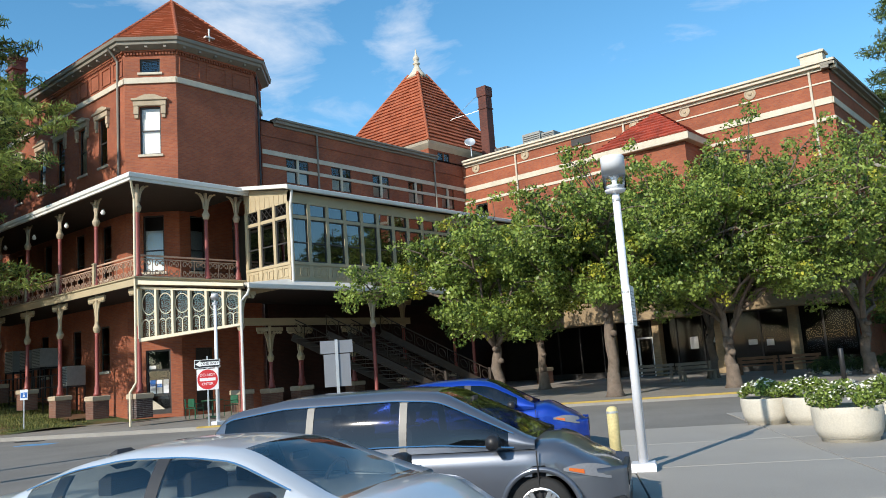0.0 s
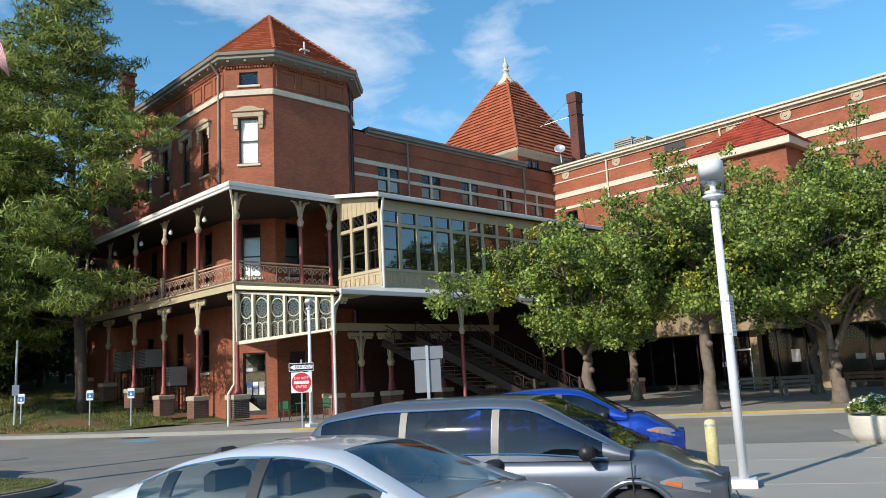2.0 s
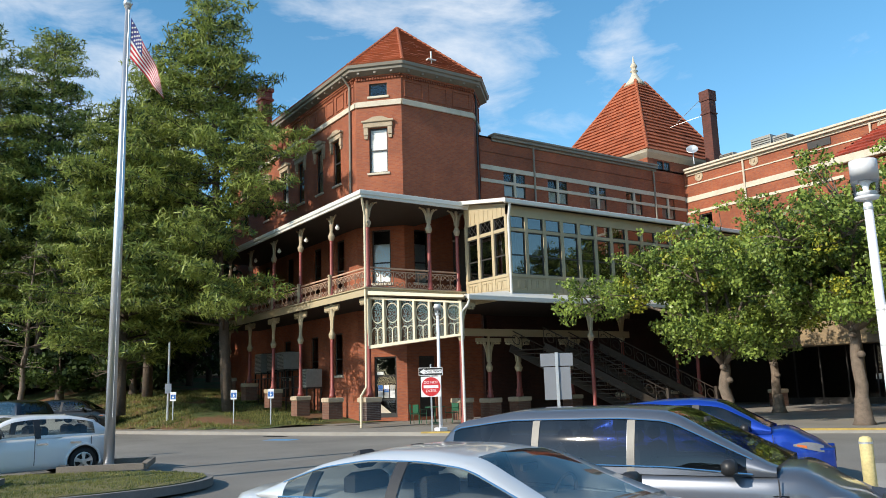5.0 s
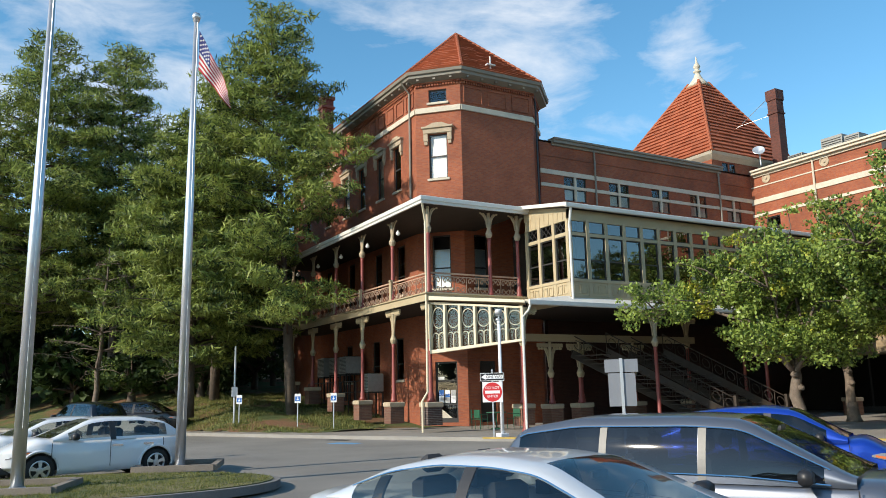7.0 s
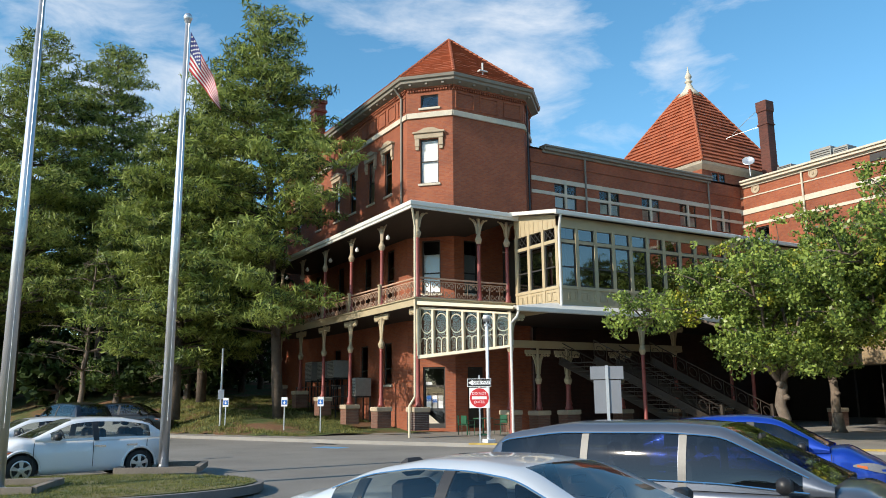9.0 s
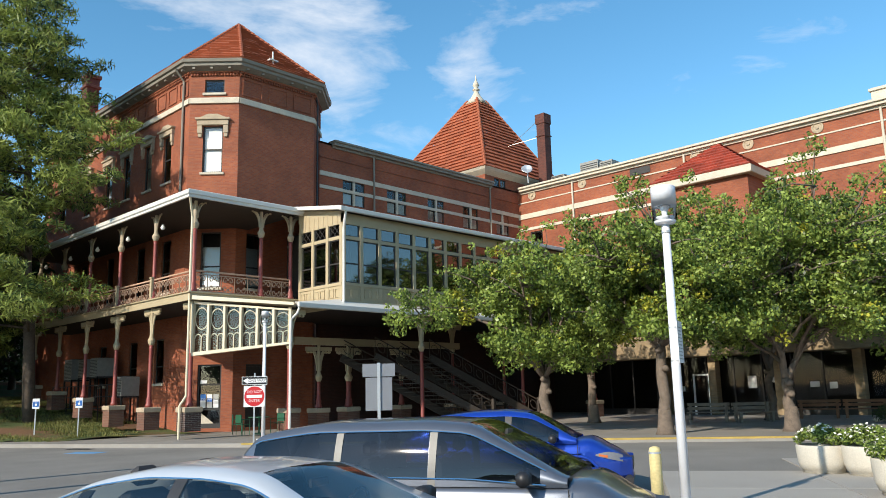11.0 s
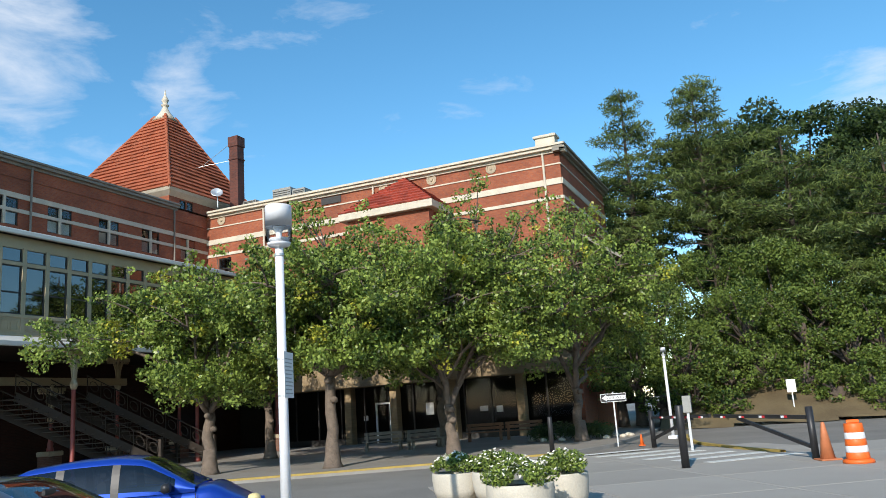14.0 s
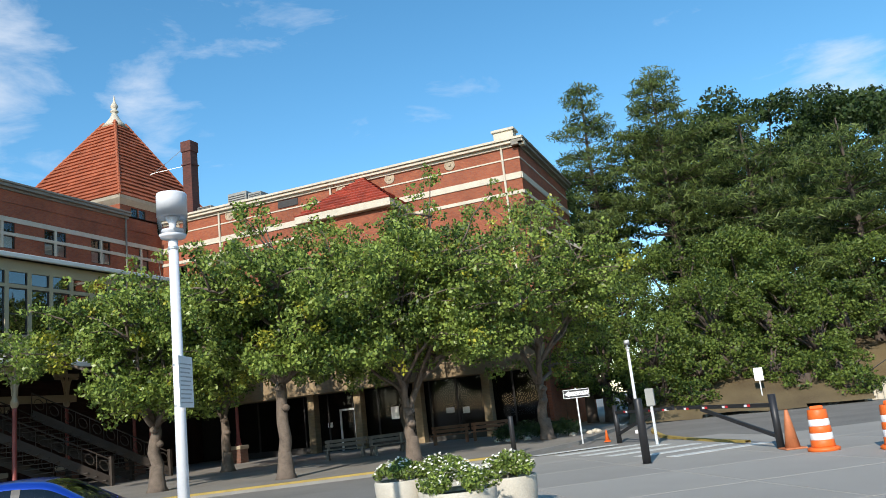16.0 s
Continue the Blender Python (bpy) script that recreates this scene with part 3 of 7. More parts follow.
for cx in (-37.9, -40.2, -42.9, -45.4, -48.6, -52.6):
    left_holes.append((cx - 0.45 - XE, cx + 0.45 - XE, 13.4, 16.0, M_BLINDGREY if cx in (-40.2, -45.4) else None, "hood"))
for cx in (-37.6, -40.6, -44.6, -48.5):
    left_holes.append((cx - 0.5 - XE, cx + 0.5 - XE, 7.3, 10.1, None, ""))
for cx in (-37.9, -41.0, -45.0):
    left_holes.append((cx - 0.5 - XE, cx + 0.5 - XE, 2.6, 4.9, None, ""))
for wl_, ln, holes, mt in ((W_FRONT, LF, front_holes, M_BY), (W_CHAM, LC, cham_holes, M_BD), (W_LEFT, LL, left_holes, M_BX), (W_CHAM2, LC, [], M_BD)):
    part("wall", wall_cells(ln, 0.0, ZC, 0.4, [h[:4] for h in holes]).moved(wl_.m()), mt, station, "red brick wall")
    for u0, u1, z0, z1, bl, hd in holes:
        if z0 < 1:
            continue
        opening_fill(station, wl_, u0, u1, z0, z1, 0 if z1 - z0 < 1.2 else 0.38 if z0 < 8 else 0.5, bl, True, hd, drawn=0.76 if 7 < z0 < 8 else 1.0)
    # white string course, panels and dentils under the cornice
    bd = Build().box((0, 0.002, ZB), (ln, 0.10, ZB + 0.27), 0.01)
    bd.box((0, 0.002, ZB + 0.27), (ln, 0.05, ZB + 0.33))
    part("string_course", bd.moved(wl_.m()), M_STONE, station, "pale stone string course")
    dn = Build()
    k = int(ln / 0.16)
    for i in range(k):
        dn.box((i * 0.16 + 0.02, 0.002, ZC - 0.24), (i * 0.16 + 0.11, 0.10, ZC - 0.10))
    dn.box((0, 0.002, ZC - 0.10), (ln, 0.14, ZC))
    part("dentil_course", dn.moved(wl_.m()), mt, station, "brick dentil course")
    if wl_ is not W_CHAM:
        pn = Build()
        n = max(1, int(ln / 1.25))
        for i in range(n):
            a = (i + 0.12) * ln / n
            c = (i + 0.88) * ln / n
            for q in (((a, 0.002, ZB + 0.50), (a + 0.07, 0.05, ZC - 0.36)), ((c - 0.07, 0.002, ZB + 0.50), (c, 0.05, ZC - 0.36)),
                      ((a + 0.07, 0.002, ZC - 0.43), (c - 0.07, 0.05, ZC - 0.36)), ((a + 0.07, 0.002, ZB + 0.50), (c - 0.07, 0.05, ZB + 0.57))):
                pn.box(*q)
        part("brick_panelling", pn.moved(wl_.m()), mt, station)
part("wall", Build().box((XE, YB - 0.4, 0), (XF - CH, YB, ZC)), M_BX, station)
part("wall", Build().box((XE, YL, 0), (XE + 0.4, YB, ZC)), M_BY, station)
OUT = [(XF, YL + CH), (XF - CH, YL), (XE, YL), (XE, YB), (XF - CH, YB), (XF, YB - CH)]


def grown(o):
    """The pavilion's outline pushed out by o."""
    k = o * math.tan(radians(22.5))
    return [(XF + o, YL + CH - k), (XF - CH + k, YL - o), (XE - o, YL - o), (XE - o, YB + o), (XF - CH + k, YB + o), (XF + o, YB - CH + k)]


def cornice(parent, rings, mat, closed=True, name="cornice"):
    b = Build()
    n = len(rings[0][0])
    v = [(x, y, z) for poly, z in rings for x, y in poly]
    f = []
    for i in range(len(rings) - 1):
        for k in range(n if closed else n - 1):
            f.append((i * n + k, i * n + (k + 1) % n, (i + 1) * n + (k + 1) % n, (i + 1) * n + k))
    return part(name, b.add(v, f), mat, parent)


cornice(station, [(grown(0.02), ZC - 0.02), (grown(0.16), ZC), (grown(0.50), ZC + 0.16), (grown(0.52), ZC + 0.30), (grown(0.62), ZC + 0.34), (grown(0.66), ZC + 0.50), (grown(0.55), ZC + 0.52)], M_GREYTRIM)
for wl_, ln in ((W_FRONT, LF), (W_CHAM, LC), (W_LEFT, LL)):
    for i in range(int(ln / 0.95) + 1):
        part("eaves_bracket", Build().box((0.2 + i * 0.95, 0.02, ZC + 0.02), (0.34 + i * 0.95, 0.42, ZC + 0.13)).moved(wl_.m()), M_GREYTRIM, station)
part("ceiling_slab", Build().prism(OUT, ZC - 0.1, ZC - 0.02), M_DARK, station)


def tile_face(b, a, c, d, e, step=0.34, lift=0.085):
    """Overlapping tile courses on a sloping face: eave a to c, top d (over a) to e (over c)."""
    a, c, d, e = Vector(a), Vector(c), Vector(d), Vector(e)
    n = (c - a).cross(d - a)
    if n.length < 1e-6:
        n = (c - a).cross(e - a)
    n.normalize()
    if n.z < 0:
        n = -n
    rows = max(2, int(((d + e) / 2 - (a + c) / 2).length / step))
    for i in range(rows):
        s, t = i / rows, (i + 1) / rows
        p, q = a.lerp(d, s), c.lerp(e, s)
        r, w = a.lerp(d, t), c.lerp(e, t)
        cols = max(1, int((q - p).length / 0.55))
        for k in range(cols):
            x, y = k / cols, (k + 1) / cols
            p0, p1, r0, r1 = p.lerp(q, x), p.lerp(q, y), r.lerp(w, x), r.lerp(w, y)
            j = random.uniform(0.8, 1.2)
            b.add([p0 + n * lift * j, p1 + n * lift * j, r1, r0, p0, p1], [(0, 1, 2, 3), (4, 5, 1, 0)])
    return b


def ridge(parent, p, q, r=0.11):
    """A line of half-round ridge tiles."""
    p, q = Vector(p), Vector(q)
    k = max(2, int((q - p).length / 0.4))
    for i in range(k):
        s, t = p.lerp(q, i / k), p.lerp(q, (i + 1) / k)
        part("ridge_tile", Build().tube([s, t], [r * 1.12, r * 0.9], 8), M_TILE, parent)


ev = [(x, y, ZC + 0.52) for x, y in grown(0.60)]
AP, AQ = (-38.0, 24.45, 24.1), (-51.5, 24.45, 24.1)
rf = Build()
tile_face(rf, ev[0], ev[5], AP, AP)
tile_face(rf, ev[1], ev[0], AP, AP)
tile_face(rf, ev[2], ev[1], AQ, AP)
tile_face(rf, ev[4], ev[3], AP, AQ)
tile_face(rf, ev[5], ev[4], AP, AP)
tile_face(rf, ev[3], ev[2], AQ, AQ)
roof = part("roof", rf, M_TILE, station, "orange-red clay tile hipped roof")
for p, q in ((ev[0], AP), (ev[1], AP), (ev[4], AP), (ev[5], AP), (ev[2], AQ), (ev[3], AQ), (AP, AQ)):
    ridge(roof, p, q)
part("vent_pipe", Build().tube([(-33.6, 24.0, 19.9), (-33.6, 24.0, 20.75)], 0.05).box((-33.75, 23.75, 20.2), (-33.5, 24.3, 20.28)), M_WHITE, roof)
ck = Build().box((-52.4, 20.8, ZC), (-51.55, 21.65, 23.9), 0.02).box((-52.5, 20.7, 23.2), (-51.45, 21.75, 23.4), 0.03).box((-52.5, 20.7, 23.9), (-51.45, 21.75, 24.2), 0.03)
part("chimney", ck, M_STACK, station, "dark brick chimney")
dp = Build().tube([(XF - CH - 0.55, YL - 0.62, ZC + 0.2), (XF - CH - 0.55, YL - 0.10, ZC - 0.4), (XF - CH - 0.55, YL - 0.10, 12.0)], 0.065, 8)
part("downpipe", dp, M_GREYTRIM, station, "painted metal downpipe")
dp = Build().tube([(XF - 0.1, YB - CH + 0.2, ZC + 0.1), (XF - 0.25, YB - CH + 0.45, ZC - 0.5), (XF - 0.25, YB - CH + 0.45, 12.0)], 0.06, 8)
part("downpipe", dp, M_BLACK, station)

# glazed door and dark doorway on the ground floor
m = W_CHAM.m()
dr = Build().box((0.85, -0.2, 0.32), (0.93, -0.1, 3.45)).box((1.97, -0.2, 0.32), (2.05, -0.1, 3.45)).box((0.93, -0.2, 3.37), (1.97, -0.1, 3.45)).box((0.93, -0.2, 2.42), (1.97, -0.1, 2.50)).box((0.93, -0.2, 0.32), (1.97, -0.1, 0.55)).box((0.93, -0.2, 1.2), (1.97, -0.1, 1.28))
door = part("door", dr.moved(m), M_DARKFRAME, station, "dark glazed door covered in leaflets")
for a, c in ((0.55, 1.2), (1.28, 2.42), (2.5, 3.37)):
    p = Build().add([(0.93, -0.15, a), (1.97, -0.15, a), (1.97, -0.15, c), (0.93, -0.15, c)], [(3, 2, 1, 0)])
    part("pane", p.moved(m), M_GLASS, door).visible_shadow = False
random.seed(4)
for i in range(9):
    u, z = 1.0 + (i % 3) * 0.32, 1.32 + (i // 3) * 0.36 - (0.55 if i >= 6 else 0)
    q = Build().box((u, -0.146, z), (u + 0.26, -0.140, z + 0.30))
    part("leaflet", q.moved(m), (M_SIGNW, M_BLINDGREY, M_SIGNW, M_SIGNB)[i % 4], door)
part("leaflet", Build().box((0.97, -0.146, 2.52), (1.3, -0.14, 2.68)).moved(m), M_SIGNW, door)
part("kick_panel", Build().add([(0.95, -0.145, 0.34), (1.95, -0.145, 0.34), (0.95, -0.145, 1.15)], [(0, 1, 2)]).moved(m), M_STONE, door)
# near-black sheet in place of the unlit room behind the door
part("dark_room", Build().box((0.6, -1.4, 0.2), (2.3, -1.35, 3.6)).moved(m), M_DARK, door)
m = W_FRONT.m()
dr = Build().box((0.75, -0.25, 0.3), (0.85, -0.1, 3.45)).box((1.65, -0.25, 0.3), (1.75, -0.1, 3.45)).box((0.85, -0.25, 3.35), (1.65, -0.1, 3.45)).box((0.85, -0.22, 0.3), (1.65, -0.18, 3.35))
part("door", dr.moved(m), M_DARKFRAME, station, "dark recessed door")

# ---- the long middle wing ----
XM, YR, ZM = -34.3, 46.35, 16.55
wing = thing("station_middle_wing", "long red brick station wing with pale bands and paired windows", "building")
W_MID = Wall((XM, YB - 1.0), (0, 1))
O0 = YB - 1.0
mh, mw = [], []
for a, c in ((29.5, 31.2), (33.05, 34.7), (36.65, 38.2), (40.1, 41.65), (43.65, 45.05)):
    half = (c - a) / 2
    for u in (a, a + half + 0.06):
        mh.append((u - O0, u + half - 0.06 - O0, 13.0, 13.75))
        mh.append((u - O0, u + half - 0.06 - O0, 13.9, 14.5))
part("wall", wall_cells(YR - O0 + 6, 6.0, ZM, 0.4, mh).moved(W_MID.m()), M_BY, wing, "dark red brick wall")
for i, h in enumerate(mh):
    opening_fill(wing, W_MID, *h, 0, (M_BLIND if i < 8 else M_BLINDGREY) if i % 2 == 0 else None, False, "", deep=0.08, frame=0.05)
for i in range(0, len(mh), 4):
    u0, u1 = mh[i][0], mh[i + 2][1]
    um = (mh[i][1] + mh[i + 2][0]) / 2
    st = Build().box((um - 0.07, -0.05, 13.0), (um + 0.07, 0.05, 14.5)).box((u0 - 0.02, -0.05, 13.74), (u1 + 0.02, 0.052, 13.91))
    part("mullion", st.moved(W_MID.m()), M_STONE, wing, "pale stone mullion and transom")
bands = Build().box((0, 0.002, 14.5), (YR - O0, 0.06, 14.78), 0.008)
us = [0] + [x for i in range(0, len(mh), 4) for x in (mh[i][0] - 0.02, mh[i + 2][1] + 0.02)] + [YR - O0]
for i in range(0, len(us), 2):
    bands.box((us[i], 0.002, 13.72), (us[i + 1], 0.06, 13.93), 0.008)
part("string_course", bands.moved(W_MID.m()), M_STONE, wing, "pale stone bands")
part("brick_ledge", Build().box((0, 0.002, 15.6), (YR - O0, 0.05, 15.68)).moved(W_MID.m()), M_BY, wing)
cn_ = Build()
for z0, z1, o in ((ZM - 0.25, ZM - 0.1, 0.10), (ZM - 0.1, ZM + 0.08, 0.28), (ZM + 0.08, ZM + 0.2, 0.36)):
    cn_.box((0.9, -0.3, z0), (43.25 - O0, o, z1), 0.01)
part("cornice", cn_.moved(W_MID.m()), M_GREYTRIM, wing)
part("roof", Build().box((XM - 9, O0, ZM - 0.1), (XM, YR + 6, ZM + 0.02)), M_DARK, wing)
for yy in (31.9, 42.95):
    part("downpipe", Build().tube([(XM + 0.1, yy, ZM - 0.1), (XM + 0.1, yy, 12.4)], 0.06, 8), M_GREYTRIM, wing)

# ---- tower with pyramid roof in the corner ----
tower = thing("corner_tower", "brick tower with steep orange tile pyramid roof", "tower")
# TX0 pushed out, apex kept, so the roof edge fits the camera's view
TX0, TX1, TY0, TY1, TZ = -44.6, -34.35, 42.6, 51.2, 17.6
TT = Wall((TX1, TY0), (0, 1))
th = [(1.0, 1.62, 16.0, 17.2), (1.72, 2.34, 16.0, 17.2)]
part("wall", wall_cells(TY1 - TY0, 14.0, TZ, 0.4, th).moved(TT.m()), M_BY, tower)
for h in th:
    opening_fill(tower, TT, *h, 0.5, None, False, "", deep=0.08, frame=0.05)
part("wall", Build().box((TX0, TY0, 14), (TX1 - 0.4, TY0 + 0.4, TZ)), M_BX, tower)
c0 = [(TX0, TY0), (TX1, TY0), (TX1, TY1), (TX0, TY1)]
gr = lambda o: [(TX0 - o, TY0 - o), (TX1 + o, TY0 - o), (TX1 + o, TY1 + o), (TX0 - o, TY1 + o)]
cornice(tower, [(gr(0.0), TZ - 0.3), (gr(0.12), TZ - 0.2), (gr(0.35), TZ), (gr(0.45), TZ + 0.18), (gr(0.3), TZ + 0.2)], M_STONE)
TA = (-38.68, (TY0 + TY1) / 2, 25.2)
TX_, TY_ = TA[0], TA[1]
rf = Build()
e = [(x, y, TZ + 0.18) for x, y in gr(0.42)]
ft = 0.5
tops = [(TX_ - ft, TY_ - ft, TA[2]), (TX_ + ft, TY_ - ft, TA[2]), (TX_ + ft, TY_ + ft, TA[2]), (TX_ - ft, TY_ + ft, TA[2])]
for i in range(4):
    j = (i + 1) % 4
    # slight outward kick at the eaves
    mid = [Vector(e[k]).lerp(Vector(tops[k]), 0.30) + Vector((0, 0, -0.06)) for k in (i, j)]
    tile_face(rf, e[i], e[j], mid[0], mid[1], 0.36, 0.10)
    tile_face(rf, mid[0], mid[1], tops[i], tops[j], 0.36, 0.10)
roof = part("roof", rf, M_TILE, tower, "orange clay tile pyramid roof")
for i in range(4):
    mid = Vector(e[i]).lerp(Vector(tops[i]), 0.30) + Vector((0, 0, -0.06))
    ridge(roof, e[i], mid, 0.12)
    ridge(roof, mid, tops[i], 0.12)
fn = Build().lathe((TX_, TY_, 25.0), [(0.95, -0.15), (0.62, 0.25), (0.36, 0.6), (0.22, 0.9), (0.18, 1.05), (0.30, 1.12), (0.30, 1.2), (0.16, 1.28), (0.20, 1.42), (0.28, 1.56), (0.20, 1.74), (0.10, 1.92), (0.06, 2.2), (0.02, 2.45)], 12)
part("finial", fn, M_STONE, tower, "pale weathered metal finial", True)
ck = Build().box((-33.25, 47.6, 15.5), (-32.5, 48.35, 22.6), 0.02).box((-33.31, 47.54, 20.9), (-32.44, 48.41, 21.0)).box((-33.31, 47.54, 21.9), (-32.44, 48.41, 22.7), 0.03)
solid("chimney", ck, M_STACK, "tall dark brick chimney with banded top", "chimney")
wr = Build().tube([(-33.2, 47.7, 20.9), (-35.2, 46.9, 20.6), (-36.3, 46.4, 20.2)], 0.016, 5).tube([(-33.25, 47.7, 22.2), (-35.0, 46.9, 20.7)], 0.02, 4)
solid("aerial", wr, M_GALV, "thin metal stay and aerial by the chimney", "aerial")
sd = Build().lathe((0, 0, 0), [(0.02, 0), (0.30, 0.05), (0.42, 0.14), (0.40, 0.15), (0.02, 0.06)], 14)
sd.moved(pose(-33.2, 46.1, 18.0, 60, 0, 40))
sd.tube([(-33.2, 46.2, 17.0), (-33.2, 46.15, 18.0)], 0.04, 6)
solid("satellite_dish", sd, M_GALV, "small grey satellite dish on the roof edge", "satellite dish")

# ---- right wing towards the street ----
XR1 = -8.3
rw = thing("station_right_wing", "red brick station wing with pale stone bands and flat parapet", "building")
W_R = Wall((XM, YR), (1, 0))
LR = XR1 - XM
rh = [(1.0, 2.1, 11.8, 13.3), (1.0, 2.1, 10.0, 11.6)]
part("wall", wall_cells(LR, 4.4, ZM, 0.4, rh).moved(W_R.m()), M_BX, rw, "red brick wall")
for h in rh:
    opening_fill(rw, W_R, *h, 0.5, None, False, "", deep=0.1)
W_R2 = Wall((XR1, YR), (0, 1))
part("wall", Build().box((XR1 - 0.4, YR + 0.002, 0), (XR1, YR + 12, ZM)), M_BY, rw, "red brick end wall")
for wl_, ln in ((W_R, LR), (W_R2, 12)):
    bd = Build().box((0, 0.002, 14.35), (ln, 0.07, 14.72), 0.01).box((0, 0.002, 13.45), (ln, 0.06, 13.65), 0.01).box((0, 0.002, 15.55), (ln, 0.05, 15.63))
    part("string_course", bd.moved(wl_.m()), M_STONE, rw, "pale stone bands")
    cb = Build()
    for z0, z1, o in ((ZM - 0.28, ZM - 0.12, 0.12), (ZM - 0.12, ZM + 0.06, 0.34), (ZM + 0.06, ZM + 0.2, 0.46)):
        cb.box((0.3 if wl_ is W_R else -0.4, -0.3, z0), (ln + (0.4 if wl_ is W_R else 0.2), o, z1), 0.01)
    part("cornice", cb.moved(wl_.m()), M_STONE if wl_ is W_R else M_GREYTRIM, rw)
part("roof", Build().box((XM, YR + 0.3, ZM - 0.1), (XR1 - 0.3, YR + 12, ZM + 0.05)), M_DARK, rw)
for xx in (-29.35, -20.75, -9.3):
    part("downpipe", Build().tube([(xx, YR - 0.1, ZM - 0.1), (xx, YR - 0.1, 5.0)], 0.07, 8), M_STONE, rw)
ros = Build().lathe((0, 0, 0), [(0.34, 0), (0.34, 0.05), (0.25, 0.07), (0.22, 0.03), (0.10, 0.03), (0.10, 0.09), (0.02, 0.10)], 16)
for xx in (-33.0, -28.55, -20.0, -16.6, -12.6):
    b = Build().add(ros.v, ros.f)
    part("rosette", b.moved(pose(xx, YR - 0.003, 16.05, 90, 0, 0)), M_HOOD, rw, "carved stone rosette")
part("vent", Build().box((-24.7, YR - 0.06, 15.75), (-23.2, YR - 0.01, 16.2)), M_DARKFRAME, rw)
ck = Build().box((-9.7, YR + 0.05, ZM), (-8.5, YR + 0.8, ZM + 1.0), 0.02).box((-9.8, YR - 0.05, ZM + 0.8), (-8.4, YR + 0.9, ZM + 0.95), 0.02)
part("chimney", ck, M_STONE, rw, "short pale stone chimney")
ck = Build().box((-9.6, YR + 5, ZM), (-8.6, YR + 9, ZM + 0.5), 0.02)
part("parapet_block", ck, M_GREYTRIM, rw)
gb = Build()
gx0, gx1, gz0, gz1 = -21.6, -15.3, 14.35, 16.45
tile_face(gb, (gx0, YR - 3.2, gz0 - 0.4), (gx1, YR - 3.2, gz0 - 0.4), (-18.4, YR - 0.2, gz1), (-18.4, YR - 0.2, gz1), 0.36, 0.10)
tile_face(gb, (gx1, YR - 3.2, gz0 - 0.4), (gx1, YR, gz0 - 0.4), (-18.4, YR - 0.2, gz1), (-18.4, YR - 0.2, gz1), 0.36, 0.10)
tile_face(gb, (gx0, YR, gz0 - 0.4), (gx0, YR - 3.2, gz0 - 0.4), (-18.4, YR - 0.2, gz1), (-18.4, YR - 0.2, gz1), 0.36, 0.10)
part("porch_roof", gb, M_TILERED, rw, "red tiled hipped porch roof")
part("porch_tower", Build().box((gx0 + 0.4, YR - 2.8, 6.4), (gx1 - 0.4, YR - 0.01, 13.5)), M_BX, rw, "red brick projecting bay")
part("porch_cornice", Build().box((gx0, YR - 3.2, 13.5), (gx1, YR - 0.01, 13.95), 0.03), M_STONE, rw)
# hvac boxes on the roof
for x, y, z, sx, sz in ((-31.0, 47.4, ZM, 1.1, 0.75), (-28.4, 47.6, ZM, 1.5, 1.25), (-27.0, 47.6, ZM, 1.0, 1.0)):
    b = Build().box((x - sx / 2, y - 0.5, z), (x + sx / 2, y + 0.5, z + sz), 0.03)
    u = solid("roof_condenser", b, M_ACGREY, "grey louvred air-conditioning condenser on the roof", "air conditioner", "roof condensers")
    gl = Build()
    for i in range(7):
        gl.box((x - sx / 2 + 0.06, y - 0.53, z + 0.1 + i * sz * 0.12), (x + sx / 2 - 0.06, y - 0.5, z + 0.14 + i * sz * 0.12))
    part("grille", gl, M_DARKFRAME, u)
b = Build().box((-36.6, 36.2, ZM), (-35.4, 38.2, ZM + 0.55), 0.03)
u = solid("roof_condenser", b, M_ACGREY, "grey louvred air-conditioning condenser on the roof", "air conditioner", "roof condensers")
gl = Build()
for i in range(8):
    gl.box((-35.4, 36.3 + i * 0.23, ZM + 0.08), (-35.37, 36.42 + i * 0.23, ZM + 0.5))
part("grille", gl, M_DARKFRAME, u)

# ground floor of the right wing: dark glazed shopfront behind the trees
M_TANB = brick_material("tan_brick", (0.34, 0.25, 0.14), (0.28, 0.20, 0.11), (0.25, 0.2, 0.14), 'x')
sf = thing("shopfront", "dark glazed ground-floor shopfront with pale piers and a sand-coloured fascia", "shopfront")
part("fascia", Build().box((XM + 6, YR - 2.2, 3.5), (XR1, YR - 0.01, 5.0), 0.02), M_TANB, sf)
part("upper_fascia", Build().box((XM + 6, YR - 2.0, 5.0), (XR1, YR - 0.01, 6.4), 0.02), M_TANB, sf)
# near-black sheet painted as the shade behind the shop glass
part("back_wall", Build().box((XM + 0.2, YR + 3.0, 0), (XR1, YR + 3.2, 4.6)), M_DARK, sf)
part("glass_front", Build().add([(XM + 6, YR - 0.8, 0.5), (XR1, YR - 0.8, 0.5), (XR1, YR - 0.8, 3.5), (XM + 6, YR - 0.8, 3.5)], [(0, 1, 2, 3)]), M_SHOPGLASS, sf)
for i in range(13):
    x = XM + 6 + i * 1.65
    part("mullion", Build().box((x - 0.04, YR - 0.86, 0.13), (x + 0.04, YR - 0.74, 3.5)), M_DARKFRAME, sf)
for x in (-22.5, -19.4, -15.6, -11.5):
    part("pier", Build().box((x - 0.22, YR - 1.5, 0.13), (x + 0.22, YR - 0.9, 3.5), 0.02), M_TANB, sf)
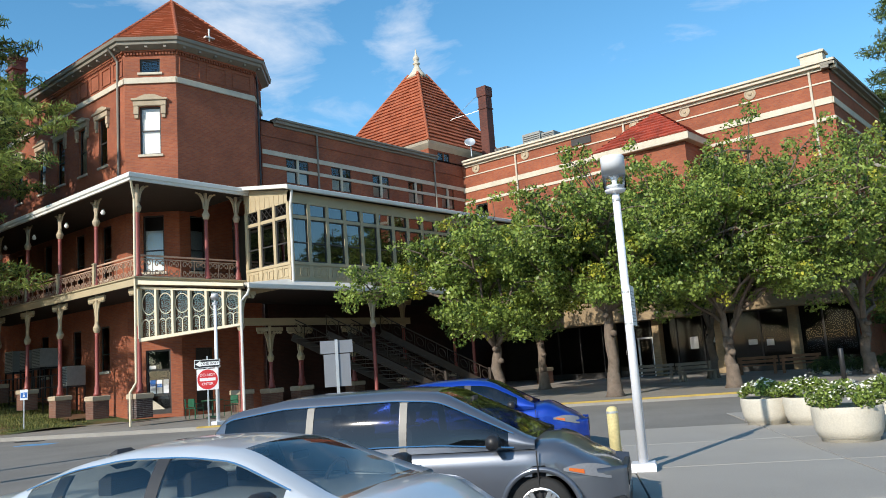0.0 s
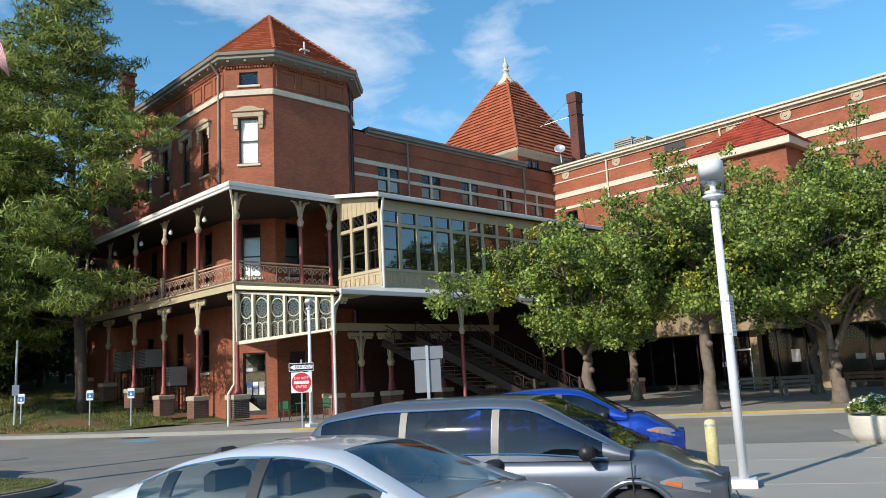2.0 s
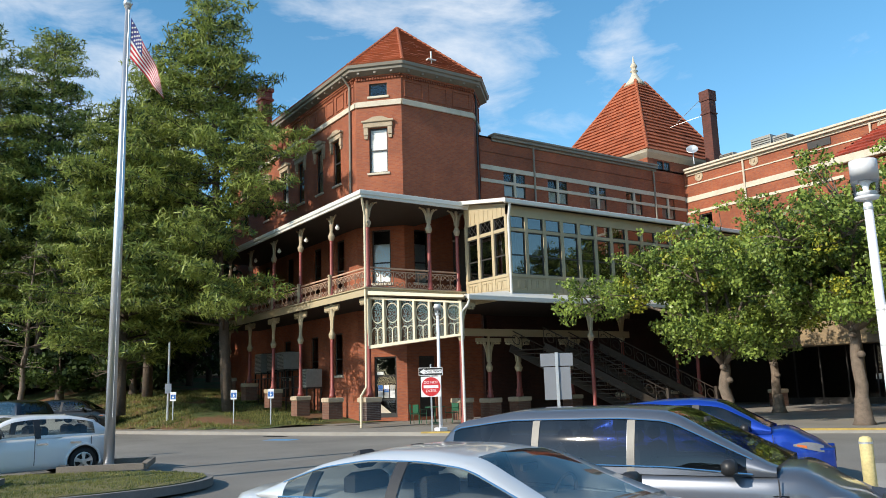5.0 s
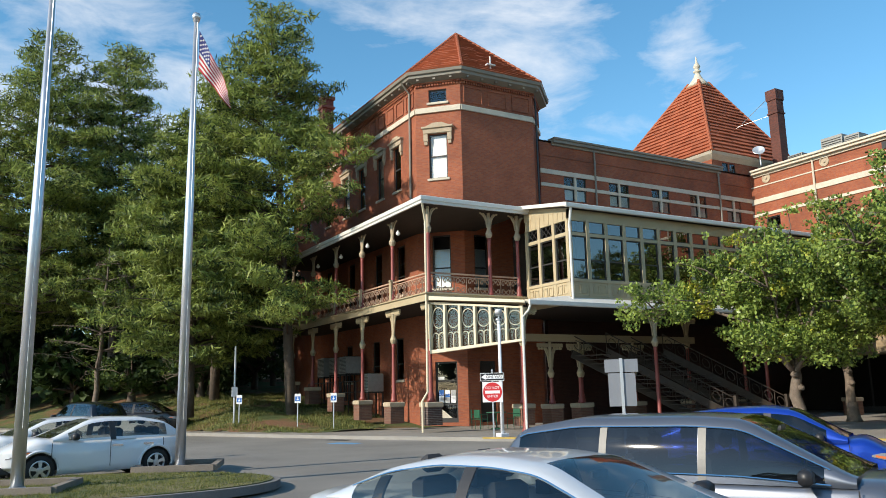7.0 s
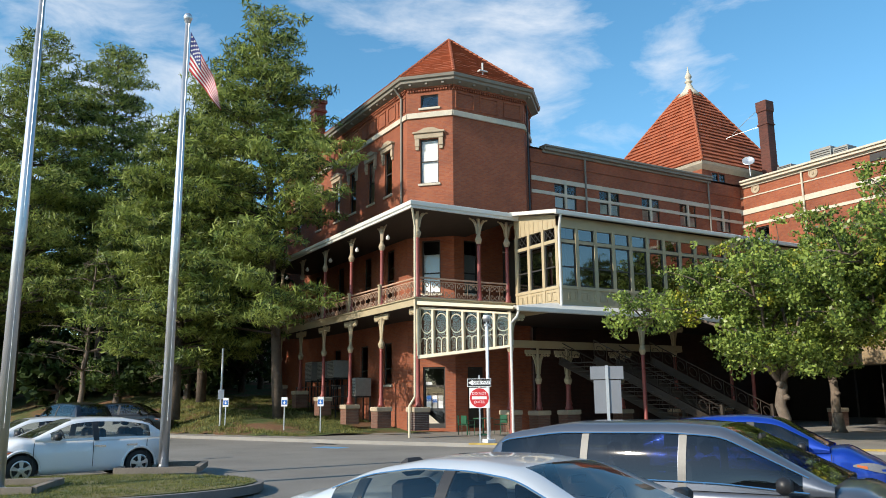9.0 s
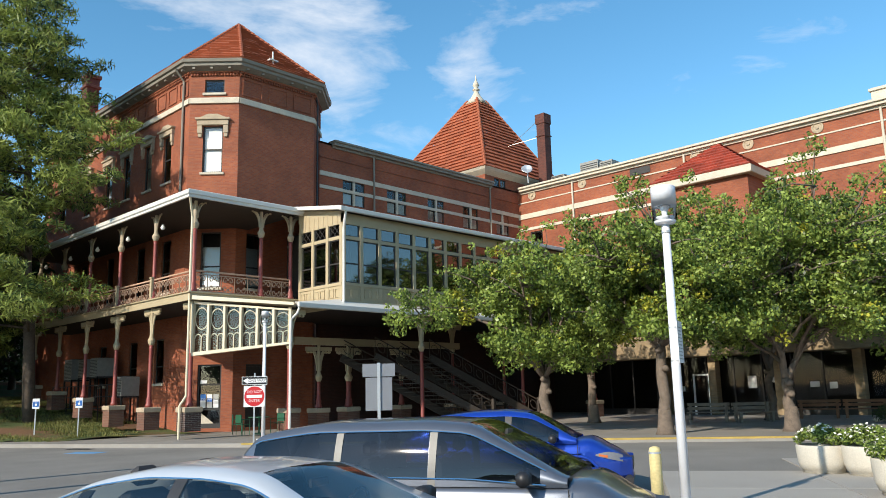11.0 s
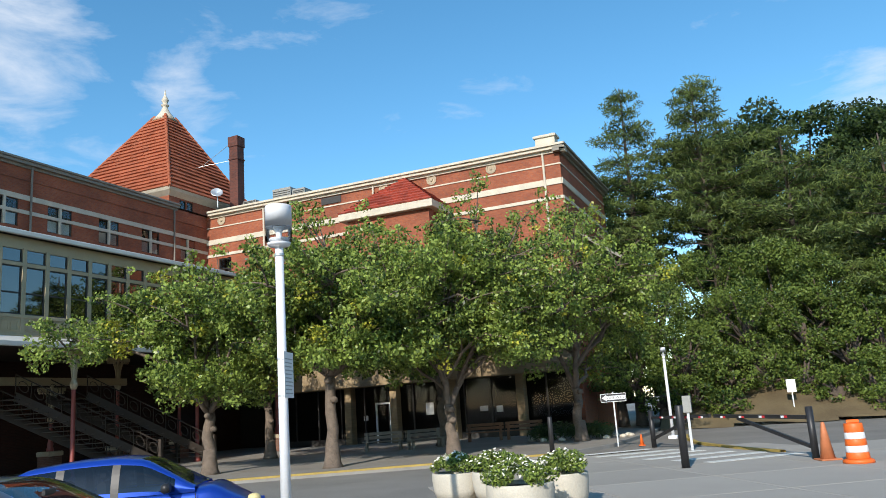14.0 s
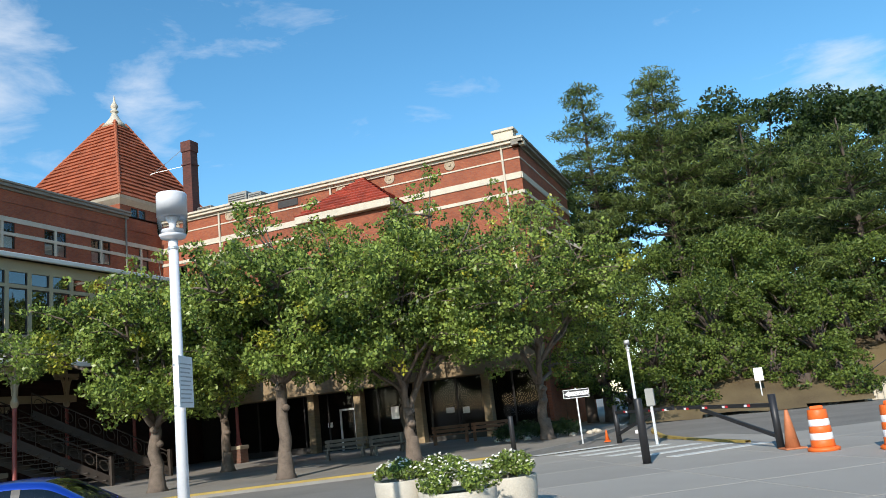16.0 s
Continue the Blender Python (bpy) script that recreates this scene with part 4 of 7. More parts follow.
part("stall_riser", Build().box((XM + 6, YR - 0.85, 0.13), (XR1, YR - 0.76, 0.5)), M_DARKFRAME, sf)
part("door_frame", Build().box((-20.9, YR - 0.95, 0.13), (-20.8, YR - 0.87, 2.5)).box((-19.95, YR - 0.95, 0.13), (-19.85, YR - 0.87, 2.5)).box((-20.8, YR - 0.95, 2.4), (-19.95, YR - 0.87, 2.5)), M_SIGNW, sf, "white door frame")
for x, z, w, h in ((-17.6, 1.6, 0.5, 0.7), (-16.5, 1.9, 0.7, 0.4), (-14.2, 1.6, 0.5, 0.3), (-13.2, 1.5, 0.4, 0.35), (-21.8, 1.5, 0.3, 0.3)):
    part("paper_notice", Build().box((x, YR - 0.815, z), (x + w, YR - 0.81, z + h)), M_SIGNW, sf)

# ---- two-storey iron veranda round the pavilion ----
XP, YP = -29.4, 17.4
XB, YB0, YB1 = -25.75, 22.65, YR - 0.3
ver = thing("veranda", "two-storey cream and red cast-iron veranda round the brick pavilion", "veranda")
XV = -50.0
deck = Build().prism([(XP + 0.25, YP - 0.25), (XP + 0.25, 22.55), (XF, 22.55), (XF, YL + CH), (XF - CH, YL), (XV, YL), (XV, YP - 0.25)], 5.98, 6.22)
part("deck", deck, M_CREAM, ver, "cream painted deck edge")
fs = Build().box((XV, YP - 0.30, 5.92), (XP + 0.30, YP - 0.25, 6.24)).box((XP + 0.25, YP - 0.25, 5.92), (XP + 0.30, 22.55, 6.24))
fs.box((XV, YP - 0.38, 6.24), (XP + 0.38, YP - 0.2, 6.30), 0.01).box((XP + 0.2, YP - 0.2, 6.24), (XP + 0.38, 22.6, 6.30), 0.01)
part("fascia", fs, M_CREAM, ver)
# roof: gutter, soffit and sheet up to the wall
rfv = Build()
O, I = [(XV, YP - 0.65), (XP + 0.65, YP - 0.65), (XP + 0.65, 22.7)], [(XV, YL), (XF - CH, YL), (XF, YL + CH)]
rfv.add([(*O[0], 10.62), (*O[1], 10.62), (*O[2], 10.62), (XF, 22.7, 11.1), (XF, YL + CH, 11.1), (XF - CH, YL, 11.1), (XV, YL, 11.1)], [(0, 1, 5, 6), (1, 4, 5), (1, 2, 3, 4)])
part("roof", rfv, M_GREYTRIM, ver, "grey sheet-metal veranda roof")
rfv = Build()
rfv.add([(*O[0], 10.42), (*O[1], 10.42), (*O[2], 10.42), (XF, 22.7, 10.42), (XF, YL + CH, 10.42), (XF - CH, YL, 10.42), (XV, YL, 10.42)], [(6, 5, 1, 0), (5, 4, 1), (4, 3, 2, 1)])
part("soffit", rfv, M_SOFFIT, ver, "boarded soffit coloured near black for its shade")
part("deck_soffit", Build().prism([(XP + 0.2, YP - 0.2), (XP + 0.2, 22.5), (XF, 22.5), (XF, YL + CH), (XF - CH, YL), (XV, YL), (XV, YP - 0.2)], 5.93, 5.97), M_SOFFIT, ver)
gt = Build().box((XV, YP - 0.76, 10.42), (XP + 0.76, YP - 0.64, 10.64), 0.03).box((XP + 0.64, YP - 0.64, 10.42), (XP + 0.76, 22.7, 10.64), 0.03)
gt.box((XV, YP - 0.70, 10.30), (XP + 0.70, YP - 0.60, 10.42)).box((XP + 0.60, YP - 0.60, 10.30), (XP + 0.70, 22.7, 10.42))
part("gutter", gt, M_WHITE, ver, "white gutter and cornice")


def scroll_bracket(b, base, d, w=0.95, h=0.85, t=0.06):
    """A curved bracket that springs from a post at base along d."""
    base, d = Vector(base), Vector((*d, 0))
    pts = []
    for i in range(9):
        a = i / 8 * math.pi / 2
        pts.append(base + d * (w * (1 - math.cos(a))) + Vector((0, 0, h * math.sin(a))))
    for p, q in zip(pts, pts[1:]):
        b.beam(p, q, t, t * 1.4)
    pts = []
    for i in range(7):
        a = i / 6 * math.pi / 2
        pts.append(base + Vector((0, 0, h * 0.35)) + d * (w * 0.55 * (1 - math.cos(a))) + Vector((0, 0, h * 0.62 * math.sin(a))))
    for p, q in zip(pts, pts[1:]):
        b.beam(p, q, t * 0.8, t)
    return b


def iron_post(parent, x, y, zb, zt, dirs, plinth=True, low=True):
    """A turned iron post with capital and brackets."""
    b = Build()
    k = 0.0 if low else 0.5
    b.lathe((x, y, 0), [(0.17, zb), (0.17, zb + 0.1), (0.12, zb + 0.2), (0.14, zb + 0.32), (0.095, zb + 0.45), (0.085, zt - 1.9 + k), (0.095, zt - 1.75 + k)], 12)
    p = part("post", b, M_RED, parent, "red turned iron post", True)
    c = Build().lathe((x, y, 0), [(0.09, zt - 1.75 + k), (0.14, zt - 1.66 + k), (0.17, zt - 1.54 + k), (0.165, zt - 1.50 + k), (0.11, zt - 1.40 + k), (0.085, zt - 1.3 + k), (0.075, zt)], 12)
    for d in dirs:
        scroll_bracket(c, (x + d[0] * 0.1, y + d[1] * 0.1, zt - 1.25 + k), d, 0.55 if low else 0.42, 1.12 if low else 0.72, 0.05)
        if low:
            c.box((x - 0.045 + min(0, d[0] * 0.72), y - 0.045 + min(0, d[1] * 0.72), zt - 0.28), (x + 0.045 + max(0, d[0] * 0.72), y + 0.045 + max(0, d[1] * 0.72), zt - 0.10))
            for n_ in range(3):
                s = 0.28 + n_ * 0.18
                c.lathe((x + d[0] * s, y + d[1] * s, 0), [(0.05, zt - 0.40), (0.09, zt - 0.34), (0.05, zt - 0.28)], 8)
    part("capital", c, M_IRON if not low else M_CREAM, p, "scrolled capital and brackets")
    if plinth:
        q = Build().box((x - 0.36, y - 0.36, zb - 1.0), (x + 0.36, y + 0.36, zb - 0.22))
        part("plinth", q, M_PIER if (x, y) == (XP, YP) else M_PLINTH, p, "brick plinth")
        q = Build().box((x - 0.40, y - 0.40, zb - 0.22), (x + 0.40, y + 0.40, zb), 0.03)
        part("plinth_cap", q, M_HOOD, p, "stone plinth cap")
    return p


xs = [XP - 3.7 * i for i in range(6)]
for i, x in enumerate(xs):
    dirs = [(-1, 0)] + ([(1, 0)] if i else [(0, 1)])
    gz = 0.2 if i < 2 else 0.16 + 0.11 * max(0, -x - 35.5)
    iron_post(ver, x, YP, 1.25 + gz, 5.98, dirs)
    iron_post(ver, x, YP, 6.30, 10.34, dirs, False, False)
for y, lo in ((20.75, False), (22.4, True)):
    iron_post(ver, XP, y, 6.30, 10.34, [(0, 1), (0, -1)], False, False)
iron_post(ver, XP, 22.4, 1.25, 5.98, [(0, -1)])
iron_post(ver, XB + 0.1, 19.8, 0.13, 5.45, [(0, 1), (-1, 0)], False)
# globe lamps on the upper posts
for x in xs[1:]:
    b = Build().lathe((x + 0.26, YP + 0.2, 9.72), [(0.02, -0.11), (0.085, -0.07), (0.11, 0), (0.085, 0.07), (0.05, 0.11), (0.05, 0.16)], 12)
    part("globe_lamp", b, M_BLIND, ver, "white globe lamp", True)


def railing(parent, p, q, z):
    """A scrolled iron balustrade between two posts."""
    p, q = Vector((*p, 0)), Vector((*q, 0))
    d = (q - p).normalized()
    ln = (q - p).length
    b = Build()
    for h, t in ((0.12, 0.05), (0.86, 0.04), (1.0, 0.07)):
        b.beam(p + Vector((0, 0, z + h)), q + Vector((0, 0, z + h)), t)
    n = max(2, round(ln / 0.62))
    st = ln / n
    for i in range(n):
        c = p + d * (st * (i + 0.5))
        for k in range(2):
            for s in (-1, 1):
                pts = []
                for j in range(13):
                    a = j / 12 * 4.2 * math.pi / 2
                    r = 0.17 * (1 - j / 16)
                    pts.append(c + d * (s * (0.14 + 0.0 * k) + s * -r * math.cos(a) * 0.75) + Vector((0, 0, z + 0.31 + 0.36 * k + r * math.sin(a) * (1 if k else -1))))
                for u, w in zip(pts, pts[1:]):
                    b.beam(u, w, 0.028, 0.035)
        e = p + d * (st * i)
        b.beam(e + Vector((0, 0, z + 0.12)), e + Vector((0, 0, z + 0.86)), 0.03)
    return part("balustrade", b, M_RAIL, parent, "scrolled iron balustrade")


M_RAIL = material("rail_paint", (0.40, 0.25, 0.17), 0.55, var=0.3, scale=1.0, fine=30, bump=0.05)
for a, c in zip(xs, xs[1:]):
    railing(ver, (a, YP), (c, YP), 6.25)
for x in xs[1:]:
    part("newel", Build().box((x - 0.09, YP - 0.16, 6.25), (x + 0.09, YP - 0.06, 7.30), 0.015).box((x - 0.11, YP - 0.18, 7.30), (x + 0.11, YP - 0.04, 7.38), 0.015), M_CREAM, ver, "cream newel on the balustrade")
railing(ver, (XP, YP), (XP, 20.75), 6.25)
railing(ver, (XP, 20.75), (XP, 22.5), 6.25)
# lattice screen with round tracery lights
ya, yb, za, zb_ = YP + 0.2, 22.25, 3.55, 5.90
# foot and head of the screen at its two ends
ZS = (3.55, 3.9, 5.90, 5.36)


SC0, SC1 = Vector((XP + 0.08, YP + 0.05, 0)), Vector((XB + 0.22, 19.8, 0))
SCN = Vector((SC1.y - SC0.y, SC0.x - SC1.x, 0)).normalized()


def raked(b):
    """Set the screen slantwise from the corner post to the carriage way's gutter, lower at its head and higher at its foot there."""
    out = []
    for x, y, z in b.v:
        u, k = (y - ya) / (yb - ya), (z - za) / (zb_ - za)
        q = SC0.lerp(SC1, u) + SCN * (x - XP)
        lo, hi = ZS[0] + (ZS[1] - ZS[0]) * u, ZS[2] + (ZS[3] - ZS[2]) * u
        out.append((q.x, q.y, lo + (hi - lo) * k))
    b.v = out
    return b


sc = Build()
npan = 6
pw = (yb - ya) / npan
sc.box((XP - 0.05, ya, za), (XP + 0.18, yb, za + 0.16), 0.01).box((XP - 0.05, ya, zb_ - 0.12), (XP + 0.07, yb, zb_), 0.01)
for i in range(npan + 1):
    y = ya + i * pw
    sc.box((XP - 0.06, y - 0.05, za + 0.14), (XP + 0.17, y + 0.05, zb_ - 0.12), 0.01)
screen = part("screen_frame", raked(sc), M_SCREEN, ver, "cream timber screen frame")
for i in range(npan):
    tr = Build()
    yc = ya + (i + 0.5) * pw
    r = pw / 2 - 0.07
    for cy, cz, rr, a0, a1, sz in ((yc, 5.16, r, 0, 2 * math.pi, 1.5), (yc - r * 0.5, 4.28, r * 0.5, 0, math.pi, 1.2), (yc + r * 0.5, 4.28, r * 0.5, 0, math.pi, 1.2)):
        tr.tube([(XP, cy + rr * math.cos(a0 + (a1 - a0) * j / 18), cz + sz * rr * math.sin(a0 + (a1 - a0) * j / 18)) for j in range(19)], 0.026, 6)
    for yy in (yc,):
        tr.box((XP - 0.02, yy - 0.018, za + 0.14), (XP + 0.02, yy + 0.018, 4.30))
    part("tracery", raked(tr), M_SCREEN, screen)
    y = ya + i * pw
    part("pane", raked(Build().box((XP - 0.034, y + 0.05, za + 0.14), (XP - 0.028, y + pw - 0.05, zb_ - 0.12))), M_LATGLASS, screen, "patterned glass")
sdp = Build().tube([(XP + 0.6, YP - 0.6, 10.3), (XP + 0.2, YP - 0.25, 9.6), (XP + 0.22, YP - 0.28, 1.9), (XP + 0.12, YP - 0.5, 1.5), (XP + 0.12, YP - 0.5, 0.15)], 0.052, 8)
part("downpipe", sdp, M_SCREEN, ver, "white painted downpipe")

# ---- glazed upper gallery over the carriage way ----
bay = thing("glazed_gallery", "cream timber gallery with tall dark sash windows on an upper floor", "gallery")
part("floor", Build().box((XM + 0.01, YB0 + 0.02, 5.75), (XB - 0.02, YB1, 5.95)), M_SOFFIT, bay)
# unseen sheets added in near black so the panes look into shade
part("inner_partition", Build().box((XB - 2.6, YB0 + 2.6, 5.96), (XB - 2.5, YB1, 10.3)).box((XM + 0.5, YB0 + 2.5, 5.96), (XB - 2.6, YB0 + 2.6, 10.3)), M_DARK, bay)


def panelled(parent, wall, ln, n, lead=False):
    """Posts, panelled base, sash windows and transom lights along a gallery wall."""
    m = wall.m()
    b = Build()
    st = ln / n
    b.box((0, -0.12, 5.92), (ln, 0.0, 6.62)).box((0, -0.14, 6.62), (ln, 0.05, 6.76), 0.01).box((0, -0.12, 9.45), (ln, 0.0, 9.95)).box((0, -0.12, 8.75), (ln, 0.015, 8.90)).box((0, -0.14, 5.84), (ln, 0.06, 5.96), 0.01)
    for i in range(n + 1):
        u = min(max(i * st, 0.09), ln - 0.09)
        b.box((u - 0.09, -0.13, 5.96), (u + 0.09, 0.03, 9.5), 0.01)
    wf = part("wall", b.moved(m), M_CREAM, parent, "cream painted timber framing")
    for k in range(3):
        part("lap_board", Build().add([(0, 0.012, 5.60 + 0.1 * k), (ln, 0.012, 5.60 + 0.1 * k), (ln, 0.0, 5.70 + 0.1 * k), (0, 0.0, 5.70 + 0.1 * k), (0, -0.02, 5.60 + 0.1 * k), (ln, -0.02, 5.60 + 0.1 * k)],
                                      [(0, 1, 2, 3), (4, 5, 1, 0)]).moved(m), M_CREAM, wf)
    for i in range(n):
        for k in range(2):
            pn = Build()
            a = i * st + 0.16 + k * (st - 0.26) / 2
            c = a + (st - 0.26) / 2 - 0.08
            pn.box((a, 0.001, 6.10), (a + 0.04, 0.035, 6.52)).box((c - 0.04, 0.001, 6.10), (c, 0.035, 6.52)).box((a + 0.04, 0.001, 6.48), (c - 0.04, 0.035, 6.52)).box((a + 0.04, 0.001, 6.10), (c - 0.04, 0.035, 6.14))
            part("panel_moulding", pn.moved(m), M_CREAM, wf)
    for i in range(n):
        a, c = i * st + 0.09, (i + 1) * st - 0.09
        f = Build().box((a, -0.10, 6.76), (a + 0.05, -0.03, 8.75)).box((c - 0.05, -0.10, 6.76), (c, -0.03, 8.75)).box((a + 0.05, -0.10, 7.62), (c - 0.05, -0.03, 7.68)).box((a + 0.05, -0.1, 6.76), (c - 0.05, -0.03, 6.82)).box((a + 0.05, -0.1, 8.7), (c - 0.05, -0.03, 8.75))
        tf = Build().box((a, -0.10, 8.90), (a + 0.05, -0.03, 9.45)).box((c - 0.05, -0.10, 8.90), (c, -0.03, 9.45)).box((a + 0.05, -0.10, 8.90), (c - 0.05, -0.03, 8.94))
        if lead:
            for k in range(-1, 4):
                s = (c - a) / 3
                for dr_ in (1, -1):
                    x0, x1 = a + k * s, a + (k + 1.6) * s
                    p, q = ((x0, 8.92), (x1, 9.43)) if dr_ > 0 else ((x0, 9.43), (x1, 8.92))
                    if x1 <= c and x0 >= a:
                        tf.beam((p[0], -0.06, p[1]), (q[0], -0.06, q[1]), 0.025, 0.025, up=(0, 1, 0))
        w = part("window", f.moved(m), M_DARKFRAME, parent)
        part("transom_frame", tf.moved(m), M_DARKFRAME, w)
        for z0, z1 in ((6.8, 8.72), (8.92, 9.43)):
            p = Build().add([(a + 0.04, -0.065, z0), (c - 0.04, -0.065, z0), (c - 0.04, -0.065, z1), (a + 0.04, -0.065, z1)], [(3, 2, 1, 0)])
            part("pane", p.moved(m), M_GLASSBAY, w)
    return wf


NB = 21
panelled(bay, Wall((XB, YB0), (0, 1)), YB1 - YB0, NB)
panelled(bay, Wall((XP + 0.35, YB0), (1, 0)), XB - XP - 0.35, 3, True)
for i in range(9):
    x = XP + 0.45 + i * 0.35
    fr = Build().box((x, YB0 - 0.02, 9.5), (x + 0.05, YB0 + 0.02, 10.25 - 0.05 * i))
    part("frieze_board", fr, M_CREAM, bay)
part("frieze", Build().add([(XP + 0.3, YB0 - 0.01, 9.95), (XB, YB0 - 0.01, 9.95), (XB, YB0 - 0.01, 10.0), (XP + 0.3, YB0 - 0.01, 10.6), (XP + 0.3, YB0 + 0.1, 9.95), (XB, YB0 + 0.1, 9.95), (XB, YB0 + 0.1, 10.0), (XP + 0.3, YB0 + 0.1, 10.6)],
     [(0, 1, 2, 3), (7, 6, 5, 4), (3, 2, 6, 7), (1, 5, 6, 2)]), M_CREAM, bay)
rb = Build().add([(XB + 0.35, YB0 - 0.35, 9.98), (XB + 0.35, YB1, 9.98), (XM, YB1, 11.5), (XM, YB0 - 0.35, 11.5), (XB + 0.35, YB0 - 0.35, 10.10), (XB + 0.35, YB1, 10.10), (XM, YB1, 11.65), (XM, YB0 - 0.35, 11.65)],
                 [(3, 2, 1, 0), (4, 5, 6, 7), (0, 1, 5, 4), (0, 4, 7, 3)])
part("roof", rb, M_GREYTRIM, bay, "grey sheet-metal lean-to roof")
gt = Build().box((XB + 0.30, YB0 - 0.4, 9.93), (XB + 0.46, YB1, 10.14), 0.03)
gt.add([(XB + 0.46, YB0 - 0.42, 9.96), (XP + 0.3, YB0 - 0.42, 10.58), (XP + 0.3, YB0 - 0.42, 10.75), (XB + 0.46, YB0 - 0.42, 10.14), (XB + 0.46, YB0 - 0.3, 9.96), (XP + 0.3, YB0 - 0.3, 10.58), (XP + 0.3, YB0 - 0.3, 10.75), (XB + 0.46, YB0 - 0.3, 10.14)],
       [(0, 3, 2, 1), (4, 5, 6, 7), (3, 7, 6, 2), (0, 1, 5, 4)])
part("gutter", gt, M_WHITE, bay, "white gutter")
part("downpipe", Build().tube([(XB + 0.38, YB0 - 0.1, 9.95), (XB + 0.2, YB0 - 0.05, 9.4), (XB + 0.12, YB0 - 0.02, 9.2), (XB + 0.12, YB0 - 0.02, 5.8)], 0.06, 8), M_WHITE, bay)
# lower roof over the carriage way
lr = Build().add([(XB + 0.5, 19.9, 5.50), (XB + 0.5, YB1, 5.50), (XB - 0.1, YB1, 5.86), (XB - 0.1, YB0, 5.86), (XP + 0.2, 22.5, 6.0), (XB + 0.5, 19.9, 5.62), (XB + 0.5, YB1, 5.62), (XB - 0.1, YB1, 5.98), (XB - 0.1, YB0 - 0.1, 5.98), (XP + 0.3, 22.5, 6.2)],
                 [(0, 4, 3, 2, 1), (5, 6, 7, 8, 9), (0, 1, 6, 5), (0, 5, 9, 4)])
part("lower_roof", lr, M_WHITE, bay, "white sheet-metal lower roof")
sk = Build().add([(XP + 0.32, YP - 0.2, 5.95), (XB + 0.5, 19.7, 5.50), (XP + 0.32, 22.5, 5.95), (XP + 0.32, YP - 0.2, 6.12), (XB + 0.5, 19.7, 5.62), (XP + 0.32, 22.5, 6.12)], [(2, 1, 0), (3, 4, 5), (0, 1, 4, 3), (1, 2, 5, 4)])
part("corner_roof", sk, M_SCREEN, bay, "cream edged corner roof over the screen")
part("lower_gutter", Build().box((XB + 0.48, 19.9, 5.42), (XB + 0.62, YB1, 5.64), 0.03), M_WHITE, bay)
part("downpipe", Build().tube([(XB + 0.5, 20.0, 5.45), (XB + 0.42, 19.95, 5.2), (XB + 0.3, 19.7, 4.9), (XB + 0.3, 19.7, 0.13)], 0.055, 8), M_WHITE, bay)
for y in (20.3, 27.4, 35.1, 42.0):
    if y > 21:
        iron_post(bay, XB + 0.1, y, 1.1 if y > 40 else 0.13, 5.5, [(0, 1), (0, -1)], y > 40)
for x, y in ((XP, 24.1), (XP, 25.9), (XP - 0.5, 26.4), (XP, 29.5), (XP, 33.5), (XP, 38.0)):
    iron_post(bay, x, y, 1.2, 4.2 if y < 30 else 5.7, [(0, 1), (0, -1)], True)
part("gallery_beam", Build().box((XP - 0.12, 22.6, 4.2), (XP + 0.12, 34, 4.55)), M_CREAM, bay)
# real wall, its brick coloured dark in place of the gallery's shade
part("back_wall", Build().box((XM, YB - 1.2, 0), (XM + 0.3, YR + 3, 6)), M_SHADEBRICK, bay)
# iron stair under the gallery
stair = thing("iron_staircase", "brown iron staircase with scrolled balustrade, its colour darkened for shade", "staircase")
for yo in (0.0, 3.77):
    top, foot = Vector((-28.6, 25.89 + yo, 3.6)), Vector((-25.7, 31.29 + yo, 0.3))
    s = Build()
    for o in (-0.9, 0.9):
        w = Vector((0.86 * o, 0.5 * o, 0))
        s.beam(top + w, foot + w, 0.08, 0.34)
    part("string", s, M_STAIR, stair)
    for i in range(16):
        c = foot.lerp(top, (i + 0.5) / 16)
        part("tread", Build().beam(c + Vector((-0.77, -0.45, 0)), c + Vector((0.77, 0.45, 0)), 0.28, 0.04), M_STAIR, stair)
    for o in (-0.9, 0.9):
        w = Vector((0.86 * o, 0.5 * o, 0))
        r = Build()
        for h in (0.2, 0.95):
            r.beam(top + w + Vector((0, 0, h)), foot + w + Vector((0, 0, h)), 0.05)
        for i in range(11):
            c = foot.lerp(top, i / 10) + w
            r.beam(c, c + Vector((0, 0, 0.95)), 0.03)
            if i < 10:
                e = foot.lerp(top, (i + 0.5) / 10) + w + Vector((0, 0, 0.58))
                dd = (top - foot).normalized()
                pts = [e + dd * (0.22 * math.cos(a * 0.6)) + Vector((0, 0, 0.22 * math.sin(a * 0.6))) for a in range(11)]
                for u, v_ in zip(pts, pts[1:]):
                    r.beam(u, v_, 0.03)
        r.beam(foot + w + Vector((0, 0, -0.3)), foot + w + Vector((0, 0, 1.1)), 0.16)
        part("balustrade", r, M_STAIR, stair)

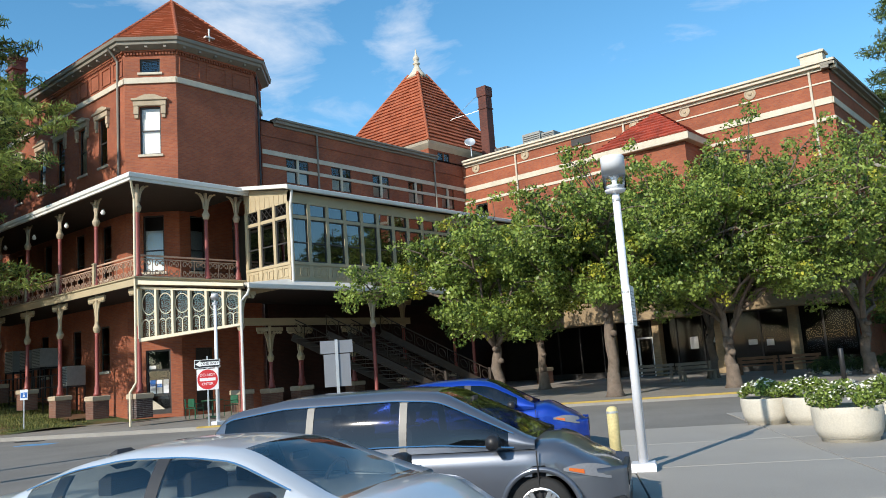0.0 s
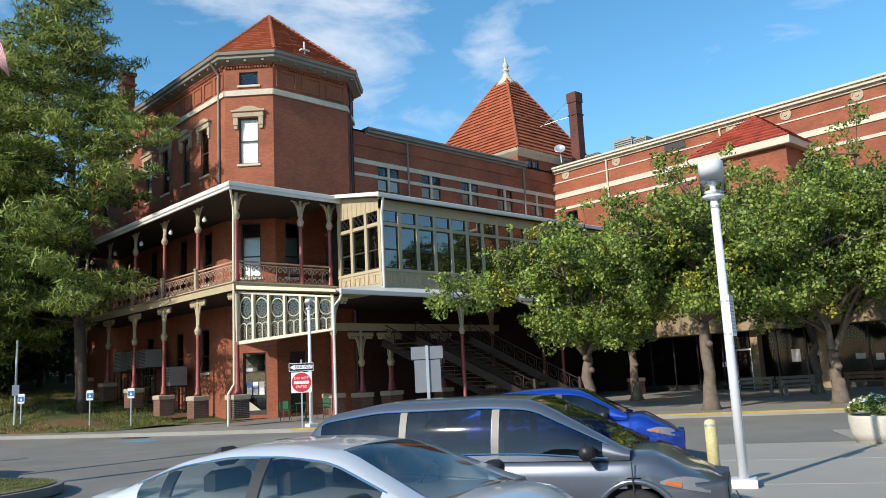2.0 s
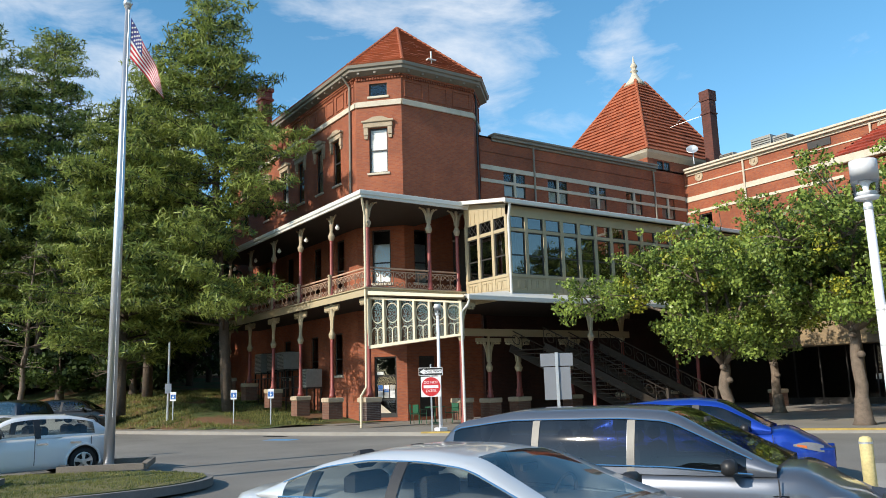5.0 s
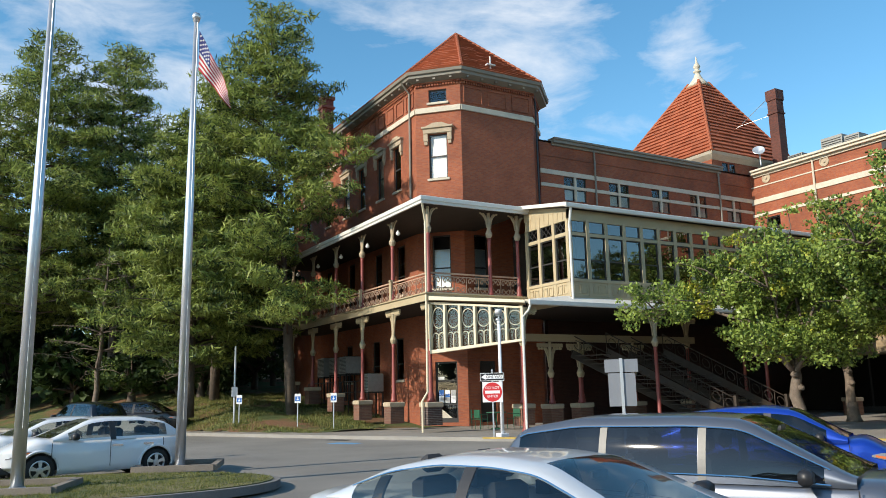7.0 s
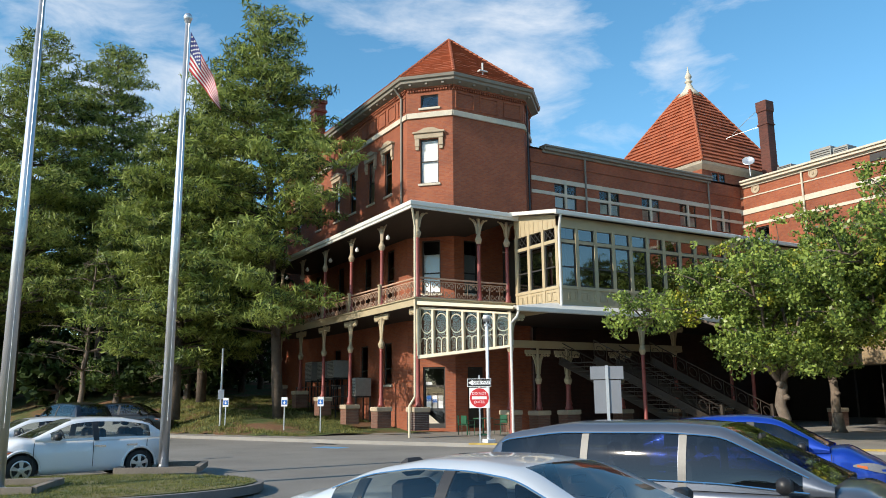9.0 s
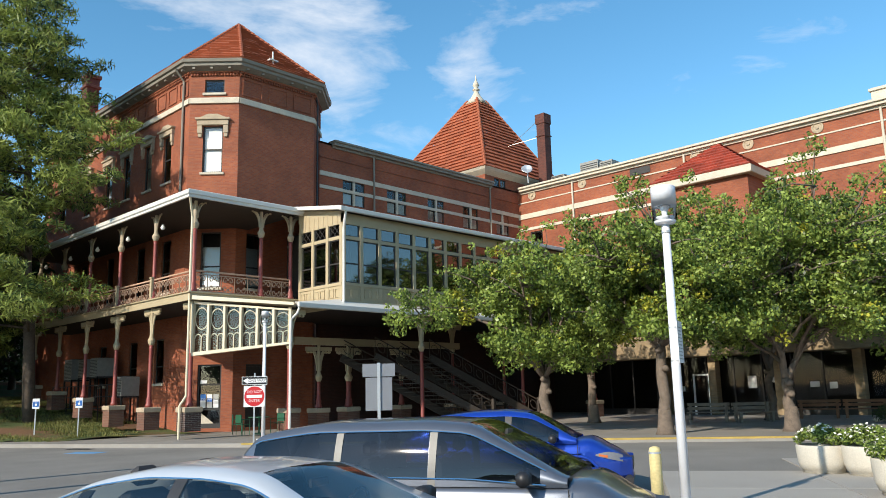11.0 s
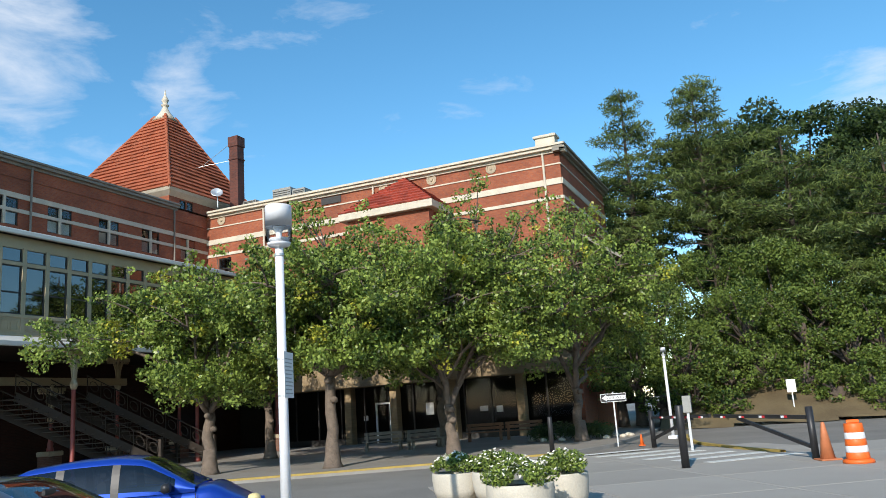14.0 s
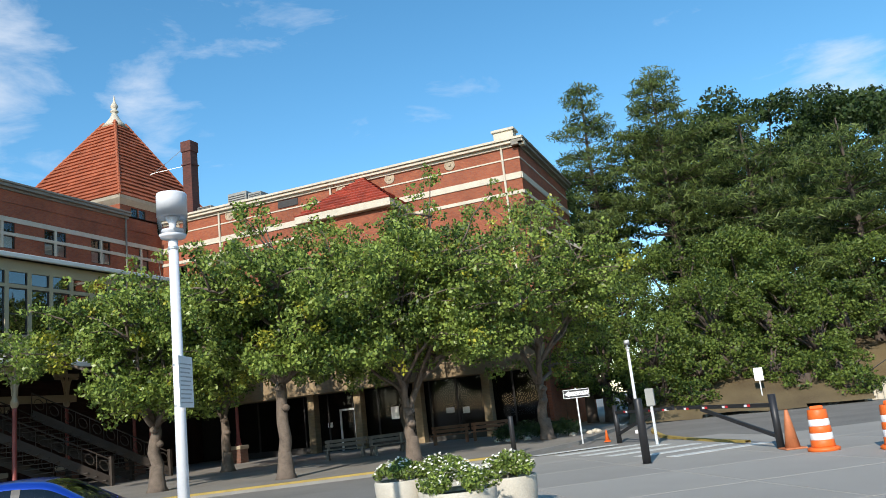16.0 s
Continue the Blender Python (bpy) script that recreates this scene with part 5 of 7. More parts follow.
# ---- trees ----
def leaf_cloud(clumps, per, size, seed, aspect=0.6, droop=0.0, flat=0.75):
    """Leaf blades scattered through clumps (centre, radius); returns a Build."""
    rs = np.random.RandomState(seed)
    vs, fs = [], []
    base = 0
    for (cx, cy, cz), r in clumps:
        n = int(per * (r ** 2))
        d = rs.normal(size=(n, 3))
        d /= np.linalg.norm(d, axis=1)[:, None]
        rad = r * rs.uniform(0.35, 1.0, n) ** 0.6
        c = np.c_[cx + d[:, 0] * rad, cy + d[:, 1] * rad, cz + d[:, 2] * rad * flat]
        a = rs.normal(size=(n, 3))
        a[:, 2] -= droop
        a /= np.linalg.norm(a, axis=1)[:, None]
        b = np.cross(a, d + rs.normal(scale=0.6, size=(n, 3)))
        b /= np.linalg.norm(b, axis=1)[:, None] + 1e-9
        s = size * rs.uniform(0.6, 1.3, n)[:, None]
        quad = np.stack([c - a * s, c + b * s * aspect, c + a * s, c - b * s * aspect], axis=1)
        vs.append(quad.reshape(-1, 3))
        fs.append(np.arange(n * 4).reshape(-1, 4) + base)
        base += n * 4
    return np.concatenate(vs), np.concatenate(fs)


def leaf_part(name, clumps, per, size, seed, mat, parent, label="", aspect=0.6, droop=0.0, flat=0.75):
    v, f = leaf_cloud(clumps, per, size, seed, aspect, droop, flat)
    me = bpy.data.meshes.new(name)
    me.vertices.add(len(v))
    me.vertices.foreach_set("co", v.astype(np.float32).ravel())
    me.loops.add(len(f) * 4)
    me.loops.foreach_set("vertex_index", f.astype(np.int32).ravel())
    me.polygons.add(len(f))
    me.polygons.foreach_set("loop_start", (np.arange(len(f)) * 4).astype(np.int32))
    me.update(calc_edges=True)
    me.materials.append(mat)
    ob = new(name, me)
    ob.parent = parent
    return tagged(ob, label)


def limb(b, p, q, r0, r1, rs, bend=0.15, n=6):
    p, q = Vector(p), Vector(q)
    ln = (q - p).length
    pts, rr = [], []
    for i in range(n + 1):
        t = i / n
        o = Vector((rs.uniform(-1, 1), rs.uniform(-1, 1), rs.uniform(-0.5, 0.5))) * bend * ln * 0.15 * math.sin(math.pi * t)
        pts.append(p.lerp(q, t) + o + Vector((0, 0, bend * ln * 0.25 * math.sin(math.pi * t))))
        rr.append(r0 + (r1 - r0) * t)
    b.tube(pts, rr, 8)
    return pts


def pear_tree(x, y, h, fork, spread, seed, label, limbs, per=430, rings=True):
    """A street tree: stout trunk, forked limbs, an uneven crown of leaf clumps."""
    rs = random.Random(seed)
    t = thing("tree", label, "tree", "forecourt trees")
    b = Build()
    tp = limb(b, (x, y, 0.1), (x + rs.uniform(-0.2, 0.2), y + rs.uniform(-0.2, 0.2), fork), 0.23, 0.17, rs, 0.3)
    leaders = []
    for k in range(3):
        a = seed + 2.1 * k + rs.uniform(-0.3, 0.3)
        q = tp[-1] + Vector((math.cos(a) * rs.uniform(0.5, 0.9), math.sin(a) * rs.uniform(0.5, 0.9), rs.uniform(1.3, 2.0)))
        leaders.append(limb(b, (tp[-1].x, tp[-1].y, fork - 0.12), q, 0.13, 0.085, rs, 0.15, 5))
    b.lathe((x, y, 0), [(0.40, 0.08), (0.30, 0.3), (0.25, 0.7), (0.22, 1.0)], 10)
    if rings:
        for k in range(2):
            a = rs.uniform(-1.2, 0.2)
            b.lathe((x + 0.18 * math.cos(a), y + 0.18 * math.sin(a) - 0.05, fork * (0.72 + 0.2 * k)), [(0.10, -0.1), (0.15, -0.02), (0.13, 0.06), (0.05, 0.12)], 8)
    clumps, gold = [], []
    for lx, ly, lz, r in limbs:
        e = (x + lx, y + ly, lz)
        if lz < fork + 2.0:
            foot, thick = Vector((tp[-1].x, tp[-1].y, fork - 0.15)), 0.10
        else:
            lead = min(leaders, key=lambda g: (g[-1] - Vector(e)).length)
            foot, thick = lead[2 + len(clumps) % 4], 0.07
        pts = limb(b, foot, e, thick, 0.03, rs, 0.3)
        # twigs carry small tufts of leaves, with air between them
        for k in range(11):
            a, u = rs.uniform(0, 2 * math.pi), rs.uniform(-0.55, 1.0)
            s = pts[3 + k % 4]
            w = math.sqrt(max(0.05, 1 - u * u)) * r * rs.uniform(0.6, 1.5)
            q = Vector(e).lerp(s, 0.35 * rs.random()) + Vector((math.cos(a) * w, math.sin(a) * w, u * r * 1.05))
            limb(b, s, q, 0.04, 0.010, rs, 0.3, 4)
            for j in range(5):
                f = 1.12 - 0.17 * j
                c = Vector(s).lerp(q, f)
                tuft = ((c.x + rs.gauss(0, 0.22), c.y + rs.gauss(0, 0.22), c.z + rs.gauss(0.02, 0.2)), rs.uniform(0.22, 0.5) * (1 if j else 0.8))
                (gold if rs.random() < 0.05 else clumps).append(tuft)
    part("trunk", b, M_BARK, t, "grey-brown scarred bark", True)
    leaf_part("crown", clumps, per, 0.076, seed, M_LEAF, t, "glossy green crown turning yellow", droop=0.3)
    leaf_part("yellowing_sprays", gold, per, 0.072, seed + 500, M_LEAFGOLD, t, "yellowing leaf sprays", droop=0.3)
    return t


def fan(n, rad, z0, z1, r, seed, top=None):
    rs = random.Random(seed)
    out = []
    for i in range(n):
        a = 2 * math.pi * i / n + rs.uniform(-0.3, 0.3)
        k = rs.uniform(0.55, 1.0)
        out.append((math.cos(a) * rad * k, math.sin(a) * rad * k, rs.uniform(z0, z1), r * rs.uniform(0.8, 1.15)))
    if top:
        out.append((0, 0, top, r))
    return out


pear_tree(-17.3, 26.0, 8, 2.4, 4, 11, "leafy street tree with heavily pruned trunk", fan(6, 2.6, 3.6, 6.2, 1.35, 1, 7.0) + fan(4, 2.4, 3.0, 3.8, 0.9, 31) + [(-4.2, -2.6, 4.9, 1.3), (-2.2, -1.4, 5.6, 1.3)])
pear_tree(-12.7, 26.9, 9, 3.4, 3, 12, "leafy street tree with knotty straight trunk", fan(11, 3.0, 4.4, 7.2, 1.5, 2, 8.0) + fan(6, 2.8, 4.0, 4.8, 1.1, 32))
pear_tree(-9.5, 30.2, 10, 2.0, 4, 13, "broad leafy street tree with a forked pale trunk", fan(13, 3.6, 4.4, 8.4, 1.75, 3) + fan(7, 3.4, 3.6, 4.7, 1.2, 33) + [(2.9, -0.4, 4.0, 1.3), (4.6, 0.6, 5.2, 1.6), (1.6, 0.2, 8.9, 1.6), (3.6, 0.4, 7.2, 1.5)])
pear_tree(-20.7, 34.4, 9, 2.6, 3, 14, "leafy street tree in the shade of the station", fan(10, 3.4, 4.0, 8.0, 1.7, 4, 9.0) + fan(5, 2.8, 3.6, 5, 1.1, 34))
pear_tree(-13.8, 39.0, 9, 2.6, 3, 15, "leafy street tree in the shade of the station", fan(11, 4.2, 4.6, 8.6, 1.8, 5, 9.2) + fan(6, 4.0, 4.0, 7.0, 1.5, 35), per=300)
pear_tree(-6.2, 36.5, 8, 2.4, 3, 16, "leafy street tree near the forecourt bollard", fan(11, 3.4, 4.0, 8.0, 1.7, 6, 8.8) + fan(5, 3.4, 3.6, 6.5, 1.3, 36), per=330)


def pine(x, y, z, h, rad, seed, bare=0.2, per=90, label="tall dark green pine with layered boughs", lush=1.0, lean=(0.0, 0.0), shut=None, dead=0, needles=None):
    """A white pine: whorls of long boughs, each ending in flat plates of needles. shut says where a building leaves no room."""
    rs = random.Random(seed)
    t = thing("pine_tree", label, "tree", "pines")
    b = Build()
    limb(b, (x, y, z - 0.4), (x + lean[0], y + lean[1], z + h), 0.34, 0.04, rs, 0.03, 10)
    clumps = []
    lev = int(h * 0.95 * lush)
    for i in range(lev):
        s = bare + (1 - bare) * (i + rs.uniform(-0.3, 0.3)) / lev
        x0, y0 = x + lean[0] * s, y + lean[1] * s
        full = rad * min(1.0, (1.02 - s) * 1.9) ** 0.8
        n = 8 if s < 0.85 else 5
        turn = rs.uniform(0, 6.28)
        for k in range(n):
            a = turn + 2 * math.pi * k / n + rs.uniform(-0.35, 0.35)
            rr = full * rs.choice((0.45, 0.62, 0.75, 0.88, 1.0, 1.12)) + 0.3
            zz = z + h * s + rs.uniform(-0.4, 0.4)
            rise = rr * (0.10 + 0.38 * max(0, s - 0.5)) - 0.25 * (1 - s)
            e = Vector((x0 + math.cos(a) * rr, y0 + math.sin(a) * rr, zz + rise))
            if shut and (shut(e) or shut(Vector((x0, y0, zz)).lerp(e, 0.6))):
                continue
            limb(b, (x0, y0, zz - 0.2), e, 0.07 * (1 - s) + 0.02, 0.012, rs, 0.12, 4)
            m_ = max(2, int(rr / 0.62))
            for q in range(m_):
                f = 0.34 + 0.72 * (q + 0.5) / m_
                side = rs.gauss(0, 0.17 * rr * (1.1 - f) + 0.22)
                c = (x0 + (e.x - x0) * f - math.sin(a) * side, y0 + (e.y - y0) * f + math.cos(a) * side, zz + (e.z - zz) * f + rs.uniform(-0.05, 0.22))
                if not (shut and shut(Vector(c))):
                    clumps.append((c, rs.uniform(0.5, 0.98)))
    for i in range(dead):
        a, zz = rs.uniform(0, 6.28), z + h * (0.12 + (bare - 0.1) * i / dead)
        limb(b, (x, y, zz), (x + math.cos(a) * rs.uniform(1.2, 3.6), y + math.sin(a) * rs.uniform(1.2, 3.6), zz + rs.uniform(-0.2, 0.8)), 0.05, 0.012, rs, 0.15, 4)
    part("trunk", b, M_PINEBARK, t, "dark scaly bark", True)
    leaf_part("crown", clumps, per, 0.25, seed, needles or M_NEEDLE, t, "feathery needle boughs", aspect=0.15, flat=0.34)
    return t


def by_station(p):
    """Inside, or against, the veranda and the pavilion."""
    return p.y > 15.9 and p.x < -28.5 and (p.z < 12.0 or (p.y > 18.8 and p.z < 20.5))


pine(-41.5, 15.2, 0.9, 24.6, 6.2, 21, 0.2, 115, lean=(-0.5, -1.5), shut=by_station)
pine(-44.6, 10.2, 1.2, 17.5, 5.0, 22, 0.16, 115, label="bright green pine with low sweeping boughs", shut=by_station)
pine(-51.0, 13.2, 2.0, 21.0, 5.0, 23, 0.22, shut=by_station)
pine(-60.4, 2.6, 3.0, 26.0, 6.6, 24, 0.2)
pine(-62.0, 8.2, 3.0, 27.0, 6.4, 25, 0.2)
pine(-66.0, -1.5, 3.0, 20.0, 6.0, 26, 0.2)
pine(-6.8, 62.0, 4.0, 21.6, 3.9, 27, 0.16, 80, lush=0.75, dead=6, needles=M_NEEDLEDIM)
pine(-1.5, 62.5, 4.0, 21.3, 5.0, 28, 0.42, 80, lush=0.85, label="tall pine with bare lower limbs and an ivy-clad trunk", dead=18, needles=M_NEEDLEDIM)
pine(4.0, 60.0, 3.5, 16.0, 4.8, 29, 0.15, lush=0.85, needles=M_NEEDLEDIM)
pine(9.5, 57.0, 3.5, 13.5, 5.0, 30, 0.12, lush=0.85, needles=M_NEEDLEDIM)
pine(14.0, 61.0, 4.0, 12.5, 4.6, 31, 0.15, lush=0.85, needles=M_NEEDLEDIM)


def broadleaf(x, y, z, h, rad, seed, per=150, size=0.17, mat=None, label="dense dark green broadleaf tree on the slope"):
    rs = random.Random(seed)
    t = thing("woodland_tree", label, "tree", "woodland trees")
    b = Build()
    limb(b, (x, y, z - 0.5), (x, y, z + h * 0.6), 0.35, 0.15, rs, 0.1)
    clumps = []
    for k in range(64):
        a, u = rs.uniform(0, 2 * math.pi), rs.uniform(-0.75, 1)
        s = math.sqrt(max(0.02, 1 - u * u)) * rs.uniform(0.6, 1.0)
        c = (x + math.cos(a) * s * rad, y + math.sin(a) * s * rad, z + h * 0.58 + u * h * 0.40)
        clumps.append((c, rad * rs.uniform(0.13, 0.32)))
        if k % 6 == 0:
            limb(b, (x, y, z + h * 0.35), c, 0.12, 0.03, rs, 0.2, 4)
    part("trunk", b, M_PINEBARK, t, "", True)
    leaf_part("crown", clumps, per, size, seed, mat or M_LEAFOAK, t)
    return t


for i, (x, y, h, r) in enumerate(((5.5, 70, 20, 6.5), (1.0, 68, 17, 5.0), (11.5, 74, 19, 6.5), (17.0, 66, 8, 5.0), (22, 72, 9, 5), (-9.5, 68, 15, 4.5), (28, 80, 9, 5))):
    broadleaf(x, y, 5.0, h, r, 40 + i)
for i, (x, y, h, r) in enumerate(((-55, 14, 13, 5), (-70, 6, 17, 7), (-72, -6, 16, 7), (-80, 14, 20, 8), (-84, -14, 18, 8), (-66, 18, 15, 6))):
    broadleaf(x, y, 2.5, h, r, 60 + i, per=110, size=0.2)
for i, (x, y, h, r) in enumerate(((-92, -30, 14, 8), (-95, -6, 15, 8), (-98, 16, 17, 8), (-90, 34, 17, 8), (-76, 30, 17, 7), (-75, -18, 12, 6), (-62, 28, 14, 6), (-100, -50, 15, 9), (-58, 12, 7, 3.2), (-64, 6, 6, 3), (-72, 2, 7, 4), (-74, 10, 7, 4), (-70, -10, 7, 4), (-84, 4, 9, 5), (-84, -6, 8, 5), (-86, -22, 9, 6), (-82, 22, 9, 5), (-66, 14, 7, 3.5))):
    broadleaf(x, y, 0.5 if h < 10 or y < -25 else 2.5, h, r, 100 + i, per=40, size=0.4)
# unseen trees added behind the camera to block sky light and mirror in panes
for i, (x, y, h, r) in enumerate(((34, -24, 11, 6), (38, -8, 12, 6), (36, 8, 11, 6), (40, 24, 12, 6), (37, 40, 11, 6), (24, -36, 12, 6), (8, -44, 12, 6))):
    broadleaf(x, y, 0.0, h, r, 140 + i, per=22, size=0.55)
for i, (x, y, h, r) in enumerate(((34, 66, 7, 4), (40, 78, 8, 5), (-14, 72, 14, 5), (0, 80, 20, 7), (14, 84, 20, 7), (26, 62, 7, 4))):
    broadleaf(x, y, 6.0, h, r, 120 + i, per=50, size=0.36)
for i, (x, y, h, r) in enumerate(((-5.5, 47.6, 4.5, 2.0), (-6.6, 50.5, 6.0, 2.4), (-0.6, 48.6, 3.2, 1.6), (4.6, 53.5, 7, 2.8), (7.2, 52.0, 4.5, 2.0), (-3.0, 48.5, 5.0, 2.4), (0.5, 51.5, 6.0, 2.8), (3.4, 52.0, 5.4, 2.6), (5.4, 50.6, 3.6, 1.7), (-5.0, 52, 6.5, 2.6), (9.0, 54.5, 7, 3), (2.0, 55.5, 8, 3.2), (-1.5, 56, 8, 3.2))):
    broadleaf(x, y, bank_right_z(x, y) - 0.6, h, r, 80 + i, per=330, size=0.09, mat=M_LEAFBUSH, label="tangled green shrub on the earth bank")

for i, (x, y, h, r) in enumerate(((-6.6, 48.2, 4.0, 1.9), (-4.2, 47.2, 2.8, 1.5), (-2.6, 47.4, 2.6, 1.4), (-1.0, 47.0, 2.0, 1.2), (6.2, 49.0, 2.6, 1.5), (4.6, 48.6, 2.2, 1.3), (6.6, 47.6, 1.8, 1.2), (3.0, 49.6, 2.8, 1.6), (1.2, 49.8, 3.0, 1.6), (-7.2, 53.0, 6.5, 2.2))):
    broadleaf(x, y, bank_right_z(x, y) - 0.9, h, r, 180 + i, per=330, size=0.085, mat=M_LEAFBUSH, label="low tangled green shrub at the foot of the bank")
for i, (x, y, h, r) in enumerate(((-60, 15, 4, 3), (-64, 10, 4, 3), (-68, 14, 5, 3.5), (-57, 9, 3.5, 2.6), (-70, 6, 5, 3.5), (-54, 13, 4, 2.6), (-63, 21.0, 7, 3.0), (-69, 24.0, 8, 3.6), (-60, 18.5, 6, 2.6))):
    broadleaf(x, y, 1.6, h, r, 200 + i, per=70, size=0.2, label="low dark green shrub behind the grass bank")

def sparse_tree(x, y, z, h, seed, lean, label, leaves):
    """A thin tree of many fine bare twigs with a few leaves."""
    rs = random.Random(seed)
    t = thing("sparse_tree", label, "tree", "bank trees")
    b = Build()
    tp = limb(b, (x, y, z - 0.4), (x + lean[0], y + lean[1], z + h), 0.2, 0.03, rs, 0.06, 10)
    tufts = []
    for k in range(46):
        i = 3 + k % 7
        a = rs.uniform(0, 6.28)
        w = (1.15 - i / 11) * h * 0.42 * rs.uniform(0.5, 1.0)
        e = tp[i] + Vector((math.cos(a) * w, math.sin(a) * w, rs.uniform(-0.2, 0.35) * w))
        pts = limb(b, tp[i], e, 0.04, 0.008, rs, 0.25, 5)
        for q in pts[2:]:
            g = q + Vector((rs.gauss(0, 0.35), rs.gauss(0, 0.35), rs.gauss(0, 0.3)))
            b.tube([q, g], [0.01, 0.005], 4)
            if rs.random() < leaves:
                tufts.append((tuple(g), rs.uniform(0.2, 0.42)))
    part("trunk", b, M_BARK, t, "grey bark and bare twigs", True)
    leaf_part("crown", tufts, 260, 0.07, seed, M_LEAFBUSH, t, "thin olive leaves")
    return t


sparse_tree(-53.0, 6.2, 0.6, 11.0, 301, (0.3, 0.4), "thin leafless-looking tree with olive sprigs behind the cars", 0.5)
sparse_tree(-55.2, 12.0, 2.2, 9.0, 302, (-0.6, -4.5), "dark leaning tree on the grass bank", 0.15)
sparse_tree(-48.0, 11.0, 1.3, 7.0, 303, (0.3, -1.2), "thin leaning tree on the grass bank", 0.2)
rw_ = thing("retaining_wall", "stained tan concrete retaining wall behind the trees", "wall")
part("wall", Build().box((-74.0, 12.5, 1.0), (-73.4, 30.0, 7.6), 0.02), M_PLANTER, rw_)
for k in range(6):
    part("pilaster", Build().box((-73.4, 13.5 + 3.0 * k, 1.0), (-73.2, 14.0 + 3.0 * k, 7.4), 0.02), M_PLANTER, rw_)
part("coping", Build().box((-74.1, 12.4, 7.6), (-73.1, 30.1, 7.8), 0.02), M_STONE, rw_)


# ---- grass ----
def grass_blades(name, spots, tall, seed, label, parent=None):
    """Short bent blades in tufts at the given feet."""
    rs = np.random.RandomState(seed)
    p = np.repeat(np.array(spots), 7, axis=0)
    n = len(p)
    p[:, :2] += rs.normal(scale=tall * 0.6, size=(n, 2))
    a = rs.uniform(0, 6.28, n)
    w, hgt = tall * 0.10, tall * rs.uniform(0.5, 1.2, n)
    side = np.c_[np.cos(a) * w, np.sin(a) * w, np.zeros(n)]
    tip = p + np.c_[rs.normal(scale=0.35, size=n) * hgt, rs.normal(scale=0.35, size=n) * hgt, hgt]
    v = np.stack([p - side, p + side, tip], axis=1).reshape(-1, 3)
    f = np.arange(n * 3).reshape(-1, 3)
    ob = new(name, mesh_of(name, v.tolist(), f.tolist(), M_BLADE))
    return tagged(ob, label, "grass", kind="stuff")


rs_g = random.Random(77)
spots = []
while len(spots) < 5200:
    gx, gy = rs_g.uniform(-56, -34.4), rs_g.uniform(2, 19.5)
    if beyond_kerb(gx, gy) > 1.6 and not (gx > -36 and gy > 17) and noise.noise(Vector((gx * 0.4, gy * 0.4, 7))) > -0.25:
        gz = min(bank_left_z(gx, gy), 0.10 + 0.28 * max(0, beyond_kerb(gx, gy) - 1.3))
        spots.append((gx, gy, gz - 0.03))
grass_blades("bank_grass", spots, 0.17, 5, "rough green and straw-coloured grass on the bank")
spots = []
while len(spots) < 4200:
    a_, q_ = rs_g.uniform(0, 6.28), math.sqrt(rs_g.random())
    u_, v_ = 4.2 * q_ * math.cos(a_), 2.42 * q_ * math.sin(a_)
    c_, s_ = math.cos(radians(70)), math.sin(radians(70))
    spots.append((-16.3 + u_ * c_ - v_ * s_, 1.6 + u_ * s_ + v_ * c_, 0.155))
grass_blades("island_grass", spots, 0.05, 6, "short dry grass on the island")

# ---- cars ----
M_PILLAR = material("satin_grey_pillar", (0.13, 0.128, 0.12), 0.5, metal=0.2, var=0.12, bump=0.0)


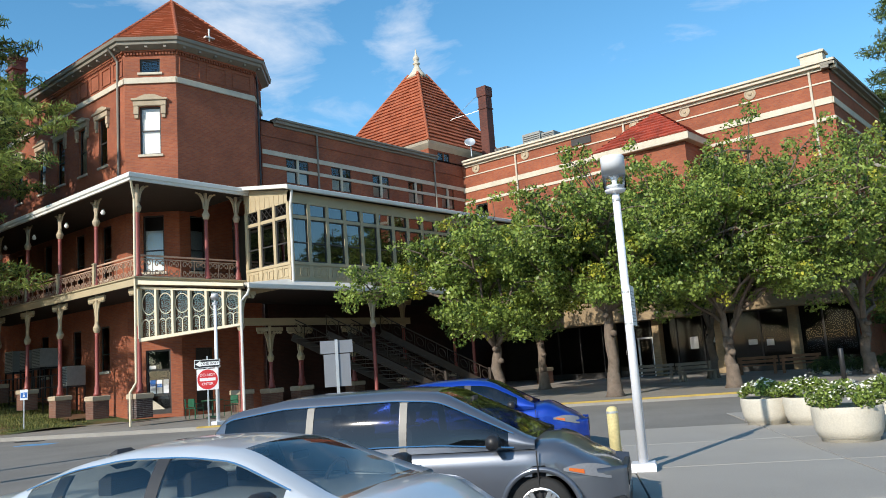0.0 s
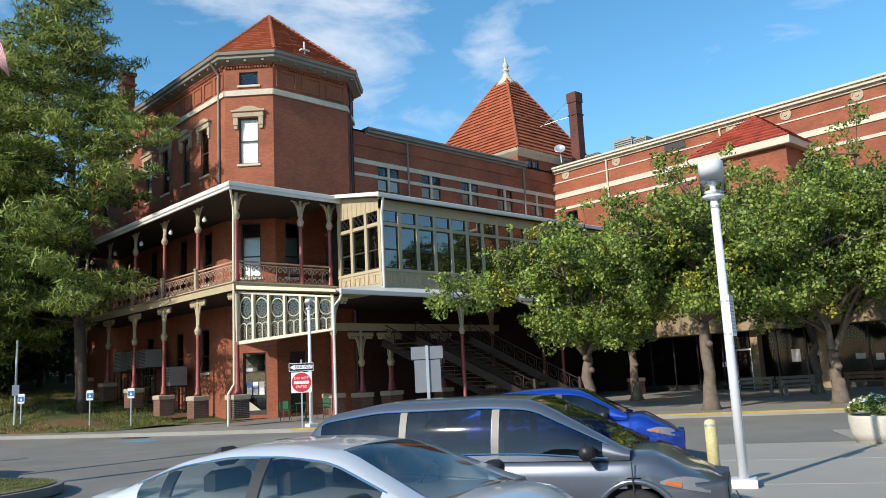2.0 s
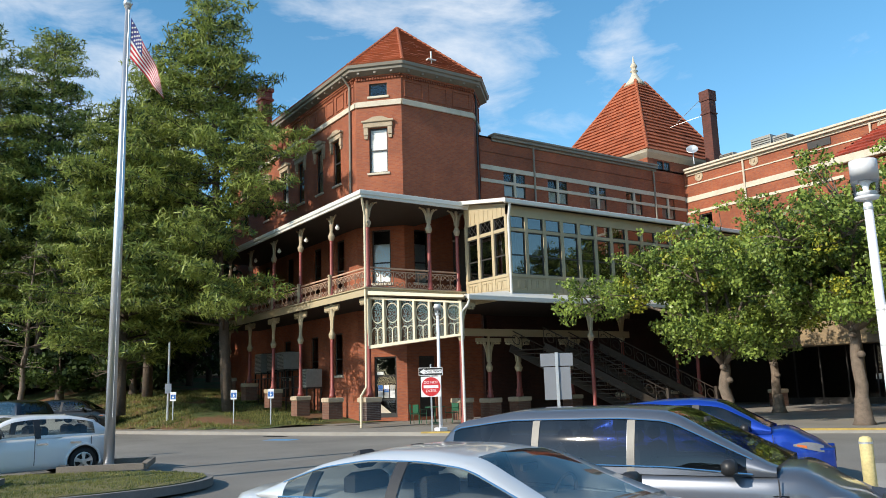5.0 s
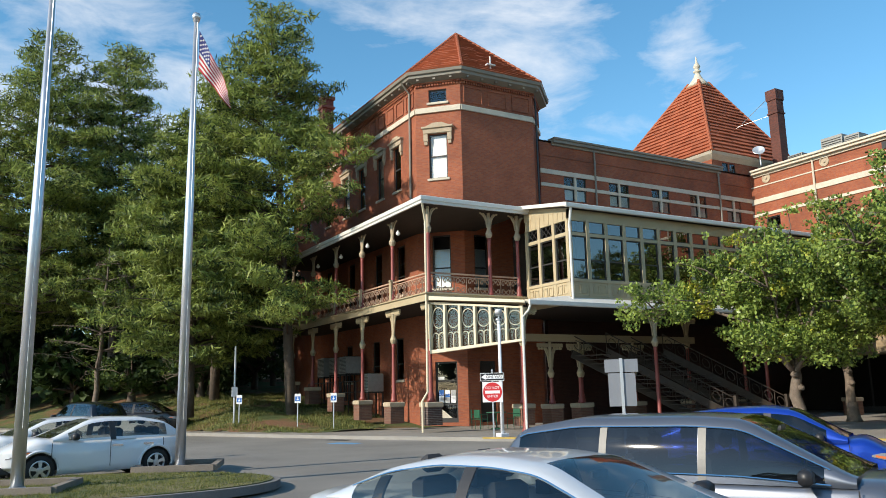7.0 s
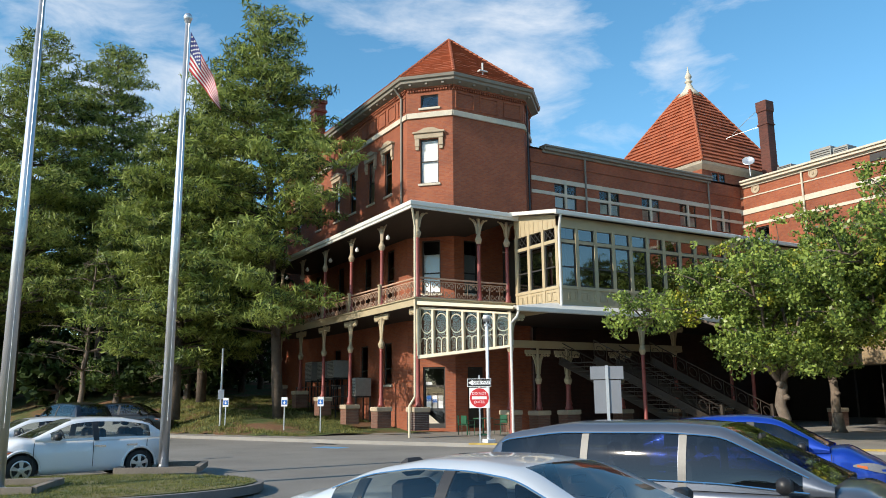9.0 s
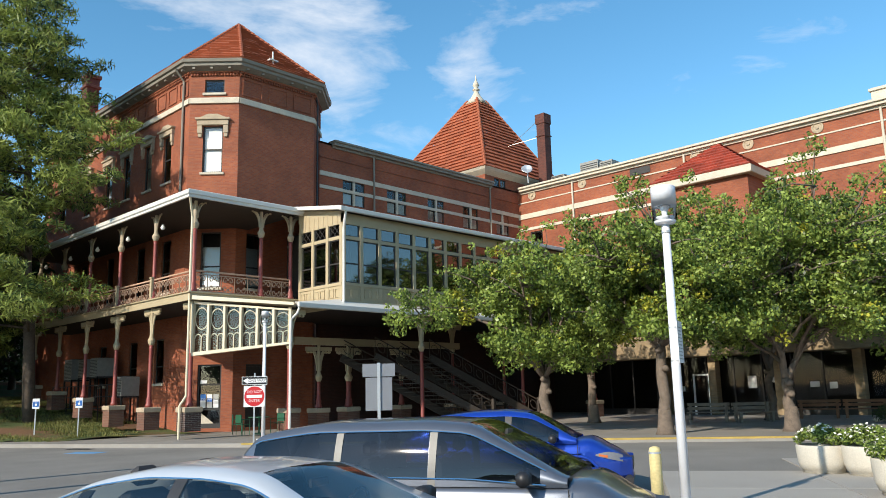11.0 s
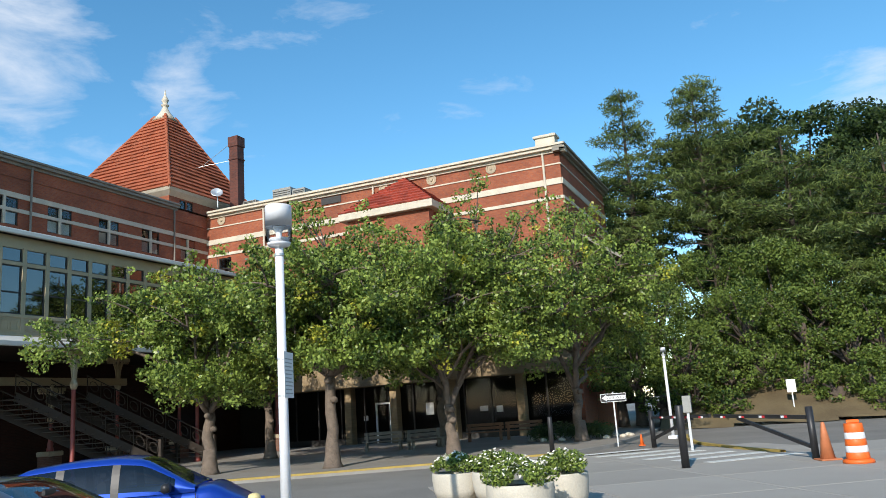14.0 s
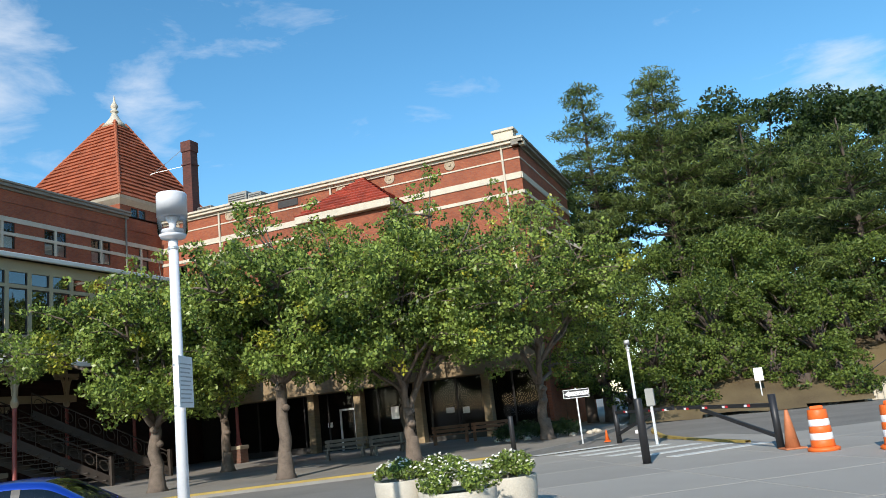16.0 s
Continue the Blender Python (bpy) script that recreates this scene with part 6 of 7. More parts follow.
def car(name, label, col, at, rz, L, W, zroof, belt, hood, roofline, windows, pillars=(), wheel_r=0.33, wheels=(0.85, 3.65), deckz=None, metal=0.35, tall=False, chrome=True, seats=True, bright=False, glazing=None):
    """A car along +x from 0 to L. roofline: (u, z) rear base, rear top, ..., front top, cowl. windows: (u0, u1) side glass."""
    t = thing(name, label, "car", "parked cars", at=at, rz=rz)
    pt = paint(name + "_paint", col, metal)
    hw = W / 2

    def lerp_line(line, u):
        if u <= line[0][0]:
            return line[0][1]
        for (a, c), (d, e) in zip(line, line[1:]):
            if u <= d:
                s = (u - a) / max(1e-6, d - a)
                return c + (e - c) * s
        return line[-1][1]

    def smooth_line(line, u):
        return sum(lerp_line(line, u + k * 0.06) for k in (-2, -1, 0, 1, 2)) / 5

    u_rear, u_cowl = roofline[0][0], roofline[-1][0]
    top = [(0.0, deckz[0]), (0.12, deckz[1]), (u_rear, deckz[2] if len(deckz) > 2 else belt), (u_cowl, belt), (u_cowl + 0.3, hood + 0.06), (L - 0.55, hood - 0.06), (L - 0.18, hood - 0.24), (L, hood - 0.40)]
    plan = [(0.0, hw - 0.22), (0.15, hw - 0.07), (0.6, hw), (L * 0.55, hw), (L - 0.9, hw - 0.03), (L - 0.35, hw - 0.14), (L - 0.1, hw - 0.32), (L, hw - 0.48)]
    NU = 104
    secs = []
    for i in range(NU + 1):
        u = L * i / NU
        w, z = smooth_line(plan, u), smooth_line(top, u)
        zl = 0.20 + (0.10 if u < 0.3 or u > L - 0.3 else 0)
        secs.append([(u, s * y, zz) for s, y, zz in ((-1, w - 0.10, zl), (-1, w - 0.02, zl + 0.08), (-1, w - 0.01, 0.36), (-1, w - 0.004, 0.43), (-1, w, 0.50), (-1, w, 0.57), (-1, w - 0.002, 0.64), (-1, w - 0.005, 0.70), (-1, w - 0.015, max(0.74, z - 0.22)), (-1, w - 0.03, z - 0.10), (-1, w - 0.09, z - 0.02), (-1, w * 0.6, z + 0.03), (-1, 0, z + 0.045))]
                    + [(u, y, zz) for y, zz in ((w * 0.6, z + 0.03), (w - 0.09, z - 0.02), (w - 0.03, z - 0.10), (w - 0.015, max(0.74, z - 0.22)), (w - 0.005, 0.70), (w - 0.002, 0.64), (w, 0.57), (w, 0.50), (w - 0.004, 0.43), (w - 0.01, 0.36), (w - 0.02, zl + 0.08), (w - 0.10, zl))])
    n = len(secs[0])
    b = Build()
    f = [(i * n + k, (i + 1) * n + k, (i + 1) * n + k + 1, i * n + k + 1) for i in range(NU) for k in range(n - 1)]

    def in_arch(fc):
        c = [sum(secs[q // n][q % n][j] for q in fc) / 4 for j in range(3)]
        return any((c[0] - wx) ** 2 + (c[2] - wheel_r) ** 2 < (wheel_r + 0.075) ** 2 for wx in wheels) and abs(c[1]) > hw * 0.55
    f = [fc for fc in f if not in_arch(fc)]
    b.add([p for s in secs for p in s], f + [tuple(range(n)), tuple(NU * n + k for k in reversed(range(n)))])
    body = part("body", b, pt, t, "", True)
    # wheel arch liners
    for wx in wheels:
        a = Build()
        k = 14
        for s in (-1, 1):
            v = []
            for j in range(k + 1):
                an = math.pi * j / k
                for y in (hw - 0.012, hw - 0.32):
                    v.append((wx + (wheel_r + 0.085) * math.cos(an), s * y, wheel_r + (wheel_r + 0.085) * math.sin(an)))
            a.add(v, [(2 * j, 2 * j + 1, 2 * j + 3, 2 * j + 2) for j in range(k)])
        part("wheel_arch", a, M_BLACK, t)
        for s in (-1, 1):
            lip = [(wx + (wheel_r + 0.085) * math.cos(q), s * (smooth_line(plan, wx) - 0.006), wheel_r + (wheel_r + 0.085) * math.sin(q)) for q in [math.pi * (j / 20) for j in range(-1, 22)]]
            part("arch_lip", Build().tube(lip, 0.034, 6), pt, t, "", True)
    # greenhouse
    NV, NT = 8, 8
    rings = []
    us = [u_rear + (u_cowl - u_rear) * i / 72 for i in range(73)]
    for u in us:
        zt = max(smooth_line(roofline, u), belt + 0.001)
        zb = smooth_line(top, u) - 0.04
        k = (zt - belt) / (zroof - belt)
        wb = smooth_line(plan, u) - 0.05
        wt = wb - (0.26 if not tall else 0.20) * max(0, k)
        ring = [(u, -(wb + (wt - wb) * j / NV + 0.03 * math.sin(math.pi * j / NV)), zb + (zt - 0.05 * max(k, 0) - zb) * j / NV) for j in range(NV + 1)]
        ring += [(u, -wt + 2 * wt * j / NT, zt - 0.05 * max(k, 0) * (abs(2 * j / NT - 1) ** 3) + 0.0) for j in range(1, NT)]
        ring += [(u, -y, z) for (_, y, z) in reversed(ring[:NV + 1])]
        rings.append(ring)
    n = len(rings[0])
    zc = [smooth_line(roofline, u) for u in us]
    solid_f, glass = [], {}
    for i in range(len(us) - 1):
        um = (us[i] + us[i + 1]) / 2
        slope = (zc[i + 1] - zc[i]) / (us[i + 1] - us[i])
        for k in range(n - 1):
            fc = (i * n + k, (i + 1) * n + k, (i + 1) * n + k + 1, i * n + k + 1)
            side = k < NV or k >= n - 1 - NV
            row = k if k < NV else n - 2 - k
            if side:
                ok = 1 <= row <= NV - 2 and any(a < um < c for a, c in windows)
                ok = ok and zc[i] - belt > 0.16
            else:
                ok = abs(slope) > 0.22 and NV + 0 < k < n - 2 - NV + 0
            if not ok:
                solid_f.append(fc)
                continue
            key = (k < NV, next(j for j, (a, c) in enumerate(windows) if a < um < c)) if side else ("front" if slope < 0 else "rear")
            glass.setdefault(key, []).append(fc)
    vs = [p for r in rings for p in r]
    part("cabin", Build().add(vs, solid_f), pt, t, "", True)
    for key, fs in glass.items():
        used = sorted({i for fc in fs for i in fc})
        at_ = {i: j for j, i in enumerate(used)}
        g = part("windscreen" if key == "front" else "rear_window" if key == "rear" else "side_window", Build().add([vs[i] for i in used], [tuple(at_[i] for i in fc) for fc in fs]), (glazing or M_CARGLASS) if key != "front" else M_CARGLASS, t, "tinted car glass", True)
        g.visible_shadow = False
    pw = 0.045 if bright else 0.065
    for u in pillars:
        zt = smooth_line(roofline, u)
        k = (zt - belt) / (zroof - belt)
        wb = smooth_line(plan, u) - 0.05
        wt = wb - (0.26 if not tall else 0.20) * k
        for s in (-1, 1):
            v = []
            for j in range(NV + 1):
                yy = s * (wb + (wt - wb) * j / NV + 0.03 * math.sin(math.pi * j / NV) + 0.006)
                zz = belt - 0.04 + (zt - 0.05 - belt + 0.04) * j / NV
                if j == NV:
                    continue
                v += [(u - pw, yy, zz), (u + pw, yy, zz), (u + pw, yy - s * 0.03, zz), (u - pw, yy - s * 0.03, zz)]
            pb = Build().add(v, [(4 * j + q, 4 * j + (q + 1) % 4, 4 * j + 4 + (q + 1) % 4, 4 * j + 4 + q) for j in range(NV - 1) for q in range(4)])
            part("pillar", pb, M_PILLAR if bright else M_BLACK, t)
    if chrome:
        for s in (-1, 1):
            for row in (1, NV - 1):
                line = [rings[i][row] for i in range(len(us)) if windows[0][0] - 0.05 < us[i] < windows[-1][1] + 0.05]
                cb = Build().tube([(p[0], s * (abs(p[1]) + 0.006), p[2]) for p in line], 0.011, 5)
                part("window_trim", cb, M_CHROME, t, "chrome window trim")
    # wheels
    for wx in wheels:
        for s in (-1, 1):
            w = Build()
            prof = [(wheel_r - 0.10, 0.0), (wheel_r - 0.02, 0.005), (wheel_r, 0.04), (wheel_r, 0.17), (wheel_r - 0.02, 0.2), (wheel_r - 0.1, 0.21)]
            w.lathe((0, 0, 0), prof, 28, False)
            mm = pose(wx, s * (hw - 0.005), wheel_r, 90 * s, 0, 0)
            ty = part("wheel", w.moved(mm), M_RUBBER, t, "black tyre", True)
            r = Build()
            r.lathe((0, 0, 0), [(wheel_r - 0.10, -0.004), (wheel_r - 0.12, -0.010), (wheel_r - 0.135, 0.01), (wheel_r - 0.14, 0.03), (wheel_r - 0.13, 0.05)], 28, False)
            for k in range(5):
                a = 2 * math.pi * k / 5 + 0.3
                for o in (-0.14, 0.14):
                    r.beam((0.05 * math.cos(a), 0.05 * math.sin(a), -0.012), ((wheel_r - 0.11) * math.cos(a + o), (wheel_r - 0.11) * math.sin(a + o), -0.006), 0.045, 0.03)
            r.lathe((0, 0, 0), [(0.075, 0.02), (0.075, -0.02), (0.05, -0.03)], 14)
            part("rim", r.moved(mm), M_RIM, ty, "silver alloy rim")
            part("brake_disc", Build().lathe((0, 0, 0), [(wheel_r - 0.13, 0.06), (wheel_r - 0.13, 0.09)], 20).moved(mm), M_BLACK, ty)
    # lamps, mirrors, handles, grille, bumper
    for s in (-1, 1):
        hv, tv = [], []
        for i in range(7):
            u = L - 0.66 + i * 0.082
            y = smooth_line(plan, u) + 0.012
            hv += [(u, s * y, hood - 0.235 - i * 0.02), (u, s * (y - 0.010 - 0.008 * i), hood - 0.22 - i * 0.008 + 0.075 * math.sin(math.pi * (0.05 + 0.8 * i / 6)))]
        for i in range(5):
            u = 0.02 + i * 0.07
            y = smooth_line(plan, u) + 0.012
            tv += [(u, s * y, belt - 0.34), (u, s * (y - 0.012), belt - 0.11)]
        strip = lambda k: [(2 * i, 2 * i + 2, 2 * i + 3, 2 * i + 1) for i in range(k)]
        lamp = part("headlight", Build().add(hv, strip(6)), M_LAMPCLR, t, "clear headlight", True)
        am = []
        for i in range(3):
            u = L - 0.60 + i * 0.08
            y = smooth_line(plan, u) + 0.016
            am += [(u, s * y, hood - 0.235 - i * 0.02), (u, s * (y - 0.006), hood - 0.205 - i * 0.012)]
        part("indicator", Build().add(am, strip(2)), M_AMBER, lamp, "amber indicator lens", True)
        part("tail_light", Build().add(tv, strip(4)), M_LAMPRED, t, "red tail light", True)
        um = u_cowl - 0.42
        wm = smooth_line(plan, um)
        mr = Build().box((um - 0.07, s * (wm + 0.04), belt - 0.01), (um + 0.06, s * (wm + 0.24), belt + 0.15), 0.035)
        mr.beam((um, s * (wm - 0.04), belt + 0.02), (um, s * (wm + 0.06), belt + 0.05), 0.08, 0.05)
        part("mirror", mr, M_BLACK, t, "black wing mirror", True)
        for u in (windows[0][0] + 0.35, u_cowl - 1.55):
            hd = Build().beam((u, s * (hw + 0.02), belt - 0.17), (u + 0.24, s * (hw + 0.02), belt - 0.165), 0.03, 0.035)
            hd.beam((u + 0.01, s * (hw - 0.02), belt - 0.17), (u + 0.01, s * (hw + 0.02), belt - 0.17), 0.03)
            hd.beam((u + 0.23, s * (hw - 0.02), belt - 0.165), (u + 0.23, s * (hw + 0.02), belt - 0.165), 0.03)
            part("door_handle", hd, M_CHROME, t)
        sm = Build()
        for u in (windows[0][0] + 0.1, (windows[0][0] + u_cowl) / 2 + 0.05, u_cowl + 0.02):
            sm.box((u - 0.006, s * (hw - 0.01), 0.32), (u + 0.006, s * (hw + 0.003), belt - 0.05))
        part("door_seam", sm, M_BLACK, t)
    gr_ = Build().box((L - 0.06, -0.45, 0.50), (L + 0.01, 0.45, 0.70), 0.01)
    part("grille", gr_, M_BLACK, t)
    part("bumper", Build().box((L - 0.25, -hw + 0.30, 0.22), (L - 0.0, hw - 0.30, 0.42), 0.05), M_BLACK, t)
    part("plate", Build().box((-0.03, -0.16, 0.75), (0.01, 0.16, 0.88)), M_SIGNW, t)
    # inside
    it = Build().box((u_rear + 0.2, -hw + 0.12, 0.3), (u_cowl + 0.1, hw - 0.12, belt - 0.28)).box((u_cowl - 0.5, -hw + 0.14, belt - 0.3), (u_cowl + 0.15, hw - 0.14, belt - 0.03), 0.05)
    part("interior", it, M_SEAT, t)
    if seats:
        for u in (u_cowl - 1.55, u_cowl - 2.45):
            for y in (-0.38, 0.38):
                s_ = Build().box((u - 0.1, y - 0.23, belt - 0.35), (u + 0.05, y + 0.23, belt + 0.22), 0.05).box((u - 0.09, y - 0.12, belt + 0.25), (u + 0.01, y + 0.12, belt + 0.42), 0.04)
                part("seat", s_, M_SEAT, t)
        sw = Build()
        pts = [(u_cowl - 0.72 + 0.05 * math.sin(a), 0.38 + 0.18 * math.cos(a), belt + 0.02 + 0.18 * math.sin(a)) for a in [2 * math.pi * k / 16 for k in range(17)]]
        sw.tube(pts, 0.016, 6)
        part("steering_wheel", sw, M_BLACK, t)
        mrr = Build().box((u_cowl - 0.85, -0.12, zroof - 0.22), (u_cowl - 0.82, 0.12, zroof - 0.15), 0.01)
        part("rear_view_mirror", mrr, M_BLACK, t)
    return t


car("silver_sedan", "silver four-door sedan parked with dark tinted windows", (0.60, 0.63, 0.66), (-6.99, 4.06, -0.25), 16.0, 5.15, 1.93, 1.52, 1.05, 1.0,
    [(0.62, 1.07), (1.40, 1.40), (2.0, 1.51), (2.65, 1.52), (3.15, 1.47), (4.1, 1.07)], [(1.0, 2.38), (2.44, 3.72)], (2.41, 1.36), 0.335, (1.0, 3.95), (0.97, 1.05, 1.07), metal=0.35)
car("grey_minivan", "dark grey minivan parked beside the lamp post", (0.12, 0.135, 0.165), (-7.58, 6.79, -0.21), 26.0, 5.2, 2.0, 1.72, 1.03, 0.98,
    [(0.08, 1.05), (0.40, 1.57), (1.2, 1.70), (2.6, 1.72), (3.15, 1.68), (4.25, 1.07)], [(0.45, 1.53), (1.60, 2.70), (2.77, 3.98)], (1.565, 2.735), 0.345, (1.0, 4.28), (0.98, 1.03, 1.03), metal=0.5, tall=True, bright=True, glazing=M_TINTGLASS)
car("blue_crossover", "bright blue compact crossover parked beyond the minivan", (0.012, 0.06, 0.42), (-10.62, 12.36, lot_z(-9, 13.6)), 30, 4.55, 1.84, 1.66, 1.04, 1.02,
    [(0.15, 1.08), (0.7, 1.55), (1.5, 1.64), (2.2, 1.66), (2.7, 1.60), (3.55, 1.08)], [(0.65, 3.2)], (1.35, 2.25), 0.35, (0.85, 3.55), (0.95, 1.02, 1.05), metal=0.5, tall=True, chrome=False, glazing=M_TINTGLASS)
car("white_hatchback", "white five-door hatchback parked beside the grass island", (0.74, 0.75, 0.77), (-20.1, 4.6, 0), -77, 4.26, 1.79, 1.45, 0.95, 0.93,
    [(0.12, 0.98), (0.55, 1.32), (1.1, 1.43), (1.9, 1.45), (2.35, 1.40), (3.2, 0.98)], [(0.55, 2.85)], (1.85,), 0.32, (0.82, 3.45), (0.85, 0.92, 0.96), metal=0.0, chrome=False)
car("white_coupe", "white sedan parked behind the white hatchback", (0.72, 0.73, 0.74), (-22.7, 4.3, 0), -77, 4.6, 1.82, 1.43, 0.95, 0.93,
    [(0.4, 0.98), (1.1, 1.32), (1.7, 1.42), (2.3, 1.43), (2.8, 1.38), (3.6, 0.98)], [(0.8, 3.2)], (2.1,), 0.32, (0.9, 3.6), (0.88, 0.95, 0.98), metal=0.0, chrome=False)
car("black_truck", "black pickup-like vehicle parked across the lot", (0.01, 0.012, 0.018), (-36.5, 5.2, 0), 200, 4.8, 1.9, 1.8, 1.1, 1.05,
    [(0.15, 1.12), (0.5, 1.7), (1.3, 1.8), (2.6, 1.8), (3.0, 1.75), (3.8, 1.14)], [(0.6, 3.3)], (2.1,), 0.37, (0.9, 3.8), (1.0, 1.1, 1.12), chrome=False)
car("black_suv", "black estate car with red tail lights across the lot", (0.012, 0.012, 0.012), (-46.5, 6.0, 0.1), 60, 4.6, 1.85, 1.65, 1.05, 1.0,
    [(0.15, 1.08), (0.5, 1.55), (1.3, 1.64), (2.4, 1.65), (2.9, 1.6), (3.6, 1.1)], [(0.6, 3.2)], (2.0,), 0.35, (0.85, 3.6), (0.95, 1.05, 1.08), chrome=False)


# ---- street furniture ----
def street_lamp(x, y, h, r, head, label, sheet=False, z=0.0, rot=0):
    t = thing("street_lamp", label, "lamp post", "lamp posts", at=(x, y, z), rz=rot)
    part("base", Build().box((-0.18, -0.18, 0), (0.18, 0.18, 0.14), 0.015), M_POLE, t)
    part("pole", Build().tube([(0, 0, 0.1), (0, 0, h - head - 0.02)], [r, r * 0.8], 16), M_POLE, t, "white painted pole", True)
    part("collar", Build().lathe((0, 0, h - head), [(r * 0.86, -0.14), (r * 0.92, -0.13), (r * 0.92, -0.11), (r * 0.86, -0.10)], 16), M_GALV, t)
    hr = head * 0.32
    hd = Build().lathe((0, 0, h), [(r * 0.6, -head - 0.03), (r * 0.6, -head), (hr * 0.80, -head + 0.01), (hr * 0.90, -head + 0.05), (hr * 0.80, -head + 0.055)], 20)
    hs = part("lamp_head", hd, M_POLE, t, "white metal lamp foot", True)
    part("lamp_lens", Build().lathe((0, 0, h), [(hr * 0.91, -head + 0.05), (hr * 0.98, -head * 0.85), (hr * 0.98, -head * 0.51)], 24, False), M_LAMPGLASS, hs, "clear lens", True)
    part("reflector", Build().lathe((0, 0, h), [(hr * 0.55, -head + 0.06), (hr * 0.75, -head * 0.84), (hr * 0.72, -head * 0.80), (hr * 0.2, -head * 0.78), (hr * 0.25, -head * 0.65), (hr * 0.5, -head * 0.52)], 18), M_POLE, hs, "pale reflector cone", True)
    part("lamp_cap", Build().lathe((0, 0, h), [(hr * 0.97, -head * 0.50), (hr, -head * 0.52), (hr, -0.02), (hr * 0.97, 0), (hr * 0.5, 0.005)], 28), M_POLE, hs, "white cylinder cap", True)
    if sheet:
        # a notice strapped to the pole, turned almost edge-on to the lot
        turn = Matrix.Rotation(radians(19 - rot), 4, 'Z')
        p = part("notice", Build().box((0.082, -0.22, h - 2.62), (0.088, 0.22, h - 2.02)).moved(turn), M_SIGNW, t, "white printed notice")
        for i in range(10):
            part("text_bar", Build().box((0.0885, -0.18, h - 2.12 - i * 0.05), (0.0895, 0.18 - (i % 3) * 0.03, h - 2.105 - i * 0.05)).moved(turn), M_BLINDGREY, p)
        for zz in (h - 2.12, h - 2.6):
            part("strap", Build().lathe((0, 0, zz), [(r * 0.93, 0), (r * 0.93, 0.025)], 14), M_GALV, t)
    return t


street_lamp(-3.88, 11.35, 4.76, 0.072, 0.57, "tall white lamp post with cylindrical lantern in the apron", True, rot=25)
street_lamp(-24.2, 17.65, 4.9, 0.075, 0.42, "white lamp post with cylindrical lantern by the veranda", z=0.12)
street_lamp(-2.5, 37.2, 3.8, 0.07, 0.36, "white lamp post with cylindrical lantern by the barrier", z=0.0)
street_lamp(-12.6, 0.0, 4.1, 0.085, 0.5, "white lamp post at the edge of the lot")
street_lamp(-24.0, 0.3, 4.0, 0.07, 0.4, "white lamp post far across the lot")


def letters(text, size, m, mat, parent, name="lettering"):
    """Raised flat capitals with the built-in font, centred."""
    cu = bpy.data.curves.new(name, 'FONT')
    cu.body, cu.size, cu.align_x, cu.align_y, cu.extrude = text, size, 'CENTER', 'CENTER', 0.001
    tmp = bpy.data.objects.new(name, cu)
    scene.collection.objects.link(tmp)
    me = bpy.data.meshes.new_from_object(tmp.evaluated_get(bpy.context.evaluated_depsgraph_get()))
    bpy.data.objects.remove(tmp)
    me.materials.clear()
    me.materials.append(mat)
    me.transform(m)
    ob = new(name, me)
    ob.parent = parent
    return ob


UP = Matrix.Rotation(radians(90), 4, 'X')


def plate(w, h, z, y=0.0, t=0.004, bev=0.0):
    return Build().box((-w / 2, y - t, z - h / 2), (w / 2, y, z + h / 2), bev)


def one_way_sign(parent, z, y=-0.03):
    p = part("one_way_plate", plate(0.914, 0.305, z, y), M_SIGNW, parent, "black and white one way plate")
    part("plate_field", plate(0.88, 0.27, z, y - 0.004, 0.002), M_BLACK, p)
    a = Build().add([(-0.42, y - 0.008, z), (-0.24, y - 0.008, z + 0.11), (-0.24, y - 0.008, z + 0.07), (0.42, y - 0.008, z + 0.07), (0.42, y - 0.008, z - 0.07), (-0.24, y - 0.008, z - 0.07), (-0.24, y - 0.008, z - 0.11)], [(6, 5, 4, 3, 2, 1, 0)])
    part("arrow", a, M_SIGNW, p)
    letters("ONE WAY", 0.135, Matrix.Translation((0.09, y - 0.0105, z)) @ UP, M_BLACK, p)


# do-not-enter sign by the kerb, facing the lot
sg = thing("do_not_enter_sign", "red and white do not enter sign under a one way plate", "road sign", at=(-23.9, 17.05, 0.12), rz=56)
part("post", Build().box((-0.03, -0.02, 0), (0.03, 0.02, 2.55)), M_GALV, sg, "galvanised post")
p = part("plate", plate(0.762, 0.762, 1.70, -0.025, 0.004, 0.001), M_SIGNW, sg, "white square plate")
part("red_disc", Build().lathe((0, 0, 0), [(0.36, 0), (0.36, 0.002)], 40).moved(Matrix.Translation((0, -0.030, 1.70)) @ UP), M_SIGNR, p)
part("white_bar", plate(0.56, 0.11, 1.70, -0.033, 0.002), M_SIGNW, p)
letters("DO NOT", 0.135, Matrix.Translation((0, -0.0345, 1.86)) @ UP, M_SIGNW, p)
letters("ENTER", 0.135, Matrix.Translation((0, -0.0345, 1.54)) @ UP, M_SIGNW, p)
one_way_sign(sg, 2.27)
ow = thing("one_way_sign", "black and white one way sign on a steel post", "road sign", at=(-3.75, 31.95, 0.1), rz=10)
part("post", Build().box((-0.025, -0.02, 0), (0.025, 0.02, 1.95)), M_GALV, ow)
one_way_sign(ow, 1.75)

